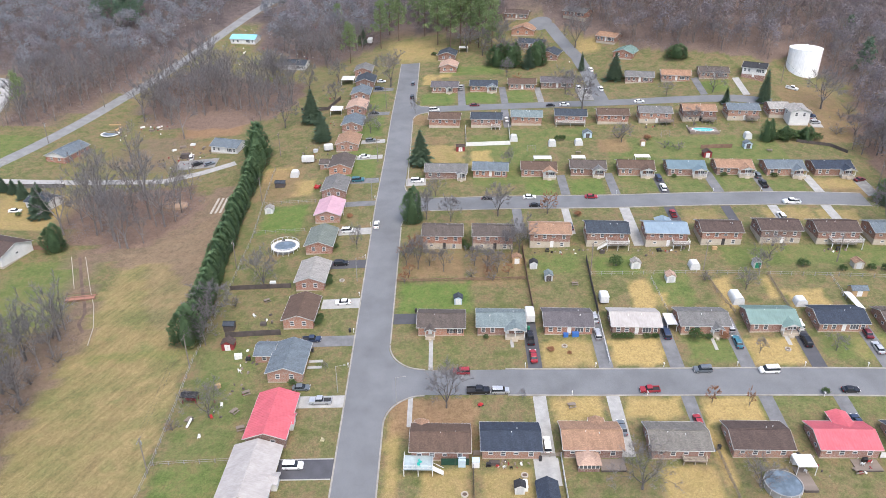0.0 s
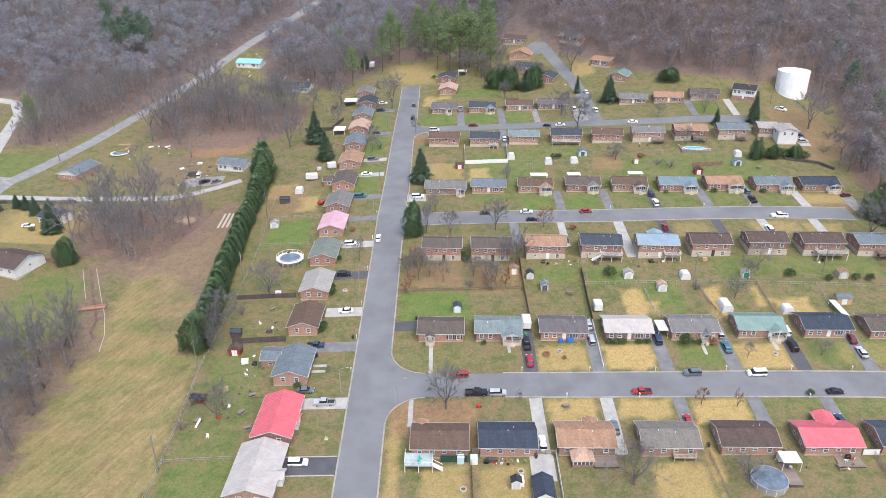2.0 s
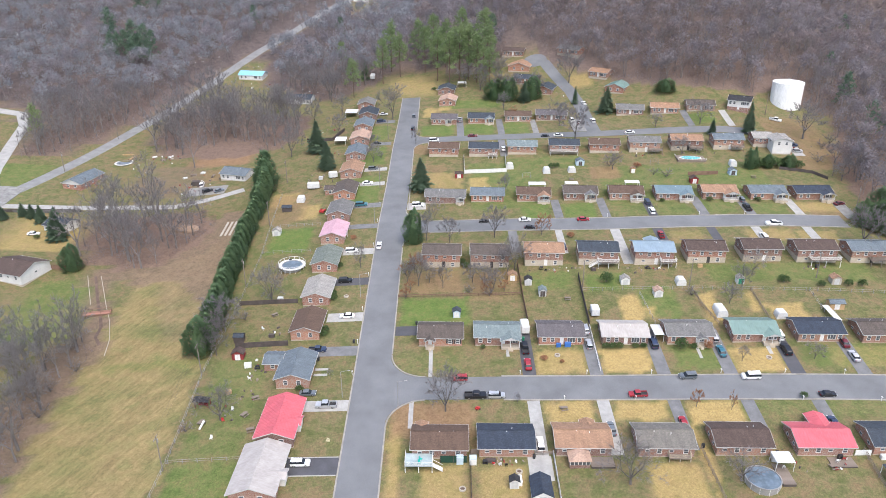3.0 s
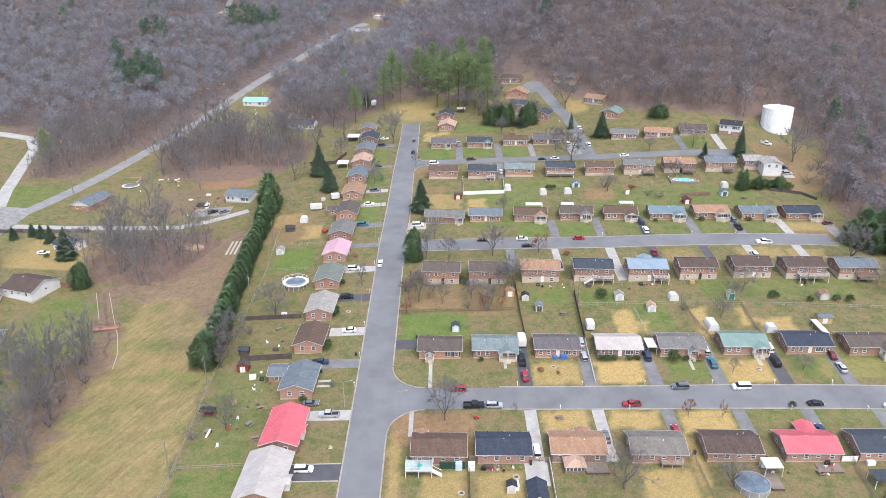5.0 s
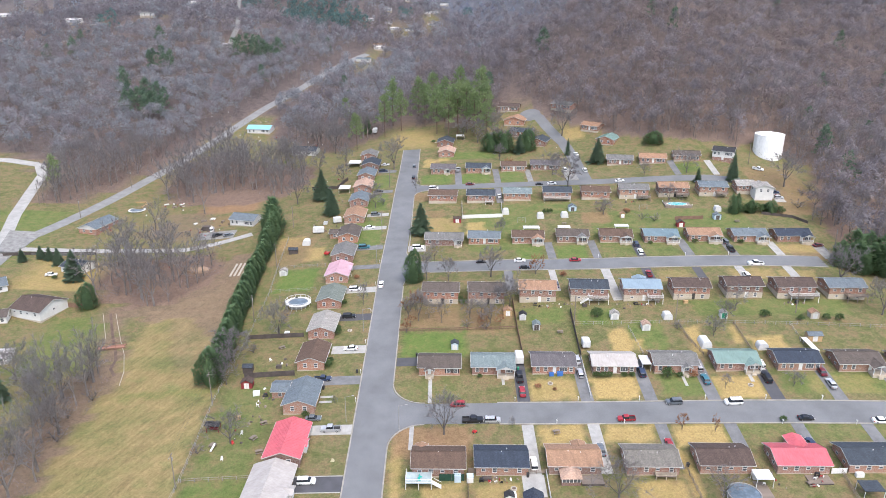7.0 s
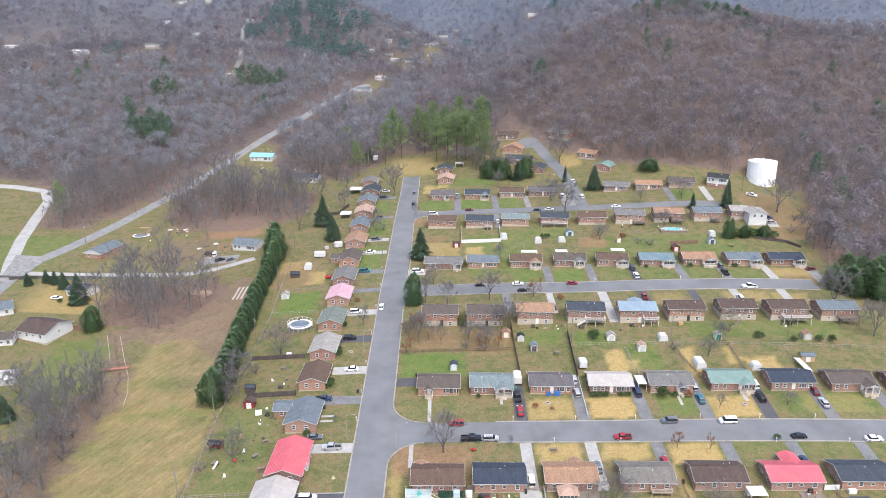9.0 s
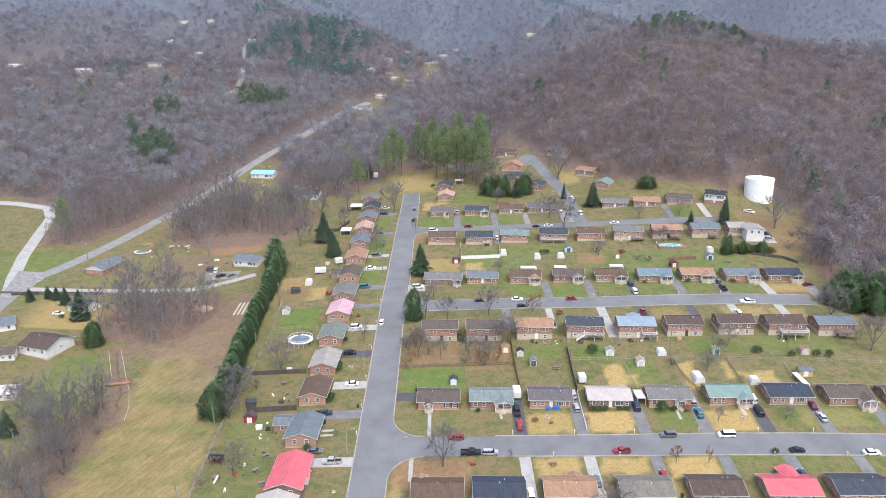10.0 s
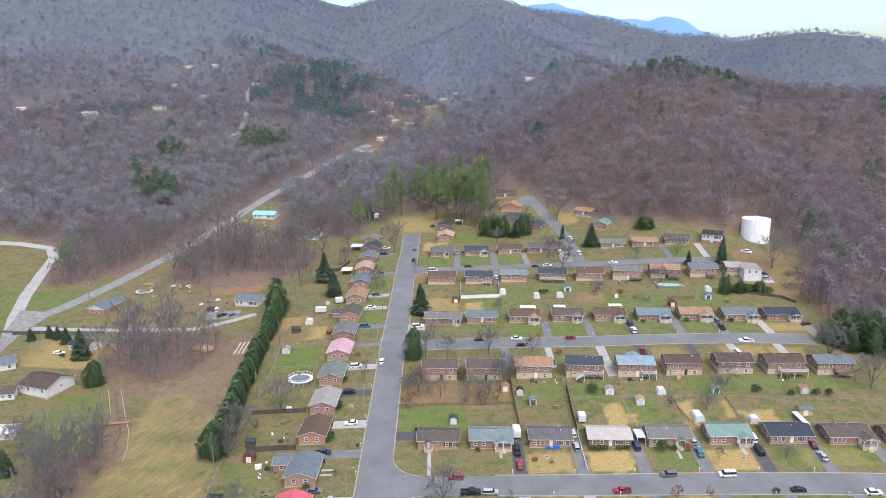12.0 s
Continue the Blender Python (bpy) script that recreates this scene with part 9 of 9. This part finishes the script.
slide(-56.3, 124.4, 165)
s = Shape().hull([(-0.6, -0.4, -0.2), (0.5, -0.5, -0.2), (0.6, 0.4, -0.2), (-0.4, 0.5, -0.2)], [(-0.25, -0.15, 0.6), (0.2, -0.2, 0.55), (0.25, 0.15, 0.5), (-0.2, 0.2, 0.62)])
solo("boulder", s, ROCK, "pale yellowish boulder on a front lawn", "rock", m=pose(-26.0, 117.6, ground_z(-26.0, 117.6)))
for y in (107.05, 112.35):
    solo("edging", strip([(-34.2, y), (-22.9, y)], 0.25, 0.09, CONCRETE, "edging", 0.3, 2.0), CONCRETE, "pale concrete edging of a driveway", "edging", "structure")


# ---- loose things lying about in cluttered yards ----
def yard_debris(spots, seed):
    r = random.Random(seed)
    v, f, idx = [], [], []
    for cx, cy, rx, ry, n in spots:
        for _ in range(n):
            x, y = cx + r.gauss(0, rx), cy + r.gauss(0, ry)
            w, d, h, a = r.uniform(0.25, 0.9), r.uniform(0.2, 0.6), r.uniform(0.1, 0.6), r.uniform(0, 3.1)
            z = ground_z(x, y)
            k = len(v)
            for zz, q in ((-0.2, 1.0), (h, r.uniform(0.55, 0.95))):
                for sx, sy in ((-1, -1), (1, -1), (1, 1), (-1, 1)):
                    ux, uy = sx * w / 2 * q, sy * d / 2 * q
                    v.append((x + ux * math.cos(a) - uy * math.sin(a), y + ux * math.sin(a) + uy * math.cos(a), z + zz))
            f += [(k + 4, k + 5, k + 6), (k + 4, k + 6, k + 7)]
            for i in range(4):
                j = (i + 1) % 4
                f += [(k + i, k + j, k + 4 + j), (k + i, k + 4 + j, k + 4 + i)]
            idx += [r.choice((0, 1, 1, 1, 3, 3, 3, 2))] * 10
    me = fast_mesh("yard_debris", np.array(v), np.array(f), PLASTIC_WHITE)
    for mat in (DECKWOOD, BARN_RED, SHED_DARK):
        me.materials.append(mat)
    me.polygons.foreach_set("material_index", np.array(idx, np.int32))
    me.update()
    tagged(new("yard_debris", me), "scattered boxes, boards and junk lying in cluttered yards", "debris", kind="stuff")


def earth_mound(x, y, rx, ry, h, seed):
    r = random.Random(seed)
    s, rings, n = Shape(), [], 16
    for q, z in ((1.0, -0.3), (0.86, 0.35), (0.62, 0.72), (0.34, 0.93), (0.1, 1.0)):
        rings.append([(rx * q * math.cos(k * 2 * math.pi / n) * r.uniform(0.88, 1.12), ry * q * math.sin(k * 2 * math.pi / n) * r.uniform(0.88, 1.12), h * z * r.uniform(0.85, 1.1)) for k in range(n)])
    for a, b in zip(rings, rings[1:]):
        for k in range(n):
            s.face(a[k], a[(k + 1) % n], b[(k + 1) % n], b[k])
    s.face(*rings[-1])
    solo("earth_mound", s, EARTH, "low mound of tan earth under bare trees", "mound", m=pose(x, y, ground_z(x, y)))


DARK_BLOCK = weathered("dark_block", (0.13, 0.125, 0.12), 0.95, vary=0.2, grain=3, blotch=0.4, kind="World")
EARTH = weathered("tan_earth", (0.34, 0.24, 0.17), 0.95, vary=0.25, grain=2, blotch=0.4, relief=0.4)
earth_mound(-93.5, 229.5, 5.0, 3.2, 1.6, 4)
solo("retaining_wall", strip([(-215, 241.0), (-190, 242.0), (-167.4, 243.4), (-154.4, 243.9), (-140.6, 246.2)], 0.4, 1.0, DARK_BLOCK, "retaining_wall", 1.6, 3.0), DARK_BLOCK, "long dark grey block wall beside a lane", "wall", "structure")


def pallet_stack(x, y, w, d, n, mat, ang, word):
    t = thing("board_stack", pose(x, y, ground_z(x, y), 0, 0, ang), word + " boards stacked in a cluttered yard", "boards", "board stacks")
    for k in range(n):
        part("board", Shape().box(-w / 2 + 0.1 * (k % 3), w / 2 - 0.07 * (k % 2), -d / 2 + 0.05 * (k % 2), d / 2, k * 0.2 - (0.2 if k == 0 else 0), k * 0.2 + 0.19), mat, t)


for x, y, w, d, n, mat, a, word in ((-144.0, 303.5, 5.0, 0.7, 2, CREAM, 4, "pale"), (-141.0, 299.5, 0.7, 4.5, 2, CREAM, -12, "pale"), (-131.0, 301.0, 2.2, 0.8, 2, PLASTIC_WHITE, 30, "white"), (-126.0, 297.5, 2.2, 1.2, 3, DECKWOOD, -20, "weathered"), (-123.5, 301.0, 2.6, 1.0, 2, PLASTIC_WHITE, 60, "white"),
                                    (-106.5, 279.0, 2.6, 1.2, 4, DECKWOOD, 15, "weathered"), (-103.0, 281.0, 2.0, 1.4, 3, PLASTIC_WHITE, -10, "white"), (-97.5, 277.5, 2.0, 0.9, 2, DECKWOOD, 80, "weathered"), (-109.5, 277.0, 1.8, 1.2, 2, PLASTIC_WHITE, 40, "white")):
    pallet_stack(x, y, w, d, n, mat, a, word)
storage_box(-102.5, 269.5, 3.0, 2.2, 1.6, SHED_DARK, "large dark", 8)


def garden_cart(x, y, ang):
    t = thing("garden_trailer", pose(x, y, ground_z(x, y), 0, 0, ang), "bright red utility trailer parked on grass", "trailer")
    part("bed", Shape().box(-1.5, 1.5, -0.85, 0.85, 0.45, 0.55), PLASTIC_RED, t)
    for v in (-0.85, 0.79):
        part("side", Shape().box(-1.5, 1.5, v, v + 0.06, 0.555, 1.0), PLASTIC_RED, t)
    part("tailgate", Shape().box(-1.5, -1.44, -0.78, 0.78, 0.555, 1.0), PLASTIC_RED, t)
    part("drawbar", Shape().box(1.505, 2.5, -0.05, 0.05, 0.42, 0.5), GALV, t)
    for v in (-0.96, 0.96):
        part("wheel", Shape().tube((0, v - 0.09, 0.32), (0, v + 0.09, 0.32), 0.32, 0.32, 14), BUMPER, t)


garden_cart(-44.2, 233.0, 80)
yard_debris([(-101, 270, 5, 6, 70), (-127, 298, 5, 4, 45), (-142, 299, 3, 4, 16), (-146, 436, 9, 4, 40), (-112, 425, 7, 4, 30), (-80, 426, 5, 4, 20), (-146, 272, 3, 4, 14), (-108, 240, 5, 3, 10), (-49, 131, 2.5, 3, 14), (-48, 143, 1.5, 3, 12), (-47, 160, 1.5, 3, 8), (-48, 195, 2, 3, 8), (-49, 264, 3, 4, 14), (-48, 284, 2, 5, 10), (-50, 322, 4, 8, 20), (-108, 392, 8, 6, 30), (-92, 372, 6, 5, 16), (-76, 384, 10, 8, 24), (13.6, 110.6, 2.6, 0.5, 14), (36, 186.8, 5, 0.8, 14), (64, 184.8, 4, 0.8, 14), (84, 272, 4, 1, 10), (104, 272, 5, 1, 12), (60, 322, 3, 5, 12), (58, 365, 5, 8, 14), (112, 183.4, 3, 0.6, 8), (3, 374, 6, 3, 12), (75, 108.6, 1.5, 2, 8), (87, 108.4, 2, 1, 8), (148, 280, 3, 6, 12)], 7)
